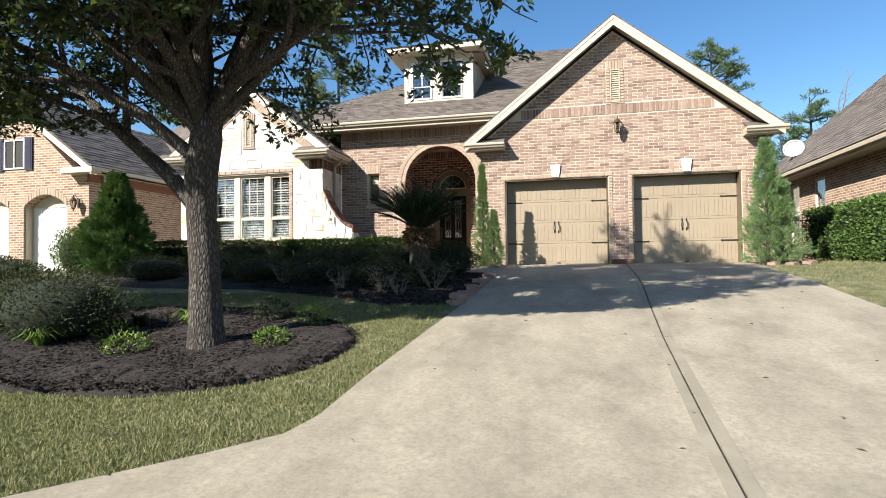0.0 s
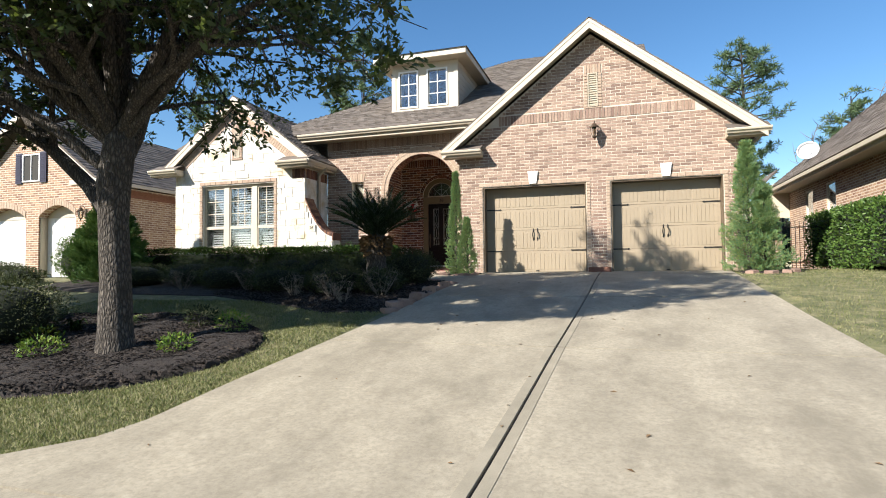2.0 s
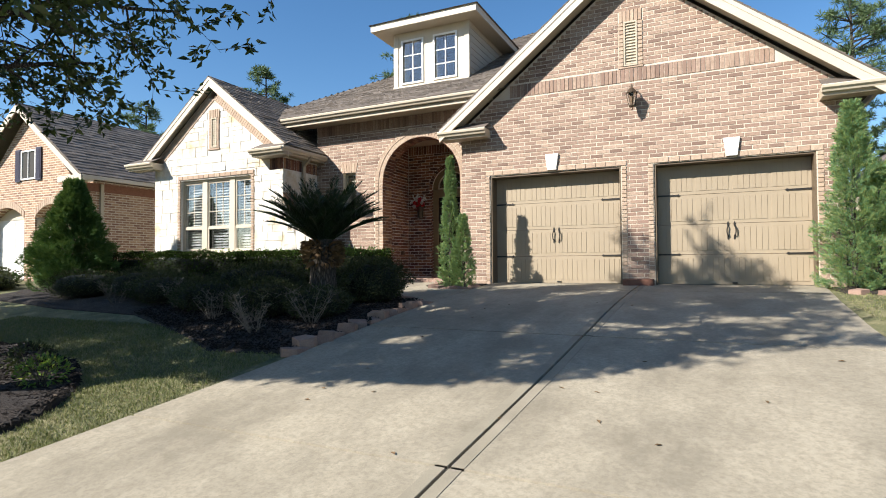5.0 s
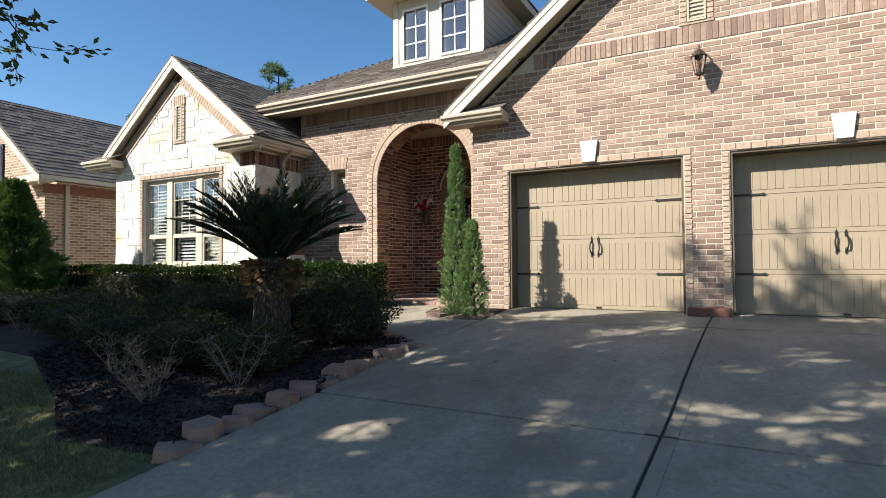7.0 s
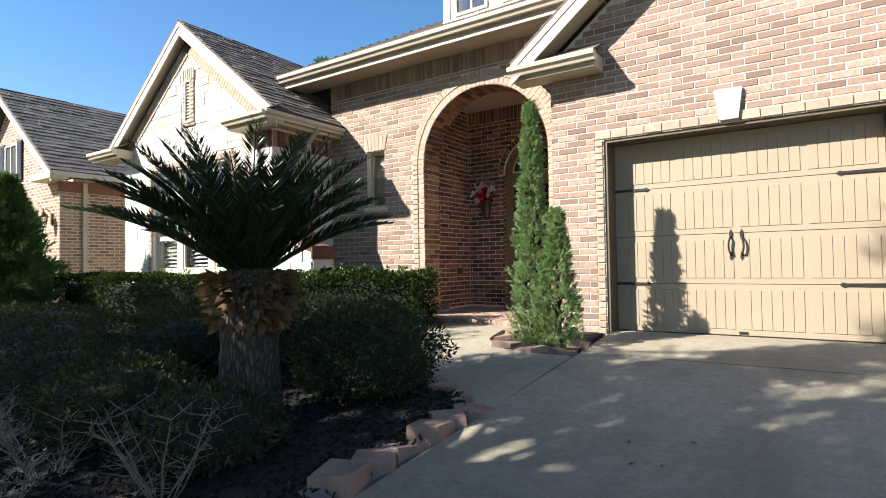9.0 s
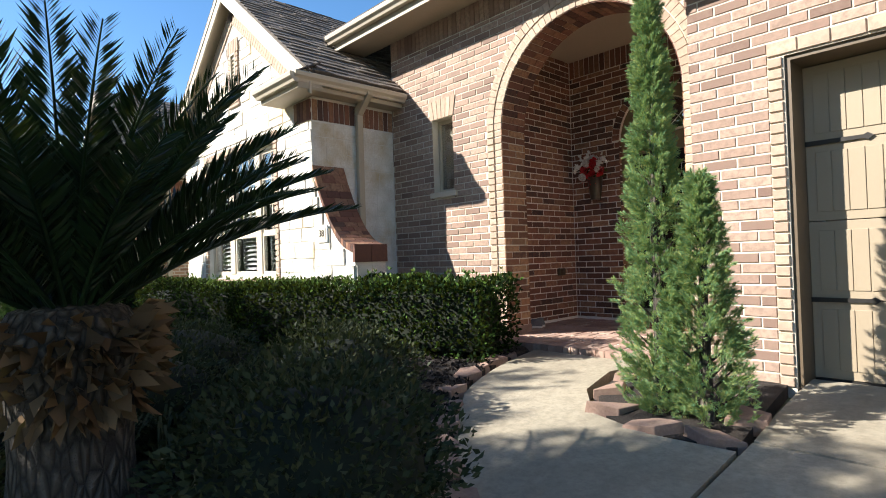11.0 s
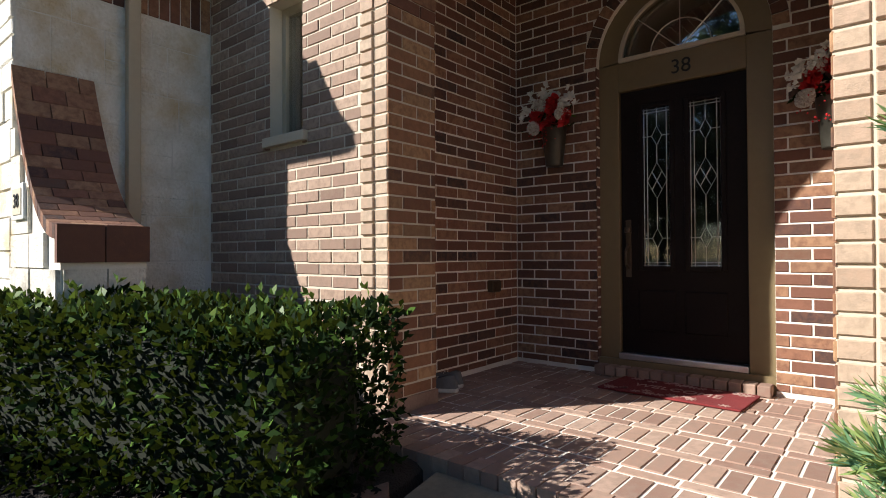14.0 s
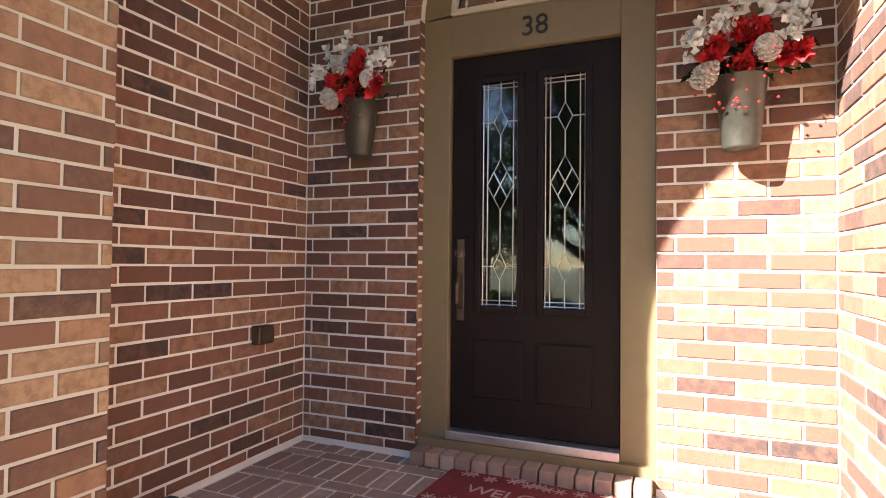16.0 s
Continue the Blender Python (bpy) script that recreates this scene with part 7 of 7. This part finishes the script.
put("rear_gable", Geo().prism([(6.9, 26.5, 3.3), (8.75, 26.5, 3.3), (8.75, 26.5, 4.9), (7.9, 26.5, 4.6)], (0, 0.2, 0)), "paint_cream", rh)
put("rear_wall", Geo().box(7.2, 8.75, 27.5, 27.8, 1.0, 3.3), "far_brick", rh)
put("rear_roof", Geo().prism([(6.6, 26.3, 3.4), (6.6, 30, 3.4), (8.3, 30, 5.2), (8.3, 26.3, 5.2)], (0, 0, 0.08)), "shingle", rh)
dish = holder("satellite_dish", (8.9, 24.5, 5.05), "pale grey satellite dish on a roof mast", "dish")
emit("mast", Geo().tube([(0, 0, -0.1), (0, 0, 0.5)], [0.025, 0.025], 8), M["dish"], dish)
dq = Geo().lathe([(0.02, 0.0), (0.2, 0.03), (0.36, 0.1), (0.37, 0.1), (0.2, 0.045), (0.02, 0.02)], 20)
dob = emit("reflector", dq, M["dish"], dish, smooth=True)
dob.matrix_local = pose(0, -0.05, 0.55, 70, 0, -25)
emit("feed_arm", Geo().tube([(0, -0.05, 0.4), (0.05, -0.45, 0.45)], [0.014, 0.012], 6), M["black"], dish)

fence = holder("iron_fence", (7.0, 20.5, ground_z(7, 20.5)), "black iron picket fence between the houses", "fence")
for k in range(32):
    x = -1.85 + k * 0.115
    emit("picket", Geo().tube([(x, 0, 0), (x, 0, 1.5)], [0.009, 0.009], 6), M["black"], fence)
for z in (0.2, 1.3):
    emit("rail", Geo().box(-1.9, 1.75, -0.012, 0.012, z, z + 0.03), M["black"], fence)
for x in (-1.95, 0.0, 1.75):
    emit("post", Geo().box(x - 0.03, x + 0.03, -0.03, 0.03, 0, 1.62), M["black"], fence)
hedge("hedge", (8.0, 14.6), (8.0, 19.6), 1.3, 2.75, 15000, "loose green hedge along the neighbouring wall", "leaf_laurel", 0.075)

# ---- trees beyond ----
def pine(x, y, h, crown, seed, n_=46):
    r_ = random.Random(seed)
    z0 = ground_z(x, y)
    ob = holder("pine_tree", (x, y, z0), "tall pine with a bare trunk and tufted crown", "tree", "pines behind the houses")
    emit("trunk", Geo().tube([(0, 0, -0.2), (0.1, 0, h * 0.5), (0, 0.1, h)], [0.24, 0.17, 0.04], 8), M["bark"], ob)
    br, at, way = Geo(), [], []
    for k in range(n_):
        f = 1 - crown * r_.random() ** 0.8
        a, L = k * 2.4 + r_.uniform(-0.4, 0.4), (0.6 + 2.6 * min(1, (1 - f) / crown * 1.4)) * r_.uniform(0.6, 1.2)
        p = Vector((0, 0, h * f))
        d = Vector((math.cos(a), math.sin(a), r_.uniform(0.0, 0.5)))
        e = p + d * L
        br.tube([p, p + d * L * 0.5, e], [0.05, 0.035, 0.015], 5)
        for c in range(5):
            cpt = p.lerp(e, r_.uniform(0.5, 1.05)) + Vector((r_.gauss(0, 0.25), r_.gauss(0, 0.25), r_.gauss(0.1, 0.15)))
            for j in range(34):
                at.append(tuple(cpt))
                way.append((r_.gauss(0, 1), r_.gauss(0, 1), r_.gauss(0.4, 0.8)))
    emit("branchwork", br, M["bark"], ob, kind="stuff")
    leaves("crown", at, way, 0.42, 0.12, M["leaf_pine"], ob, fold=0.02)
    return ob


for i, (x, y, h, c) in enumerate(((10.8, 45, 16.5, 0.42), (-18.8, 44, 20.5, 0.38), (-31, 40, 17, 0.5), (18.5, 48, 12.5, 0.5), (-24, 50, 18, 0.4), (-12.5, 52, 17.5, 0.35), (-38, 34, 13, 0.6), (11.5, 52, 13, 0.5), (-27, 36, 12, 0.6))):
    pine(x, y, h, c, i)


def bare_tree(x, y, h, seed):
    r_ = random.Random(seed)
    ob = holder("bare_tree", (x, y, ground_z(x, y)), "leafless pale grey tree behind the houses", "tree", "bare trees")
    w_ = Geo()

    def limb(p, d, L, r, lv):
        pts_, q_ = [p], p
        for j in range(4):
            d = (d + Vector((r_.gauss(0, 0.16), r_.gauss(0, 0.16), r_.gauss(0.04, 0.1)))).normalized()
            q_ = q_ + d * L / 4
            pts_.append(q_)
        w_.tube(pts_, [r * (1 - 0.18 * j) for j in range(5)], 6 if lv < 2 else 4, cap=False)
        if lv < 3:
            for k in range(4 if lv else 6):
                c = pts_[1 + k % 4]
                limb(c, d + Vector((r_.gauss(0, 0.7), r_.gauss(0, 0.7), r_.gauss(0.1, 0.4))), L * r_.uniform(0.4, 0.62), r * 0.5, lv + 1)
    limb(Vector((0, 0, -0.2)), Vector((0.05, 0, 1)), h * 0.6, 0.17, 0)
    emit("branchwork", w_, M["twig"], ob, kind="stuff")
    return ob


bare_tree(14.4, 40, 12.5, 3)
bare_tree(16.6, 44, 11, 4)
bare_tree(-24, 36, 10, 5)


def round_tree(x, y, h, r, seed, label="broad evergreen tree at a distance", mat="leaf_oak"):
    r_ = random.Random(seed)
    ob = holder("evergreen_tree", (x, y, ground_z(x, y)), label, "tree", "trees at a distance")
    w_ = Geo().tube([(0, 0, -0.2), (0.1, 0, h * 0.45), (0.0, 0.1, h * 0.8)], [0.25, 0.18, 0.06], 8)
    at, way = [], []
    for k in range(26):
        a = k * 2.4
        e = Vector((math.cos(a) * r * r_.uniform(0.3, 0.9), math.sin(a) * r * r_.uniform(0.3, 0.9), h * r_.uniform(0.35, 0.95)))
        w_.tube([(0, 0, h * 0.35), tuple(e * 0.6 + Vector((0, 0, h * 0.15))), tuple(e)], [0.08, 0.05, 0.02], 5)
        n1 = 170
        cl = np.array(e) + rng.normal(size=(n1, 3)) * (r * 0.22, r * 0.22, h * 0.07)
        at.append(cl)
        way.append(rng.normal(size=(n1, 3)))
    emit("trunk", w_, M["bark"], ob)
    leaves("crown", np.concatenate(at), np.concatenate(way), 0.34, 0.5, M[mat], ob)
    return ob


for i, (x, y, h, r) in enumerate(((-34, 14.5, 7.5, 3.4), (-40, 18, 8, 4), (-36, 9, 6.5, 3.2), (-30, 19, 5.5, 2.5), (-26, 8, 4.5, 2.2), (-45, 26, 8, 4))):
    round_tree(x, y, h, r, i)
for i, (x, y, h, r) in enumerate(((-16, -19, 10, 4.5), (-7, -21, 9, 4), (3, -20, 11, 5), (12, -22, 9, 4), (21, -20, 10, 5), (-26, -20, 11, 5))):
    round_tree(x, y, h, r, 20 + i, "evergreen street tree across the road")
for i, (x, y) in enumerate(((7.5, 30), (9.5, 33), (6.3, 34))):
    mound("tall_bush", x, y, 1.6, 1.4, 3.2, 2200, 0.16, "leaf_shrub", "olive bush behind the fence", "bush")

# ---- things on the porch ----
mat_ = holder("door_mat", (-3.47, 17.8, PORCH_Z + 0.002), "red door mat with a pale snowflake pattern", "door mat")
mat_.rotation_euler = (0, 0, radians(-3))
emit("rug", Geo().box(-0.46, 0.46, -0.28, 0.17, 0.0, 0.014), M["rug"], mat_, bevel=0.005)
lettering("lettering", "WELCOME", 0.12, pose(0, -0.05, 0.0145, 0, 0, 0), M["rug_pale"], mat_, 0.0015)
for sx in (-1, 1):
    for k in range(18):
        x, y = random.Random(k * 3 + sx).uniform(-0.42, 0.42), (0.09 + 0.06 * random.Random(k).random()) if k % 2 else (-0.26 + 0.08 * random.Random(k).random())
        fl = Geo()
        for j in range(3):
            a = j * math.pi / 3
            dx, dy = math.cos(a) * 0.034, math.sin(a) * 0.034
            fl.prism([(x - dx - dy * 0.12, y - dy + dx * 0.12, 0.0142), (x + dx - dy * 0.12, y + dy + dx * 0.12, 0.0142), (x + dx + dy * 0.12, y + dy - dx * 0.12, 0.0142), (x - dx + dy * 0.12, y - dy - dx * 0.12, 0.0142)], (0, 0, 0.0012 + 0.0004 * j))
        emit("snowflake", fl, M["rug_pale"], mat_)


def bouquet(x, z, seed, tall=0.31):
    r_ = random.Random(seed)
    y = Y_BACK - 0.012
    ob = holder("wall_bucket", (x, y - 0.1, z), "grey metal wall bucket of white and red artificial flowers", "wall planter", "wall buckets by the door")
    b = Geo()
    n_ = 20
    ring = []
    for rr, zz in ((0.07, 0), (0.072, 0.01), (0.105, tall), (0.11, tall), (0.1, tall - 0.004), (0.066, 0.02)):
        ring += [(rr * math.cos(math.pi * 2 * k / n_), max(-0.2, rr * math.sin(math.pi * 2 * k / n_)), zz) for k in range(n_)]
    b.add(ring, [(i * n_ + k, i * n_ + (k + 1) % n_, (i + 1) * n_ + (k + 1) % n_, (i + 1) * n_ + k) for i in range(5) for k in range(n_)] + [tuple(range(n_ - 1, -1, -1)), tuple(range(5 * n_, 6 * n_))])
    emit("bucket", b, M["bucket"], ob, smooth=True)
    emit("hanger", Geo().box(-0.02, 0.02, 0.085, 0.11, tall - 0.03, tall + 0.03), M["bucket"], ob)
    spots = {"white": [(-0.2, 0.12), (-0.05, 0.24), (0.05, 0.22), (0.19, 0.2), (-0.12, 0.2), (0.14, 0.12)], "red": [(-0.11, 0.07), (0.04, 0.14), (0.0, 0.02), (0.15, 0.03), (-0.02, 0.16)], "cone": [(-0.13, -0.02), (0.1, 0.06), (-0.07, 0.16)]}
    for kind_, lst in spots.items():
        for dx, dz in lst:
            c = Vector((dx + r_.uniform(-0.02, 0.02), -0.05 - r_.uniform(0, 0.07), tall + 0.03 + dz))
            if kind_ == "cone":
                at_, wy = [], []
                ax = Vector((r_.uniform(-0.6, 0.6), -0.7, r_.uniform(-0.2, 0.6))).normalized()
                core_ = Geo()
                o1 = ax.orthogonal().normalized()
                o2 = ax.cross(o1)
                for lv in range(9):
                    f = lv / 8
                    rr = 0.045 * math.sin(math.pi * (0.2 + 0.75 * f))
                    for k in range(9):
                        a = k * 0.698 + lv * 0.35
                        d = o1 * math.cos(a) + o2 * math.sin(a)
                        p0 = c + ax * (f - 0.5) * 0.13 + d * rr * 0.4
                        core_.prism([p0 - ax.cross(d) * 0.006, p0 + ax.cross(d) * 0.006, p0 + d * rr * 0.8 + ax.cross(d) * 0.011, p0 + d * rr * 0.8 - ax.cross(d) * 0.011], ax * 0.006)
                emit("pine_cone", core_, M["cone"], ob, "white-tipped pine cone")
            else:
                at_, wy = [], []
                big = kind_ == "red"
                heads = 3 if big else 8
                for h_ in range(heads):
                    cc = c + Vector((r_.gauss(0, 0.03), r_.gauss(0, 0.025), r_.gauss(0, 0.03))) * (0.7 if big else 1)
                    for k in range(34 if big else 10):
                        a, e = r_.uniform(0, 6.28), r_.uniform(-0.4, 1.2)
                        at_.append(tuple(cc))
                        wy.append((math.cos(a) * math.cos(e), -abs(math.sin(e)) - 0.3, math.sin(a) * math.cos(e)))
                leaves("red_bloom" if big else "white_bloom", at_, wy, 0.06 if big else 0.036, 0.8 if big else 0.9, M["red_petal" if big else "white_petal"], ob, kind="stuff", fold=0.12)
    at_, wy = [], []
    for k in range(150):
        a = r_.uniform(0, 6.28)
        at_.append((r_.gauss(0, 0.09), -0.04 + r_.gauss(0, 0.03), tall + r_.uniform(-0.02, 0.16)))
        wy.append((r_.gauss(0, 1), r_.gauss(-0.4, 0.5), r_.gauss(0.2, 0.6)))
    leaves("sprig_leaves", at_, wy, 0.05, 0.4, M["leaf_hedge"], ob)
    bq = Geo()
    for k in range(46):
        p = Vector((r_.gauss(-0.03, 0.07), -0.1 + r_.gauss(0, 0.03), tall + r_.uniform(-0.16, 0.08)))
        bq.add([p + Vector(o_) * 0.007 for o_ in ((1, 0, 0), (-1, 0, 0), (0, 1, 0), (0, -1, 0), (0, 0, 1), (0, 0, -1))], [(0, 2, 4), (2, 1, 4), (1, 3, 4), (3, 0, 4), (2, 0, 5), (1, 2, 5), (3, 1, 5), (0, 3, 5)])
    emit("berries", bq, M["red_petal"], ob, "small red berries", kind="stuff")
    return ob


bouquet(-4.5, 2.96, 1)
bouquet(-2.59, 2.87, 2)
jb = emit("outlet_box", Geo().box(X_PL + 0.005, X_PL + 0.06, 17.62, 17.74, 1.92, 2.02), M["bronze"], None, "weathered grey weatherproof outlet box on the porch wall", bevel=0.008, category="outlet box")
emit("cover", Geo().box(X_PL + 0.06, X_PL + 0.068, 17.63, 17.73, 1.93, 2.01), M["bronze"], jb)


def shoe(x, y, turn):
    ob = holder("shoe", (x, y, PORCH_Z + 0.003), "worn grey canvas lace-up shoe on the porch floor", "shoe", "pair of shoes")
    ob.rotation_euler = (0, 0, radians(turn))
    sole = [(-0.13, -0.035), (-0.05, -0.045), (0.07, -0.05), (0.13, -0.035), (0.15, 0), (0.13, 0.035), (0.07, 0.05), (-0.05, 0.042), (-0.13, 0.033), (-0.145, 0)]
    emit("sole", Geo().prism([(a, b, 0) for a, b in sole], (0, 0, 0.028)), M["rubber"], ob, "off-white rubber sole", bevel=0.006)
    up, k = Geo(), len(sole)
    rings = ((1.0, 0.028, 0), (0.97, 0.05, 0), (0.8, 0.075, -0.012), (0.5, 0.095, -0.05))
    for s, z, sh_ in rings:
        up.v += [(a * s + sh_, b * s * (1 if z < 0.06 else 0.95), z + (0.02 if a < -0.04 and z > 0.07 else 0)) for a, b in sole]
    up.f = [(i * k + j, i * k + (j + 1) % k, (i + 1) * k + (j + 1) % k, (i + 1) * k + j) for i in range(3) for j in range(k)]
    emit("upper", up, M["canvas"], ob, "grey canvas upper", smooth=True)
    emit("lining", Geo().prism([(a * 0.5 - 0.05, b * 0.5, 0.09) for a, b in sole], (0, 0, 0.004)), M["rubber_dark"], ob, "dark blue lining")
    for j in range(4):
        xx = 0.0 + j * 0.022
        emit("lace", Geo().tube([(xx, -0.028, 0.088 - j * 0.006), (xx + 0.008, 0, 0.1 - j * 0.007), (xx, 0.028, 0.088 - j * 0.006)], [0.003] * 3, 5), M["rubber"], ob, "white lace")
    return ob


shoe(-4.76, 16.78, 205)
shoe(-4.82, 16.93, 190)
leaf_litter = Geo()
for k in range(40):
    r_ = random.Random(100 + k)
    y = r_.uniform(3.5, 13)
    x = r_.uniform(drive_left(y), drive_right(y))
    z = ground_z(x, y) + 0.034
    a, L = r_.uniform(0, 6.28), r_.uniform(0.02, 0.04)
    c_, s_ = math.cos(a) * L, math.sin(a) * L
    leaf_litter.add([(x - c_, y - s_, z), (x + s_ * 0.4, y - c_ * 0.4, z + 0.008), (x + c_, y + s_, z + 0.004), (x - s_ * 0.4, y + c_ * 0.4, z + 0.01)], [(0, 1, 2), (0, 2, 3)])
emit("fallen_leaves", leaf_litter, M["husk"], None, "scattered dry brown leaves on the driveway", category="leaves", kind="stuff")
